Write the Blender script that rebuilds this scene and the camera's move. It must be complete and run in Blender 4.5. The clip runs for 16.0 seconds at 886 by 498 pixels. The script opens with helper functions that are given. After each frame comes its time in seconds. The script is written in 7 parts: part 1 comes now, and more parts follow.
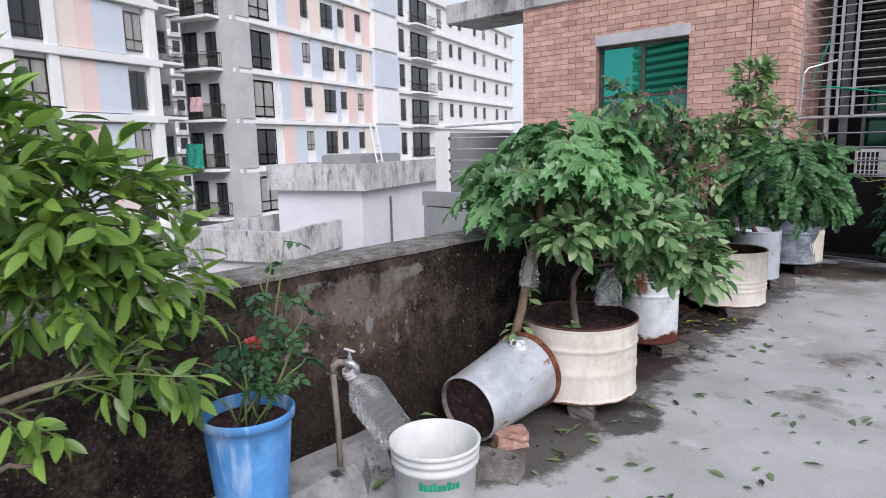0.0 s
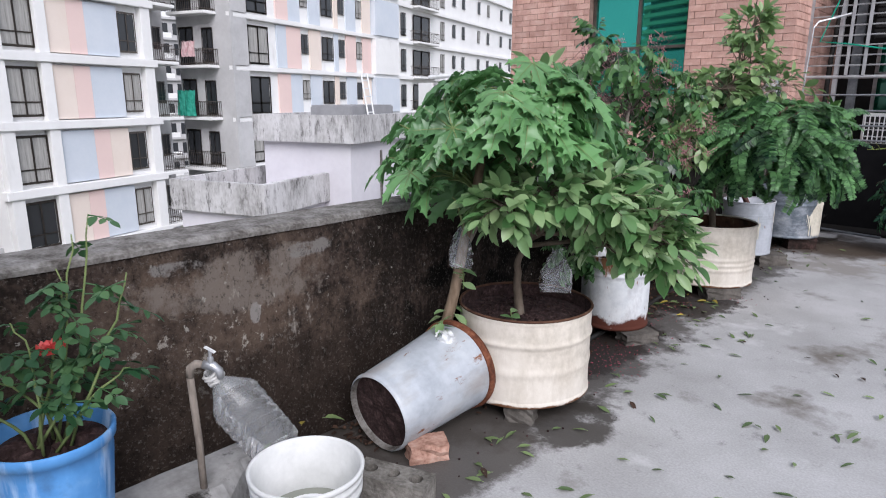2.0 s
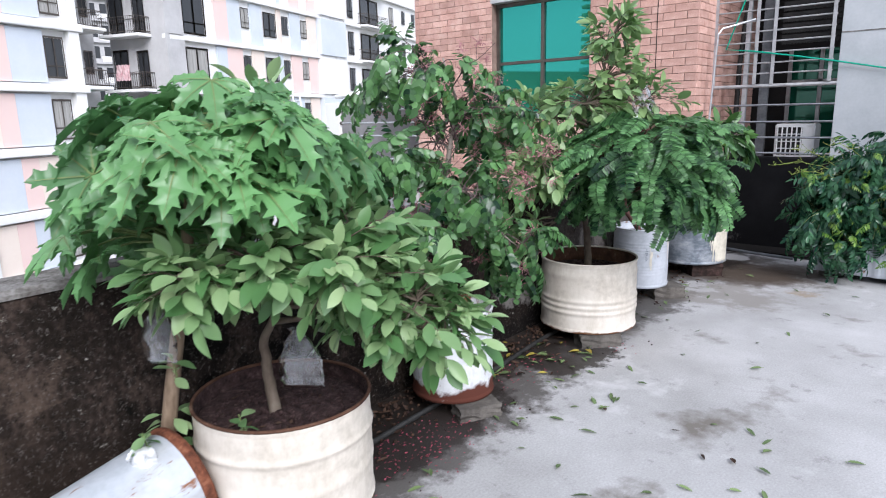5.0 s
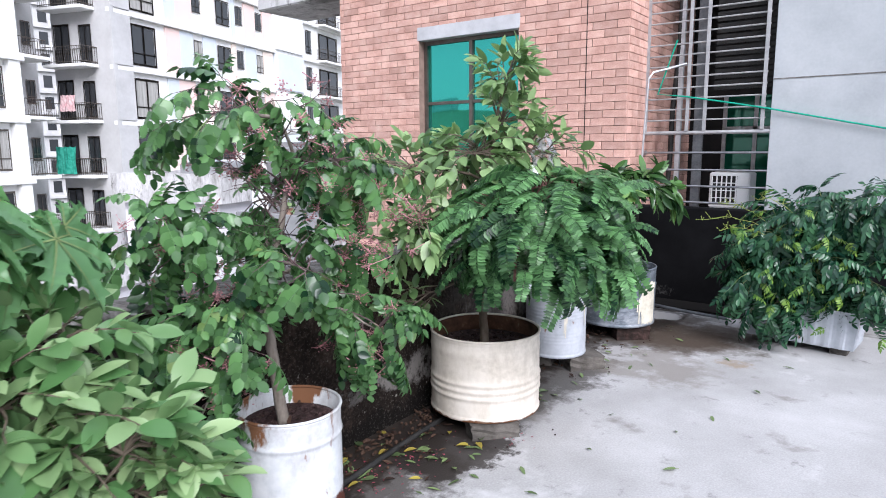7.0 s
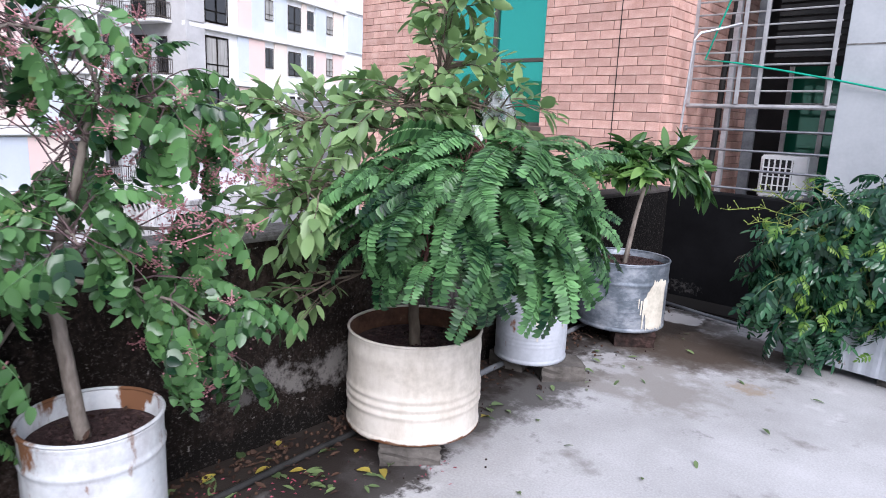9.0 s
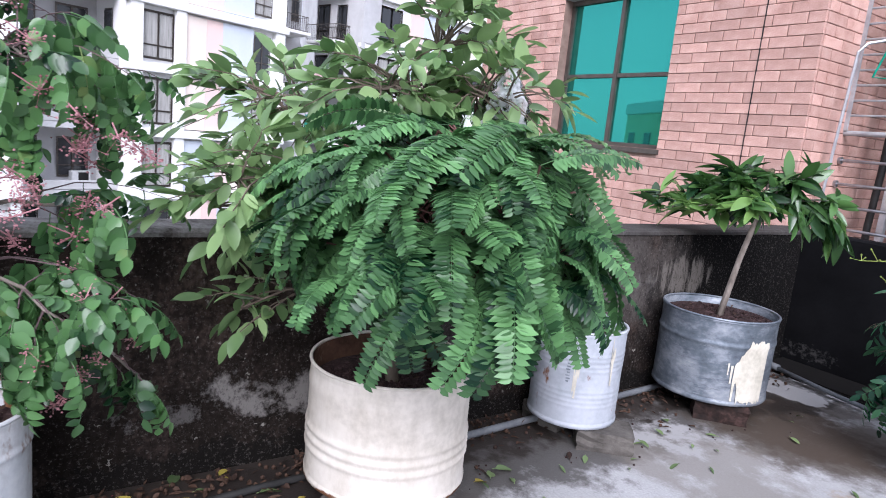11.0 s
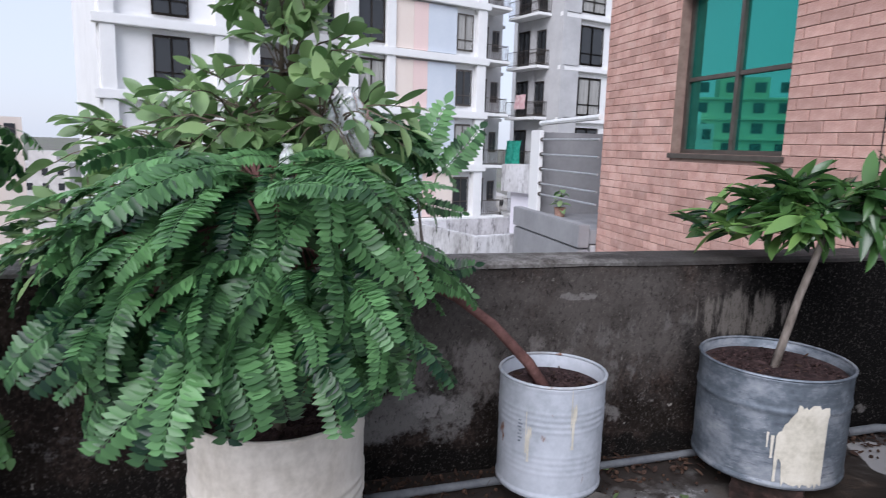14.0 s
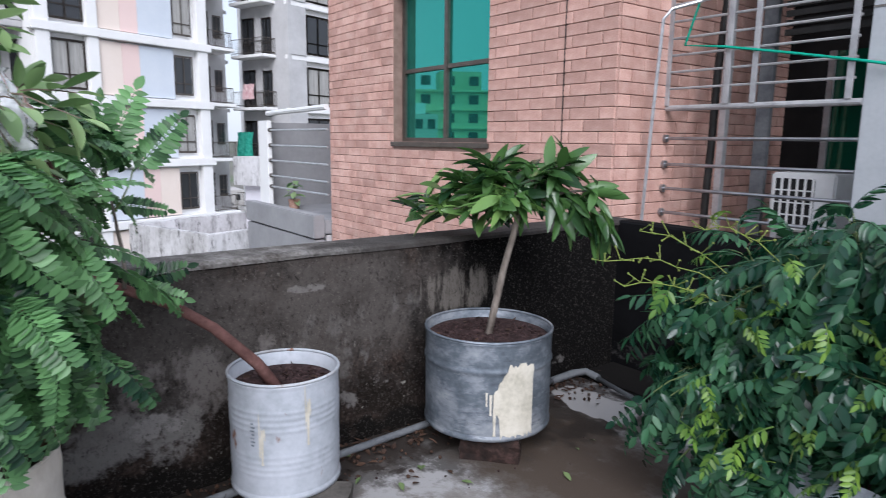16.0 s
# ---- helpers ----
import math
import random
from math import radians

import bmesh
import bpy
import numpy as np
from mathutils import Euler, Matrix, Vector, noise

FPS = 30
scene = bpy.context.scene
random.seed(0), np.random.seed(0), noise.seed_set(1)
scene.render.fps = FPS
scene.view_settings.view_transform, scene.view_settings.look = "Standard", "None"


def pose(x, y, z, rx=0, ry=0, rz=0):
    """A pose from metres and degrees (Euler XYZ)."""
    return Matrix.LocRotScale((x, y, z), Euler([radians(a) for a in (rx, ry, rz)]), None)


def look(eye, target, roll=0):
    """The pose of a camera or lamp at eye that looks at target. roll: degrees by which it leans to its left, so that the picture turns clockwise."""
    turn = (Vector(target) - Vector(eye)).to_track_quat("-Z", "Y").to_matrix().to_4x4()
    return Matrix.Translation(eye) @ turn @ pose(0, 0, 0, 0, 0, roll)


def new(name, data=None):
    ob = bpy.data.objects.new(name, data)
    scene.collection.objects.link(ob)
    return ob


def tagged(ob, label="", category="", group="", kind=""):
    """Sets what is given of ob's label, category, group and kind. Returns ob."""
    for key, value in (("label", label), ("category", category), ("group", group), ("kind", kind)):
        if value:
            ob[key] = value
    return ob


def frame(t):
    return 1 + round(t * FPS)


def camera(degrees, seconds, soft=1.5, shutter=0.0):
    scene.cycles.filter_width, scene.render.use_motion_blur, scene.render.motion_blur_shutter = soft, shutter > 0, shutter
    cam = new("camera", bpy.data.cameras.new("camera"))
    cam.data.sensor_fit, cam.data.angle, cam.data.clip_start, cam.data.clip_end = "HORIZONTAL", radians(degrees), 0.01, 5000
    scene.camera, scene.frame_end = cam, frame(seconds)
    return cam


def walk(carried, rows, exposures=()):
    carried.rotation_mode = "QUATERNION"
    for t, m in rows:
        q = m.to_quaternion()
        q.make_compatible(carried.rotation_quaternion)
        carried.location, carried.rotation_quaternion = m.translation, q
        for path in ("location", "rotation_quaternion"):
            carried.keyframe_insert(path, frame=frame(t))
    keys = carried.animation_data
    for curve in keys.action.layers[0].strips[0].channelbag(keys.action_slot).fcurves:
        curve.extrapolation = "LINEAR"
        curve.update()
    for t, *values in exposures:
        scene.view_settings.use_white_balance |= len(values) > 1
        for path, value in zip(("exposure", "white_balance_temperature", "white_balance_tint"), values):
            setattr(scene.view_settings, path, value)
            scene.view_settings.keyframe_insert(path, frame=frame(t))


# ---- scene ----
cam = camera(69.3, 16.0, soft=0.95, shutter=0.3)
PATH = [
    (0, (0.577, -0.033, 1.341), (-0.766, 1.413, 1.017), -1.3),
    (0.5, (0.671, 0.156, 1.358), (-0.713, 1.558, 1.014), -0.5),
    (1, (0.676, 0.253, 1.344), (-0.672, 1.681, 0.967), -0.7),
    (1.5, (0.559, 0.431, 1.319), (-0.792, 1.862, 0.962), 1.2),
    (2, (0.473, 0.579, 1.322), (-0.853, 2.003, 0.861), 0.2),
    (2.5, (0.45, 0.705, 1.302), (-0.861, 2.123, 0.78), -0.3),
    (3, (0.482, 0.909, 1.307), (-0.956, 2.204, 0.804), 0.2),
    (3.5, (0.488, 1.066, 1.295), (-0.913, 2.382, 0.741), -1.4),
    (4, (0.426, 1.222, 1.305), (-0.875, 2.654, 0.798), -1.2),
    (4.5, (0.41, 1.428, 1.32), (-0.866, 2.896, 0.852), -1.3),
    (5, (0.598, 1.614, 1.344), (-0.654, 3.118, 0.932), -1.3),
    (7.5, (0.595, 2.561, 1.403), (-0.572, 4.157, 1.099), -0.2),
    (8, (0.61, 2.775, 1.39), (-0.651, 4.286, 1.034), -1.3),
    (8.5, (0.73, 2.994, 1.382), (-0.593, 4.434, 0.963), -0.3),
    (9, (0.662, 3.243, 1.341), (-0.653, 4.697, 0.945), 2.5),
    (11.5, (0.719, 4.295, 1.26), (-0.973, 5.302, 0.91), 4.1),
    (12, (0.813, 4.602, 1.294), (-0.885, 5.599, 0.941), 1.2),
    (12.5, (0.793, 4.773, 1.298), (-0.914, 5.751, 0.936), 5.8),
    (13, (0.813, 4.927, 1.304), (-1.056, 5.534, 0.932), 2.6),
    (13.5, (0.894, 5.072, 1.318), (-1.032, 5.428, 0.914), 2.4),
    (14, (0.899, 5.125, 1.335), (-1.016, 5.603, 1.012), 1.6),
    (14.5, (0.886, 5.159, 1.339), (-0.955, 5.881, 1.04), 1.8),
    (15, (0.892, 5.181, 1.339), (-0.857, 6.103, 1.037), 1.1),
    (15.5, (0.889, 5.187, 1.338), (-0.802, 6.21, 1.03), 0.7),
    (16, (0.895, 5.218, 1.331), (-0.683, 6.401, 0.996), 0.7),
]
EXPOSURE, SKY_STRENGTH, SUN_STRENGTH, CLOUD = 1.08, 0.105, 1.75, (5.0, 5.2, 5.5)
walk(cam, [(t, look(eye, target, roll)) for t, eye, target, roll in PATH],
     [(t, EXPOSURE + e, k, m) for t, e, k, m in ((0, -0.37, 6150, 15), (2.5, -0.27, 6150, 14), (3.5, -0.10, 6050, 13), (5, 0.10, 6000, 13), (7.5, 0.31, 6000, 15), (8.5, 0.15, 5950, 17), (9, 0.21, 5930, 17), (11.5, 0.25, 5800, 18), (12, 0.2, 5780, 18), (12.5, 0.33, 5750, 18), (13, 0.26, 5850, 17), (13.5, -0.16, 5900, 16), (14, -0.36, 5900, 15), (14.5, -0.36, 5900, 15), (15, -0.25, 5900, 14), (15.5, -0.22, 5900, 14), (16, -0.2, 5900, 13))])

# ---- world and light ----
world = bpy.data.worlds.new("sky")
scene.world = world
world.use_nodes = True
wn = world.node_tree
sky = wn.nodes.new("ShaderNodeTexSky")
sky.sky_type = "NISHITA"
sky.sun_disc = False
sky.sun_elevation, sky.sun_rotation = radians(39), radians(123)
sky.air_density, sky.dust_density, sky.ozone_density = 1.0, 2.0, 1.0
# a bright, even cloud cover with the clear sky's light behind it
cover = wn.nodes.new("ShaderNodeMix")
cover.data_type = "RGBA"
cover.inputs[0].default_value = 0.8
cover.inputs[7].default_value = (*CLOUD, 1)
wn.links.new(sky.outputs["Color"], cover.inputs[6])
wn.nodes["Background"].inputs["Strength"].default_value = SKY_STRENGTH
wn.links.new(cover.outputs[2], wn.nodes["Background"].inputs["Color"])
sun = new("sun", bpy.data.lights.new("sun", "SUN"))
sun.data.energy, sun.data.angle, sun.data.color = SUN_STRENGTH, radians(38), (1.0, 0.97, 0.94)
sun.matrix_world = look((9, -6, 9), (9 - 0.74, -6 + 0.48, 9 - 0.71))


# ---- materials ----
def ramp_of(nt, stops):
    r = nt.nodes.new("ShaderNodeValToRGB")
    els = r.color_ramp.elements
    while len(els) < len(stops):
        els.new(0.5)
    for e, (p, c) in zip(els, stops):
        e.position = p
        e.color = (*c, 1) if len(c) == 3 else c
    return r


def surface(name, stops, scale=6.0, rough=0.8, metal=0.0, bump=0.15, fine=60.0, stretch=(1, 1, 1), detail=8.0, island=0.0, rand=0.0, distance=0.01, spec=0.25, speckle=0.22):
    """A procedural surface: a colour ramp over noise at two scales, with relief."""
    mat = bpy.data.materials.new(name)
    mat.use_nodes = True
    nt = mat.node_tree
    N, L = nt.nodes, nt.links
    bsdf = N["Principled BSDF"]
    tc, mp = N.new("ShaderNodeTexCoord"), N.new("ShaderNodeMapping")
    mp.inputs["Scale"].default_value = stretch
    L.new(tc.outputs["Object"], mp.inputs["Vector"])
    a, b = N.new("ShaderNodeTexNoise"), N.new("ShaderNodeTexNoise")
    a.inputs["Scale"].default_value, a.inputs["Detail"].default_value, a.inputs["Roughness"].default_value = scale, detail, 0.62
    b.inputs["Scale"].default_value, b.inputs["Detail"].default_value = fine, 5.0
    for n in (a, b):
        L.new(mp.outputs["Vector"], n.inputs["Vector"])
    mix = N.new("ShaderNodeMath")
    mix.operation = "MULTIPLY_ADD"
    mix.inputs[1].default_value = speckle
    sub = N.new("ShaderNodeMath")
    sub.operation = "SUBTRACT"
    sub.inputs[1].default_value = 0.5
    L.new(b.outputs["Fac"], sub.inputs[0])
    L.new(sub.outputs[0], mix.inputs[0])
    L.new(a.outputs["Fac"], mix.inputs[2])
    r = ramp_of(nt, stops)
    L.new(mix.outputs[0], r.inputs["Fac"])
    colour = r.outputs["Color"]
    if island or rand:
        hsv = N.new("ShaderNodeHueSaturation")
        src = N.new("ShaderNodeNewGeometry").outputs["Random Per Island"] if island else N.new("ShaderNodeObjectInfo").outputs["Random"]
        mr = N.new("ShaderNodeMapRange")
        amount = island or rand
        mr.inputs["To Min"].default_value, mr.inputs["To Max"].default_value = 1 - amount, 1 + amount
        L.new(src, mr.inputs["Value"])
        L.new(mr.outputs["Result"], hsv.inputs["Value"])
        L.new(colour, hsv.inputs["Color"])
        colour = hsv.outputs["Color"]
    L.new(colour, bsdf.inputs["Base Color"])
    bsdf.inputs["Roughness"].default_value, bsdf.inputs["Metallic"].default_value = rough, metal
    bsdf.inputs["Specular IOR Level"].default_value = spec
    if bump:
        bp = N.new("ShaderNodeBump")
        bp.inputs["Strength"].default_value, bp.inputs["Distance"].default_value = bump, distance
        L.new(mix.outputs[0], bp.inputs["Height"])
        L.new(bp.outputs["Normal"], bsdf.inputs["Normal"])
    return mat


def overlay(mat, colour, scale, lo, hi, stretch=(1, 1, 1), seed=0.0, rough=None, box=None, soft=0.25, grain=0.6, strength=1.0):
    """Lays a second coat (a stain, rust, paint or damp) over a surface where a noise is high, within an optional ellipsoid (centre, radii)."""
    nt = mat.node_tree
    N, L = nt.nodes, nt.links
    bsdf = N["Principled BSDF"]
    old = bsdf.inputs["Base Color"].links[0].from_socket
    tc, mp, n = N.new("ShaderNodeTexCoord"), N.new("ShaderNodeMapping"), N.new("ShaderNodeTexNoise")
    mp.inputs["Location"].default_value = (seed, seed * 1.7, -seed)
    mp.inputs["Scale"].default_value = stretch
    L.new(tc.outputs["Object"], mp.inputs["Vector"])
    L.new(mp.outputs["Vector"], n.inputs["Vector"])
    n.inputs["Scale"].default_value, n.inputs["Detail"].default_value, n.inputs["Roughness"].default_value = scale, 8.0, grain
    value = n.outputs["Fac"]
    if box:
        m2, ln = N.new("ShaderNodeMapping"), N.new("ShaderNodeVectorMath")
        m2.vector_type = "TEXTURE"
        m2.inputs["Location"].default_value, m2.inputs["Scale"].default_value = box
        ln.operation = "LENGTH"
        L.new(tc.outputs["Object"], m2.inputs["Vector"])
        L.new(m2.outputs["Vector"], ln.inputs[0])
        fall, add = N.new("ShaderNodeMapRange"), N.new("ShaderNodeMath")
        fall.inputs["From Min"].default_value, fall.inputs["From Max"].default_value = 1 - soft, 1 + soft
        fall.inputs["To Min"].default_value, fall.inputs["To Max"].default_value = 0.25, -0.3
        L.new(ln.outputs["Value"], fall.inputs["Value"])
        add.operation = "ADD"
        L.new(value, add.inputs[0])
        L.new(fall.outputs["Result"], add.inputs[1])
        value = add.outputs[0]
    m = N.new("ShaderNodeMapRange")
    m.inputs["From Min"].default_value, m.inputs["From Max"].default_value = lo, hi
    m.inputs["To Max"].default_value = strength
    L.new(value, m.inputs["Value"])
    mix = N.new("ShaderNodeMix")
    mix.data_type = "RGBA"
    L.new(m.outputs["Result"], mix.inputs[0])
    L.new(old, mix.inputs[6])
    mix.inputs[7].default_value = (*colour, 1)
    L.new(mix.outputs[2], bsdf.inputs["Base Color"])
    if rough is not None:
        rm = N.new("ShaderNodeMix")
        rs = bsdf.inputs["Roughness"]
        if rs.links:
            L.new(rs.links[0].from_socket, rm.inputs[2])
        else:
            rm.inputs[2].default_value = rs.default_value
        rm.inputs[3].default_value = rough
        L.new(m.outputs["Result"], rm.inputs[0])
        L.new(rm.outputs[0], rs)
    return mat


def leaf_material(name, dark, light, rough=0.45, glow=0.28, old=None, shine=0.38):
    """Leaf: colour varies leaf by leaf, light shines through the blade."""
    mat = bpy.data.materials.new(name)
    mat.use_nodes = True
    nt = mat.node_tree
    N, L = nt.nodes, nt.links
    bsdf, out = N["Principled BSDF"], N["Material Output"]
    info, geo, noi, tc = N.new("ShaderNodeObjectInfo"), N.new("ShaderNodeNewGeometry"), N.new("ShaderNodeTexNoise"), N.new("ShaderNodeTexCoord")
    noi.inputs["Scale"].default_value, noi.inputs["Detail"].default_value = 5.0, 4.0
    L.new(tc.outputs["Object"], noi.inputs["Vector"])
    add = N.new("ShaderNodeMath")
    add.operation = "ADD"
    L.new(info.outputs["Random"], add.inputs[0])
    L.new(geo.outputs["Random Per Island"], add.inputs[1])
    add2 = N.new("ShaderNodeMath")
    add2.operation = "MULTIPLY_ADD"
    add2.inputs[1].default_value = 0.36
    L.new(add.outputs[0], add2.inputs[0])
    sc = N.new("ShaderNodeMath")
    sc.operation = "MULTIPLY"
    sc.inputs[1].default_value = 0.3
    L.new(noi.outputs["Fac"], sc.inputs[0])
    L.new(sc.outputs[0], add2.inputs[2])
    mid = tuple((a + b) / 2 * 1.05 for a, b in zip(dark, light))
    stops = [(0.22, dark), (0.5, mid), (0.73, light)]
    if old:
        stops.append((0.87, old))
    r = ramp_of(nt, stops)
    L.new(add2.outputs[0], r.inputs["Fac"])
    L.new(r.outputs["Color"], bsdf.inputs["Base Color"])
    bsdf.inputs["Roughness"].default_value = rough
    bsdf.inputs["Specular IOR Level"].default_value = shine
    bp = N.new("ShaderNodeBump")
    bp.inputs["Strength"].default_value, bp.inputs["Distance"].default_value = 0.3, 0.004
    L.new(noi.outputs["Fac"], bp.inputs["Height"])
    L.new(bp.outputs["Normal"], bsdf.inputs["Normal"])
    tr, mx = N.new("ShaderNodeBsdfTranslucent"), N.new("ShaderNodeMixShader")
    hs = N.new("ShaderNodeHueSaturation")
    hs.inputs["Value"].default_value, hs.inputs["Saturation"].default_value = 1.4, 1.05
    L.new(r.outputs["Color"], hs.inputs["Color"])
    L.new(hs.outputs["Color"], tr.inputs["Color"])
    mx.inputs["Fac"].default_value = glow
    L.new(bsdf.outputs["BSDF"], mx.inputs[1])
    L.new(tr.outputs["BSDF"], mx.inputs[2])
    L.new(mx.outputs["Shader"], out.inputs["Surface"])
    return mat


def glass(name, colour, rough=0.03, metal=0.0, ior=1.5, transmission=1.0, alpha=1.0):
    mat = bpy.data.materials.new(name)
    mat.use_nodes = True
    b = mat.node_tree.nodes["Principled BSDF"]
    b.inputs["Base Color"].default_value = (*colour, 1)
    b.inputs["Roughness"].default_value, b.inputs["Metallic"].default_value, b.inputs["IOR"].default_value = rough, metal, ior
    b.inputs["Transmission Weight"].default_value, b.inputs["Alpha"].default_value = transmission, alpha
    return mat


def film(name, colour, amount, rough=0.12, crease=0.7, sheen=0.0):
    """Thin clear plastic: most light goes straight through, creases shine."""
    mat = bpy.data.materials.new(name)
    mat.use_nodes = True
    nt = mat.node_tree
    N, L = nt.nodes, nt.links
    b, out = N["Principled BSDF"], N["Material Output"]
    b.inputs["Base Color"].default_value = (*colour, 1)
    b.inputs["Roughness"].default_value = rough
    n, tc, bp, mr = N.new("ShaderNodeTexNoise"), N.new("ShaderNodeTexCoord"), N.new("ShaderNodeBump"), N.new("ShaderNodeMapRange")
    n.inputs["Scale"].default_value, n.inputs["Detail"].default_value = 22, 4
    L.new(tc.outputs["Object"], n.inputs["Vector"])
    bp.inputs["Strength"].default_value, bp.inputs["Distance"].default_value = crease, 0.01
    L.new(n.outputs["Fac"], bp.inputs["Height"])
    L.new(bp.outputs["Normal"], b.inputs["Normal"])
    mr.inputs["From Min"].default_value, mr.inputs["From Max"].default_value = 0.35, 0.68
    low, high = (0.35, 2.6) if crease > 0.3 else (0.9, 1.1)
    mr.inputs["To Min"].default_value, mr.inputs["To Max"].default_value = amount * low, min(1, amount * high)
    L.new(n.outputs["Fac"], mr.inputs["Value"])
    tr, mx = N.new("ShaderNodeBsdfTransparent"), N.new("ShaderNodeMixShader")
    L.new(mr.outputs["Result"], mx.inputs["Fac"])
    L.new(tr.outputs["BSDF"], mx.inputs[1])
    L.new(b.outputs["BSDF"], mx.inputs[2])
    L.new(mx.outputs["Shader"], out.inputs["Surface"])
    if sheen:
        gl, fr, top = N.new("ShaderNodeBsdfGlossy"), N.new("ShaderNodeFresnel"), N.new("ShaderNodeMixShader")
        gl.inputs["Roughness"].default_value, fr.inputs["IOR"].default_value = rough, sheen
        L.new(bp.outputs["Normal"], gl.inputs["Normal"])
        L.new(bp.outputs["Normal"], fr.inputs["Normal"])
        L.new(fr.outputs["Fac"], top.inputs["Fac"])
        L.new(mx.outputs["Shader"], top.inputs[1])
        L.new(gl.outputs["BSDF"], top.inputs[2])
        L.new(top.outputs["Shader"], out.inputs["Surface"])
    return mat


M = {}
M["floor"] = surface("roof_concrete", [(0.25, (0.29, 0.285, 0.28)), (0.5, (0.38, 0.375, 0.375)), (0.72, (0.48, 0.475, 0.48))], 1.3, 0.75, 0, 0.25, 110, detail=12, speckle=0.55)
overlay(M["floor"], (0.16, 0.145, 0.13), 2.2, 0.60, 0.72, seed=4.0)
overlay(M["floor"], (0.57, 0.565, 0.57), 2.6, 0.60, 0.74, seed=9.0)
# damp concrete round the pots and along the wall
overlay(M["floor"], (0.058, 0.05, 0.044), 4.5, 0.42, 0.56, seed=1.0, rough=0.5, box=((-1.45, 3.4, 0), (0.62, 1.9, 1)), soft=0.4, grain=0.7, strength=0.85)
overlay(M["floor"], (0.052, 0.045, 0.039), 4.5, 0.42, 0.56, seed=2.0, rough=0.5, box=((-1.45, 6.1, 0), (0.58, 1.5, 1)), soft=0.4, grain=0.7, strength=0.85)
overlay(M["floor"], (0.10, 0.085, 0.072), 4.2, 0.58, 0.70, seed=3.0, rough=0.45, grain=0.72, strength=0.85, box=((-0.75, 7.3, 0), (0.78, 0.72, 1)), soft=0.5)
overlay(M["floor"], (0.065, 0.048, 0.036), 9.0, 0.36, 0.70, seed=31.0, rough=0.6, grain=0.74, strength=0.92, box=((-0.88, 7.18, 0), (0.62, 0.42, 1)), soft=0.4)
overlay(M["floor"], (0.035, 0.029, 0.025), 7.0, 0.64, 0.74, seed=14.0, strength=0.9, rough=0.28, grain=0.75, box=((-1.2, 7.6, 0), (0.55, 0.9, 1)), soft=0.5)
overlay(M["floor"], (0.042, 0.036, 0.031), 6.0, 0.54, 0.68, seed=22.0, rough=0.6, box=((-0.82, 2.72, 0), (0.24, 0.30, 1)), soft=0.4, grain=0.72, strength=0.9)
overlay(M["floor"], (0.035, 0.028, 0.024), 6.0, 0.48, 0.60, seed=6.0, rough=0.6, box=((-1.42, 4.8, 0), (0.32, 3.6, 1)), soft=0.5)
overlay(M["floor"], (0.026, 0.021, 0.019), 5.0, 0.56, 0.66, seed=27.0, rough=0.45, box=((-1.15, 3.55, 0), (0.30, 0.75, 1)), soft=0.4, grain=0.72, strength=0.92)
overlay(M["floor"], (0.026, 0.021, 0.019), 6.0, 0.58, 0.66, seed=28.0, rough=0.45, box=((-1.12, 4.75, 0), (0.36, 0.50, 1)), soft=0.4, grain=0.72, strength=0.92)
overlay(M["floor"], (0.062, 0.054, 0.048), 6.0, 0.30, 0.48, seed=43.0, rough=0.55, box=((-1.14, 2.22, 0), (0.38, 0.44, 1)), soft=0.3, grain=0.72, strength=0.9)
overlay(M["floor"], (0.20, 0.18, 0.16), 5.0, 0.55, 0.72, seed=37.0, rough=0.6, grain=0.7, strength=0.7, box=((-0.75, 6.4, 0), (0.55, 0.45, 1)), soft=0.5)
overlay(M["floor"], (0.34, 0.33, 0.325), 5.0, 0.64, 0.74, seed=36.0, rough=0.6, grain=0.72, box=((-1.00, 6.50, 0), (0.28, 0.30, 1)), soft=0.6)
overlay(M["floor"], (0.35, 0.34, 0.335), 4.0, 0.52, 0.545, seed=33.0, rough=0.6, grain=0.55, box=((-1.10, 7.72, 0), (0.30, 0.15, 1)), soft=0.5)
overlay(M["floor"], (0.26, 0.18, 0.10), 14.0, 0.60, 0.78, seed=12.0, strength=0.6, grain=0.72, box=((-0.26, 6.75, 0), (0.16, 0.12, 1)), soft=0.5)
M["wall"] = surface("weathered_render", [(0.32, (0.010, 0.0075, 0.006)), (0.48, (0.018, 0.0135, 0.0115)), (0.60, (0.042, 0.030, 0.0245)), (0.74, (0.078, 0.060, 0.050))], 4.5, 0.95, 0, 0.6, 55, (1, 1, 0.85), 12, spec=0.1, speckle=0.5)
overlay(M["wall"], (0.085, 0.061, 0.047), 6.0, 0.60, 0.78, seed=2.0, box=((-1.45, 1.55, 0.50), (0.4, 1.0, 0.55)), soft=0.6, grain=0.72)
overlay(M["wall"], (0.16, 0.136, 0.118), 5.0, 0.68, 0.77, (1, 1, 0.8), seed=4.0, strength=0.72, box=((-1.45, 1.70, 0.71), (0.4, 0.62, 0.17)), soft=0.5, grain=0.72)
overlay(M["wall"], (0.26, 0.235, 0.21), 9.0, 0.82, 0.89, (1, 1, 0.55), seed=11.0, box=((-1.45, 1.75, 0.58), (0.4, 0.6, 0.3)), soft=0.6, grain=0.7)
overlay(M["wall"], (0.27, 0.245, 0.215), 24.0, 0.835, 0.87, seed=5.0, box=((-1.45, 1.5, 0.45), (0.4, 1.0, 0.5)), soft=0.7, grain=0.7)
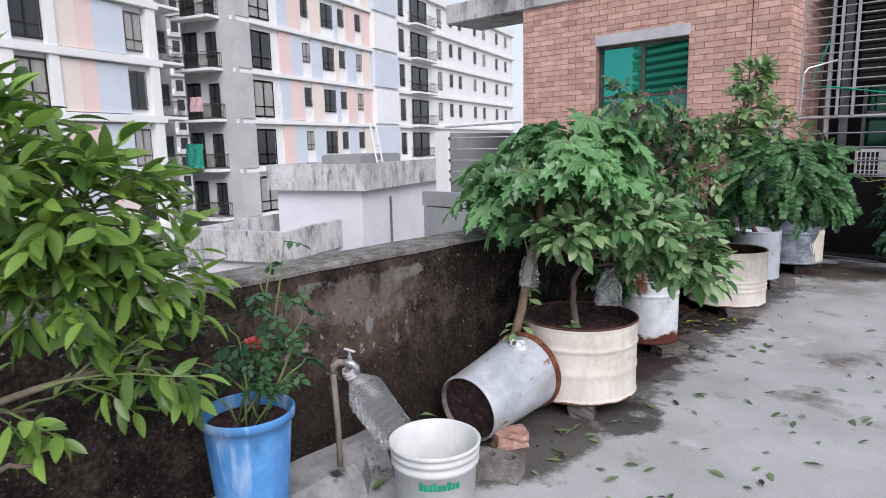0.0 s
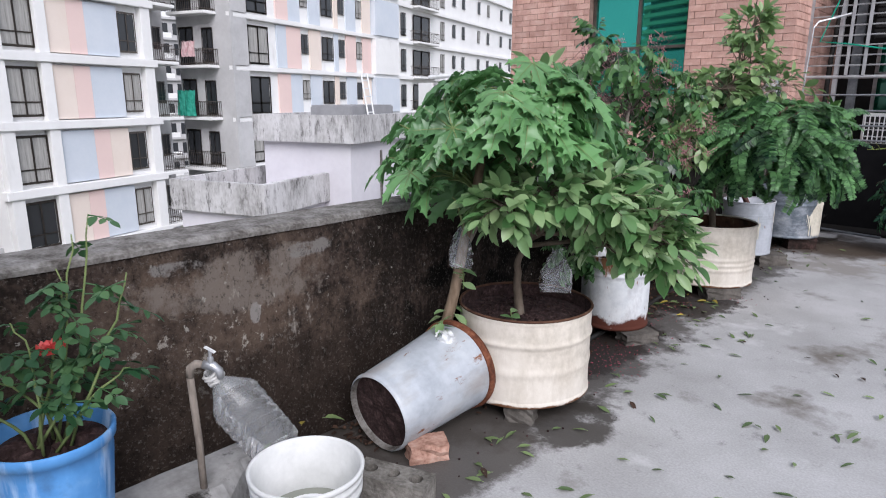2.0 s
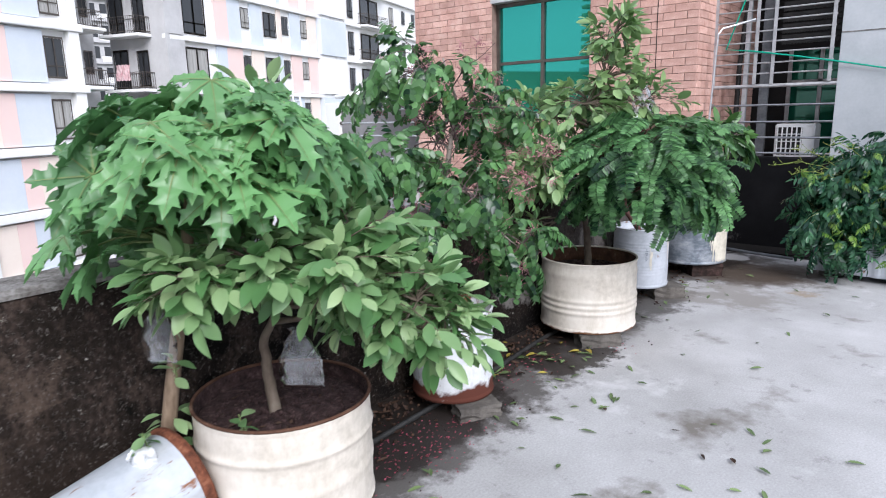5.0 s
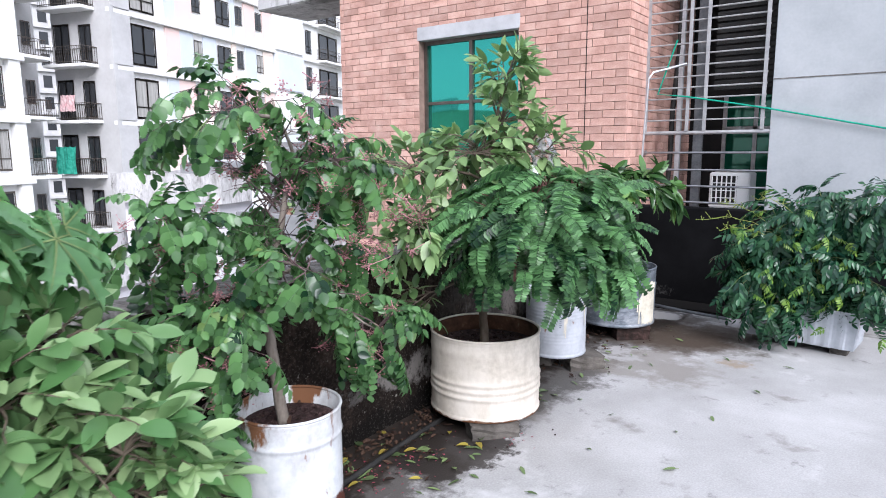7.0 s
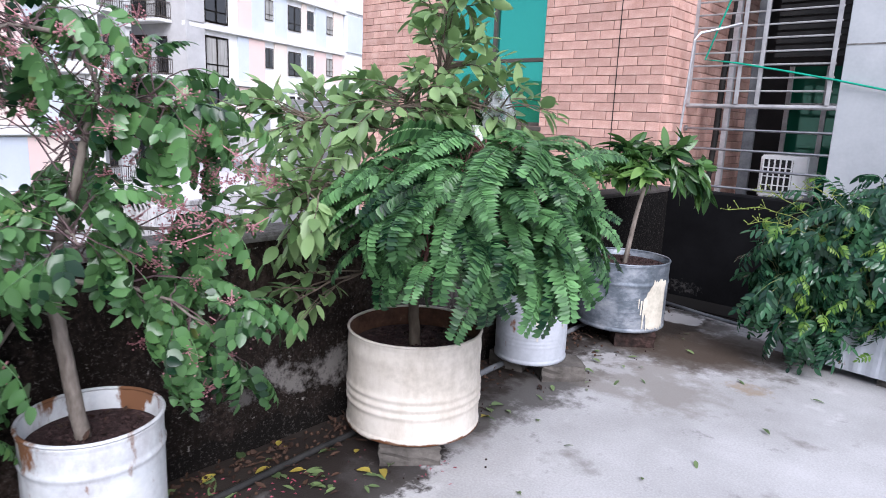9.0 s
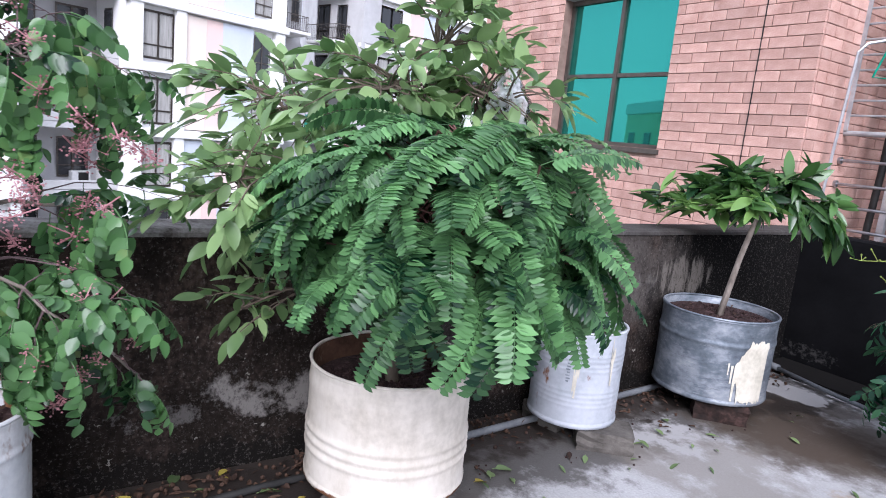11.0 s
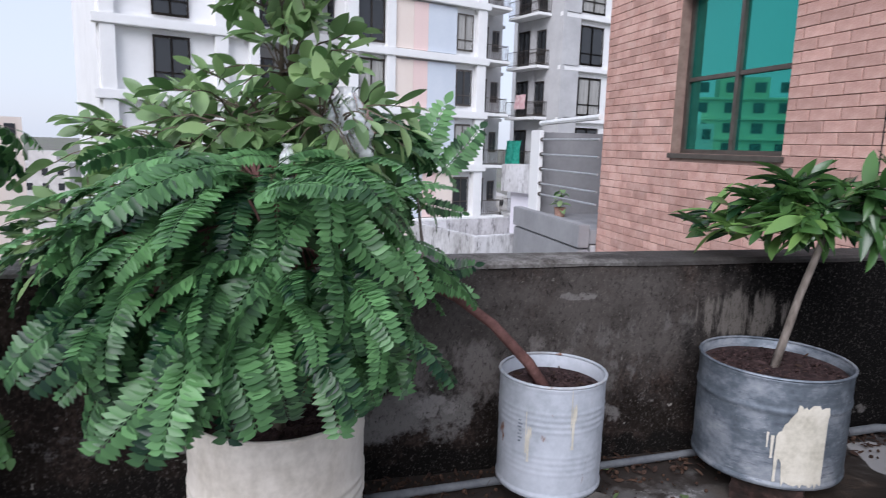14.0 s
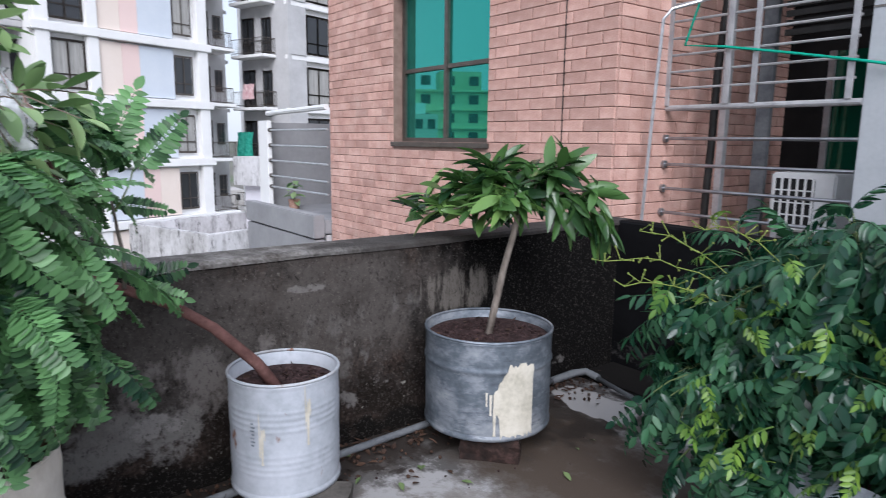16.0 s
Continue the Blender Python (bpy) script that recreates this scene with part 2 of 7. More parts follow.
overlay(M["wall"], (0.24, 0.225, 0.20), 30.0, 0.655, 0.69, seed=6.0)
overlay(M["wall"], (0.020, 0.014, 0.011), 5.0, 0.42, 0.62, seed=91.0, box=((-1.45, 1.75, 0.20), (0.4, 0.75, 0.30)), soft=0.5, grain=0.72, strength=0.75)
# near-black coat that paints the plants' shade onto the wall
overlay(M["wall"], (0.004, 0.0035, 0.003), 5.0, 0.70, 0.80, seed=8.0, box=((-1.45, 3.2, 0.45), (0.4, 0.95, 0.7)), soft=0.5)
overlay(M["wall"], (0.18, 0.168, 0.158), 4.5, 0.68, 0.76, seed=7.0, box=((-1.45, 5.3, 0.26), (0.4, 1.2, 0.18)), soft=0.6, grain=0.7)
overlay(M["wall"], (0.078, 0.069, 0.063), 4.0, 0.48, 0.80, (1, 1, 1.2), seed=9.0, box=((-1.45, 6.3, 0.6), (0.4, 1.4, 0.38)), soft=0.6, grain=0.76)
overlay(M["wall"], (0.20, 0.18, 0.168), 6.0, 0.70, 0.80, (1, 1, 0.7), seed=41.0, strength=0.7, box=((-1.45, 5.9, 0.42), (0.4, 0.9, 0.28)), soft=0.6, grain=0.72)
overlay(M["wall"], (0.105, 0.096, 0.09), 9.0, 0.80, 0.88, (1, 1, 0.6), seed=13.0, box=((-1.45, 6.7, 0.45), (0.4, 1.3, 0.4)), soft=0.6, grain=0.7)
# near black along the foot of the far stretch
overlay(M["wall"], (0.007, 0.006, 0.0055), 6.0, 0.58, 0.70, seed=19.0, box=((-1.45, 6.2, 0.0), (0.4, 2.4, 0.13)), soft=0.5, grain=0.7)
# near black towards the north corner
overlay(M["wall"], (0.005, 0.0045, 0.0045), 4.0, 0.36, 0.60, seed=18.0, grain=0.7, box=((-1.45, 7.85, 0.45), (0.4, 0.95, 0.75)), soft=0.5)
# pale worn plaster with hard lower edges, streaks and the dark foot of the wall
for k, (y, z, ry, rz, c, lo) in enumerate(((1.44, 0.79, 0.17, 0.045, 0.17, 0.70), (1.92, 0.775, 0.20, 0.05, 0.17, 0.70), (1.70, 0.58, 0.035, 0.07, 0.22, 0.72), (4.40, 0.24, 0.30, 0.075, 0.12, 0.69), (4.80, 0.31, 0.16, 0.06, 0.13, 0.69), (5.71, 0.29, 0.20, 0.085, 0.26, 0.66), (6.42, 0.20, 0.24, 0.08, 0.17, 0.70), (6.66, 0.27, 0.10, 0.06, 0.19, 0.70), (6.30, 0.73, 0.16, 0.035, 0.17, 0.71), (7.80, 0.13, 0.14, 0.05, 0.16, 0.70))):
    overlay(M["wall"], (c, c * 0.93, c * 0.88), 7.0, lo, lo + 0.07, seed=51.0 + k, box=((-1.45, y, z), (0.4, ry, rz)), soft=0.55, grain=0.72, strength=0.85)
overlay(M["wall"], (0.15, 0.135, 0.12), 16.0, 0.66, 0.76, (1, 1.6, 0.22), seed=71.0, box=((-1.45, 7.1, 0.62), (0.4, 0.35, 0.16)), soft=0.5, grain=0.75, strength=0.8)
# shade under the lime bush, laid into the render colour as a dark coat
overlay(M["wall"], (0.006, 0.005, 0.0045), 3.0, 0.66, 0.74, seed=72.0, box=((-1.45, 0.1, 0.22), (0.4, 0.75, 0.40)), soft=0.5, grain=0.7, strength=0.9)
# broken near-black band just above the floor line
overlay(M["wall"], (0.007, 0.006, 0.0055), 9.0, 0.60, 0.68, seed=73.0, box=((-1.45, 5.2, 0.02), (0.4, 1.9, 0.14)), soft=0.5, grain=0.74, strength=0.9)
overlay(M["wall"], (0.17, 0.15, 0.135), 85.0, 0.55, 0.68, seed=81.0, grain=0.75, strength=0.6)
overlay(M["wall"], (0.004, 0.0035, 0.003), 60.0, 0.53, 0.64, (1, 1, 0.7), seed=82.0, grain=0.78, strength=0.7)
overlay(M["wall"], (0.006, 0.005, 0.005), 7.0, 0.60, 0.70, (1, 1, 0.12), seed=83.0, grain=0.7, strength=0.55)
M["coping"] = surface("cement_coping", [(0.3, (0.06, 0.052, 0.046)), (0.5, (0.15, 0.14, 0.13)), (0.75, (0.27, 0.26, 0.25))], 14, 0.9, 0, 0.5, 90, speckle=0.5)
overlay(M["coping"], (0.032, 0.028, 0.026), 5.0, 0.34, 0.58, seed=46.0, grain=0.72, box=((-1.5, 7.6, 0.9), (0.4, 1.25, 0.4)), soft=0.5, strength=0.85)
M["black"] = surface("black_painted_render", [(0.3, (0.0045, 0.0045, 0.005)), (0.7, (0.010, 0.010, 0.011))], 4, 0.9, 0, 0.2, 50, spec=0.05)
overlay(M["black"], (0.07, 0.064, 0.06), 7, 0.70, 0.78, seed=3, grain=0.7)
overlay(M["black"], (0.060, 0.056, 0.054), 22, 0.72, 0.84, seed=7, box=((-1.3, 8.3, 0.10), (0.3, 0.3, 0.09)), soft=0.5, grain=0.7)
M["kerb"] = surface("kerb_cement", [(0.3, (0.20, 0.195, 0.19)), (0.7, (0.36, 0.355, 0.35))], 4, 0.9, 0, 0.3, 50, spec=0.15)
# the corner end of the kerb turns near black
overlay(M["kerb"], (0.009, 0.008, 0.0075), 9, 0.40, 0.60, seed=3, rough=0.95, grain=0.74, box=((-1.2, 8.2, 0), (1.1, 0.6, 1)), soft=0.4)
M["panelgrey"] = surface("dull_grey_panel", [(0.3, (0.24, 0.24, 0.25)), (0.7, (0.33, 0.33, 0.34))], 2, 0.7, 0, 0.1, 20)
M["greywall"] = surface("grey_cement_wall", [(0.3, (0.33, 0.35, 0.37)), (0.7, (0.46, 0.48, 0.50))], 1.6, 0.85, 0, 0.15, 40)
M["brick"] = surface("facing_brick", [(0.28, (0.44, 0.25, 0.205)), (0.5, (0.55, 0.335, 0.28)), (0.75, (0.64, 0.435, 0.375))], 7, 0.85, 0, 0.5, 130, rand=0.17, speckle=0.6)
M["brick_far"] = surface("facing_brick_joined", [(0.28, (0.44, 0.25, 0.205)), (0.5, (0.55, 0.335, 0.28)), (0.75, (0.64, 0.435, 0.375))], 7, 0.85, 0, 0.5, 130, island=0.17, speckle=0.6)
for key in ("brick", "brick_far"):
    overlay(M[key], (0.66, 0.52, 0.47), 3.0, 0.58, 0.80, (1, 1, 1.6), seed=5.0, grain=0.75, strength=0.55)
    overlay(M[key], (0.30, 0.17, 0.14), 2.2, 0.60, 0.80, (1, 1, 0.5), seed=9.0, grain=0.75, strength=0.5)
M["mortar"] = surface("dark_mortar", [(0.3, (0.20, 0.13, 0.108)), (0.7, (0.30, 0.21, 0.175))], 10, 0.95, 0, 0.2)
M["frame"] = surface("bronze_aluminium", [(0.3, (0.10, 0.085, 0.075)), (0.7, (0.15, 0.13, 0.115))], 12, 0.45, 0.6, 0.05)
M["lintel"] = surface("grey_lintel", [(0.3, (0.42, 0.42, 0.44)), (0.7, (0.56, 0.56, 0.58))], 5, 0.8, 0, 0.1)
M["teal"] = glass("teal_reflective_glass", (0.04, 0.33, 0.27), 0.02, 0.85, transmission=0.0)
M["steel"] = surface("galvanised_steel", [(0.3, (0.42, 0.43, 0.45)), (0.7, (0.62, 0.63, 0.65))], 14, 0.4, 0.7, 0.05)
M["barsteel"] = surface("dark_steel_bar", [(0.3, (0.22, 0.225, 0.24)), (0.7, (0.40, 0.405, 0.42))], 14, 0.3, 0.8, 0.05)
M["oldsteel"] = surface("dull_painted_steel", [(0.3, (0.30, 0.30, 0.31)), (0.7, (0.48, 0.48, 0.49))], 10, 0.5, 0.3, 0.05)
M["greenglass"] = glass("green_window_glass", (0.01, 0.10, 0.06), 0.05, 0.3, transmission=0.0)
# near black that puts the shade of the bay and other openings into colour
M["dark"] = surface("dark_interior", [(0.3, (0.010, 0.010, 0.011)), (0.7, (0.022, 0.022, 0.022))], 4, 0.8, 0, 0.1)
M["white"] = surface("white_plastic", [(0.3, (0.66, 0.67, 0.67)), (0.7, (0.80, 0.80, 0.80))], 7, 0.45, 0, 0.06)
M["rope"] = surface("green_rope", [(0.3, (0.005, 0.25, 0.16)), (0.7, (0.01, 0.40, 0.28))], 40, 0.7, 0, 0.2)
M["cream"] = surface("cream_painted_steel", [(0.28, (0.50, 0.455, 0.39)), (0.5, (0.67, 0.615, 0.54)), (0.75, (0.76, 0.71, 0.64))], 5, 0.6, 0.0, 0.22, 40)
overlay(M["cream"], (0.16, 0.07, 0.035), 9, 0.50, 0.60, seed=3, rough=0.9, box=((0, 0, 0.0), (0.5, 0.5, 0.018)), soft=0.6)
overlay(M["cream"], (0.40, 0.345, 0.27), 7, 0.50, 0.74, (1, 1, 0.3), seed=9, strength=0.55, grain=0.7)
M["pale"] = surface("pale_grey_painted_steel", [(0.28, (0.34, 0.365, 0.40)), (0.5, (0.46, 0.485, 0.53)), (0.75, (0.56, 0.58, 0.63))], 5, 0.5, 0.1, 0.12, 40)
overlay(M["pale"], (0.22, 0.085, 0.035), 11, 0.645, 0.70, (1, 1, 0.5), seed=8, rough=0.9)
M["rusty"] = surface("white_painted_rusty_steel", [(0.28, (0.52, 0.55, 0.58)), (0.5, (0.66, 0.68, 0.70)), (0.75, (0.76, 0.77, 0.78))], 5, 0.5, 0.1, 0.12, 40)
overlay(M["rusty"], (0.36, 0.345, 0.36), 7, 0.46, 0.66, (1, 1, 0.6), seed=26, grain=0.72, strength=0.7)
overlay(M["rusty"], (0.22, 0.10, 0.05), 16, 0.61, 0.68, (1, 1, 0.4), seed=6, rough=0.9, grain=0.7)
overlay(M["rusty"], (0.20, 0.095, 0.048), 10, 0.77, 0.83, (1, 1, 0.4), seed=18, rough=0.9, box=((0, 0, 0.36), (0.5, 0.5, 0.16)), soft=0.5)
overlay(M["rusty"], (0.10, 0.033, 0.022), 8, 0.48, 0.60, seed=2, rough=0.9, box=((0, 0, 0), (0.5, 0.5, 0.08)), soft=0.5)
M["tipped"] = surface("stained_pale_steel", [(0.28, (0.34, 0.365, 0.40)), (0.5, (0.46, 0.49, 0.53)), (0.75, (0.57, 0.595, 0.62))], 6, 0.5, 0.1, 0.2, 40)
overlay(M["tipped"], (0.28, 0.235, 0.20), 6, 0.46, 0.66, (1, 1, 0.4), seed=21, strength=0.7)
overlay(M["tipped"], (0.23, 0.10, 0.05), 13, 0.595, 0.65, (1, 1, 0.4), seed=25, grain=0.7, rough=0.9)
M["zinc"] = surface("weathered_zinc", [(0.30, (0.085, 0.10, 0.12)), (0.46, (0.16, 0.185, 0.215)), (0.56, (0.26, 0.285, 0.32)), (0.74, (0.42, 0.44, 0.47))], 6, 0.5, 0.4, 0.18, 40, (1, 1, 1.5), 12)
overlay(M["zinc"], (0.10, 0.115, 0.145), 14, 0.54, 0.64, (0.6, 0.6, 3.5), seed=7, grain=0.75, strength=0.7)
overlay(M["zinc"], (0.50, 0.52, 0.55), 22, 0.60, 0.70, (0.5, 0.5, 4.0), seed=11, grain=0.7, strength=0.6)
M["rust"] = surface("rust", [(0.3, (0.06, 0.022, 0.014)), (0.55, (0.17, 0.06, 0.032)), (0.8, (0.32, 0.15, 0.09))], 14, 0.95, 0, 0.5, 70, speckle=0.5)
M["darkrust"] = surface("dark_rust", [(0.3, (0.045, 0.022, 0.014)), (0.6, (0.11, 0.055, 0.035)), (0.8, (0.30, 0.22, 0.16))], 14, 0.95, 0, 0.4, 70)
M["creampaint"] = surface("cream_paint", [(0.3, (0.46, 0.43, 0.35)), (0.5, (0.60, 0.56, 0.47)), (0.75, (0.70, 0.66, 0.57))], 9, 0.6, 0, 0.2, 50, speckle=0.4)
M["soil"] = surface("potting_soil", [(0.3, (0.014, 0.008, 0.008)), (0.55, (0.045, 0.026, 0.025)), (0.75, (0.105, 0.066, 0.064))], 30, 0.95, 0, 0.9, 110, speckle=0.5)
M["bark"] = surface("grey_brown_bark", [(0.3, (0.075, 0.055, 0.042)), (0.6, (0.17, 0.135, 0.105)), (0.8, (0.27, 0.23, 0.19))], 14, 0.9, 0, 0.5, 60, (1, 1, 0.4))
M["palebark"] = surface("pale_bark", [(0.3, (0.13, 0.108, 0.09)), (0.6, (0.25, 0.215, 0.185)), (0.8, (0.37, 0.33, 0.29))], 18, 0.85, 0, 0.5, 70, (1, 1, 0.4), speckle=0.4)
M["tanbark"] = surface("tan_papaya_bark", [(0.3, (0.15, 0.105, 0.07)), (0.6, (0.28, 0.205, 0.145)), (0.8, (0.38, 0.30, 0.22))], 18, 0.85, 0, 0.5, 70, (1, 1, 0.4), speckle=0.4)
M["redbark"] = surface("red_brown_bark", [(0.3, (0.075, 0.035, 0.03)), (0.6, (0.16, 0.08, 0.07)), (0.8, (0.25, 0.15, 0.13))], 18, 0.85, 0, 0.4, 60)
M["purpletwig"] = surface("purple_grey_twig", [(0.3, (0.07, 0.045, 0.047)), (0.6, (0.14, 0.095, 0.097)), (0.8, (0.22, 0.16, 0.16))], 18, 0.85, 0, 0.3, 60)
M["stem"] = surface("green_stem", [(0.3, (0.10, 0.15, 0.05)), (0.7, (0.22, 0.27, 0.11))], 10, 0.6, 0, 0.1)
M["blue"] = surface("blue_plastic", [(0.3, (0.055, 0.20, 0.48)), (0.55, (0.10, 0.29, 0.61)), (0.8, (0.22, 0.42, 0.72))], 5, 0.45, 0, 0.1, 25)
overlay(M["blue"], (0.50, 0.64, 0.82), 12, 0.55, 0.68, (1, 1, 0.16), seed=3, strength=0.75)
overlay(M["blue"], (0.05, 0.10, 0.20), 8, 0.60, 0.75, seed=13, strength=0.6)
M["bucket"] = surface("white_bucket_plastic", [(0.3, (0.52, 0.525, 0.515)), (0.7, (0.70, 0.70, 0.69))], 6, 0.45, 0, 0.08)
overlay(M["bucket"], (0.34, 0.34, 0.30), 7, 0.62, 0.75, seed=5)
M["green_print"] = surface("green_print", [(0.3, (0.0, 0.22, 0.12)), (0.7, (0.02, 0.34, 0.20))], 20, 0.5, 0, 0)
M["pet"] = film("clear_pet_plastic", (0.80, 0.83, 0.86), 0.12, 0.22, 0.05, sheen=1.28)
M["rag"] = surface("white_rag", [(0.3, (0.42, 0.41, 0.40)), (0.7, (0.68, 0.67, 0.66))], 60, 0.9, 0, 0.5, 120)
M["block"] = surface("grey_concrete_block", [(0.3, (0.09, 0.082, 0.072)), (0.5, (0.17, 0.158, 0.142)), (0.75, (0.29, 0.275, 0.25))], 11, 0.95, 0, 0.6, 80, speckle=0.5)
M["clay"] = surface("broken_clay_brick", [(0.3, (0.24, 0.13, 0.095)), (0.5, (0.40, 0.235, 0.18)), (0.75, (0.50, 0.35, 0.285))], 16, 0.95, 0, 0.4, 70, speckle=0.5)
M["stone"] = surface("dirty_stone", [(0.3, (0.045, 0.04, 0.035)), (0.7, (0.16, 0.145, 0.13))], 9, 0.95, 0, 0.6, 60)
M["oldbrick"] = surface("dark_old_brick", [(0.3, (0.012, 0.009, 0.008)), (0.55, (0.030, 0.018, 0.015)), (0.8, (0.10, 0.055, 0.048))], 16, 0.9, 0, 0.7, 60)
M["slab"] = surface("rough_wet_cement", [(0.3, (0.17, 0.165, 0.16)), (0.55, (0.33, 0.325, 0.32)), (0.8, (0.48, 0.47, 0.465))], 6, 0.7, 0, 0.6, 50)
overlay(M["slab"], (0.03, 0.027, 0.024), 6, 0.57, 0.65, seed=4, rough=0.5, grain=0.7)
M["fallenpetal"] = leaf_material("fallen_petal", (0.16, 0.03, 0.04), (0.42, 0.10, 0.14), 0.7, 0.1)
M["hose"] = surface("black_hose", [(0.3, (0.012, 0.012, 0.012)), (0.7, (0.035, 0.034, 0.033))], 10, 0.6, 0, 0.1)
M["pvc"] = surface("grey_pvc", [(0.3, (0.09, 0.095, 0.105)), (0.7, (0.19, 0.20, 0.21))], 10, 0.5, 0, 0.1)
M["litter"] = leaf_material("leaf_litter", (0.022, 0.011, 0.008), (0.085, 0.046, 0.028), 0.8, 0.05, old=(0.24, 0.16, 0.035))
M["fallen"] = leaf_material("fallen_leaf", (0.07, 0.11, 0.045), (0.22, 0.30, 0.12), 0.5, 0.1)
M["yellowleaf"] = leaf_material("yellowed_leaf", (0.22, 0.17, 0.03), (0.48, 0.40, 0.08), 0.55, 0.1)
M["papaya"] = leaf_material("papaya_leaf", (0.011, 0.046, 0.022), (0.155, 0.33, 0.125), 0.33, 0.24, shine=0.45)
M["guava"] = leaf_material("guava_leaf", (0.09, 0.20, 0.07), (0.46, 0.58, 0.31), 0.34, 0.25, shine=0.4)
M["guava_b"] = leaf_material("grey_green_leaf", (0.04, 0.105, 0.03), (0.34, 0.485, 0.215), 0.36, 0.26, shine=0.55)
M["star"] = leaf_material("starfruit_leaf", (0.006, 0.030, 0.012), (0.13, 0.275, 0.095), 0.28, 0.24, shine=0.5, old=(0.24, 0.21, 0.05))
M["bilimbi"] = leaf_material("bilimbi_leaf", (0.004, 0.026, 0.011), (0.17, 0.36, 0.135), 0.34, 0.24, shine=0.36)
M["mango"] = leaf_material("mango_leaf", (0.005, 0.024, 0.013), (0.075, 0.165, 0.045), 0.24, 0.16, shine=0.5)
M["mangonew"] = leaf_material("young_mango_leaf", (0.045, 0.12, 0.03), (0.25, 0.41, 0.11), 0.28, 0.2, shine=0.5)
M["bush"] = leaf_material("lime_green_leaf", (0.011, 0.046, 0.010), (0.33, 0.52, 0.10), 0.32, 0.28, shine=0.45)
M["boxleaf"] = leaf_material("dark_pinnate_leaf", (0.008, 0.042, 0.024), (0.09, 0.235, 0.105), 0.26, 0.2, old=(0.20, 0.31, 0.06), shine=0.5)
M["boxnew"] = leaf_material("young_yellow_green_leaf", (0.05, 0.13, 0.02), (0.20, 0.33, 0.05), 0.35, 0.22)
M["rose"] = leaf_material("rose_leaf", (0.020, 0.070, 0.028), (0.075, 0.155, 0.06), 0.5, 0.18)
M["petal"] = leaf_material("coral_petal", (0.62, 0.07, 0.07), (0.80, 0.22, 0.20), 0.5, 0.3)
M["pinkflower"] = leaf_material("pink_blossom", (0.22, 0.08, 0.09), (0.56, 0.29, 0.31), 0.6, 0.2)
M["yellowbud"] = leaf_material("yellow_green_bud", (0.14, 0.19, 0.035), (0.32, 0.38, 0.09), 0.5, 0.2)
M["facade"] = surface("white_facade_paint", [(0.3, (0.76, 0.755, 0.75)), (0.7, (0.84, 0.835, 0.83))], 0.5, 0.85, 0, 0.05, 5)
overlay(M["facade"], (0.52, 0.51, 0.50), 0.6, 0.64, 0.85, (1, 1, 0.25), seed=3)
# grey paint, and the shaded tone given to the white block's recess
M["greyfacade"] = surface("grey_facade_paint_and_shade", [(0.3, (0.42, 0.415, 0.42)), (0.7, (0.56, 0.555, 0.56))], 0.5, 0.85, 0, 0.05, 5)
M["pink"] = surface("pink_panel", [(0.3, (0.76, 0.58, 0.55)), (0.7, (0.79, 0.61, 0.57))], 0.6, 0.8, 0, 0.03, 6)
M["peach"] = surface("peach_panel", [(0.3, (0.76, 0.65, 0.58)), (0.7, (0.80, 0.70, 0.63))], 0.6, 0.8, 0, 0.03, 6)
M["paleblue"] = surface("pale_blue_panel", [(0.3, (0.56, 0.61, 0.68)), (0.7, (0.63, 0.67, 0.73))], 0.6, 0.8, 0, 0.03, 6)
M["pane"] = glass("dark_window_glass", (0.03, 0.032, 0.036), 0.08, 0.0, transmission=0.0)
M["curtain"] = surface("curtain_behind_glass", [(0.3, (0.24, 0.235, 0.225)), (0.7, (0.44, 0.43, 0.41))], 2, 0.8, 0, 0.1, 8, (6, 6, 0.5))
M["mossy"] = surface("mossy_white_render", [(0.30, (0.30, 0.29, 0.285)), (0.45, (0.46, 0.45, 0.45)), (0.6, (0.58, 0.57, 0.575)), (0.8, (0.66, 0.65, 0.66))], 1.2, 0.9, 0, 0.3, 12, (1, 1, 0.6), speckle=0.35)
overlay(M["mossy"], (0.13, 0.125, 0.12), 2.2, 0.52, 0.66, (1, 1, 0.30), seed=5, grain=0.75, strength=0.8)
overlay(M["mossy"], (0.05, 0.047, 0.044), 4.0, 0.54, 0.64, (1, 1, 0.28), seed=15, grain=0.80, strength=0.9)
M["whitewash"] = surface("lavender_white_wash", [(0.3, (0.60, 0.58, 0.62)), (0.7, (0.72, 0.70, 0.74))], 0.6, 0.85, 0, 0.05, 6)
M["ground"] = surface("city_ground", [(0.3, (0.10, 0.10, 0.09)), (0.5, (0.18, 0.17, 0.15)), (0.7, (0.10, 0.15, 0.07))], 0.03, 0.95, 0, 0.1, 0.4)
M["creamhouse"] = surface("cream_house_paint", [(0.3, (0.62, 0.58, 0.36)), (0.7, (0.74, 0.70, 0.46))], 0.4, 0.85, 0, 0.05, 4)
M["clothgreen"] = surface("green_cloth", [(0.35, (0.01, 0.24, 0.17)), (0.6, (0.06, 0.40, 0.30))], 4, 0.85, 0, 0.2, 12)
M["clothpink"] = surface("pink_cloth", [(0.3, (0.55, 0.30, 0.32)), (0.7, (0.70, 0.55, 0.55))], 4, 0.85, 0, 0.2, 12)
M["cityfar"] = surface("distant_buildings", [(0.3, (0.36, 0.34, 0.33)), (0.7, (0.56, 0.54, 0.52))], 0.2, 0.9, 0, 0, 1, rand=0.25)


# ---- mesh helpers ----
def part(name, bm, material, parent=None, label="", smooth=False):
    me = bpy.data.meshes.new(name)
    bm.to_mesh(me)
    bm.free()
    return mesh_part(name, me, material, parent, label, smooth)


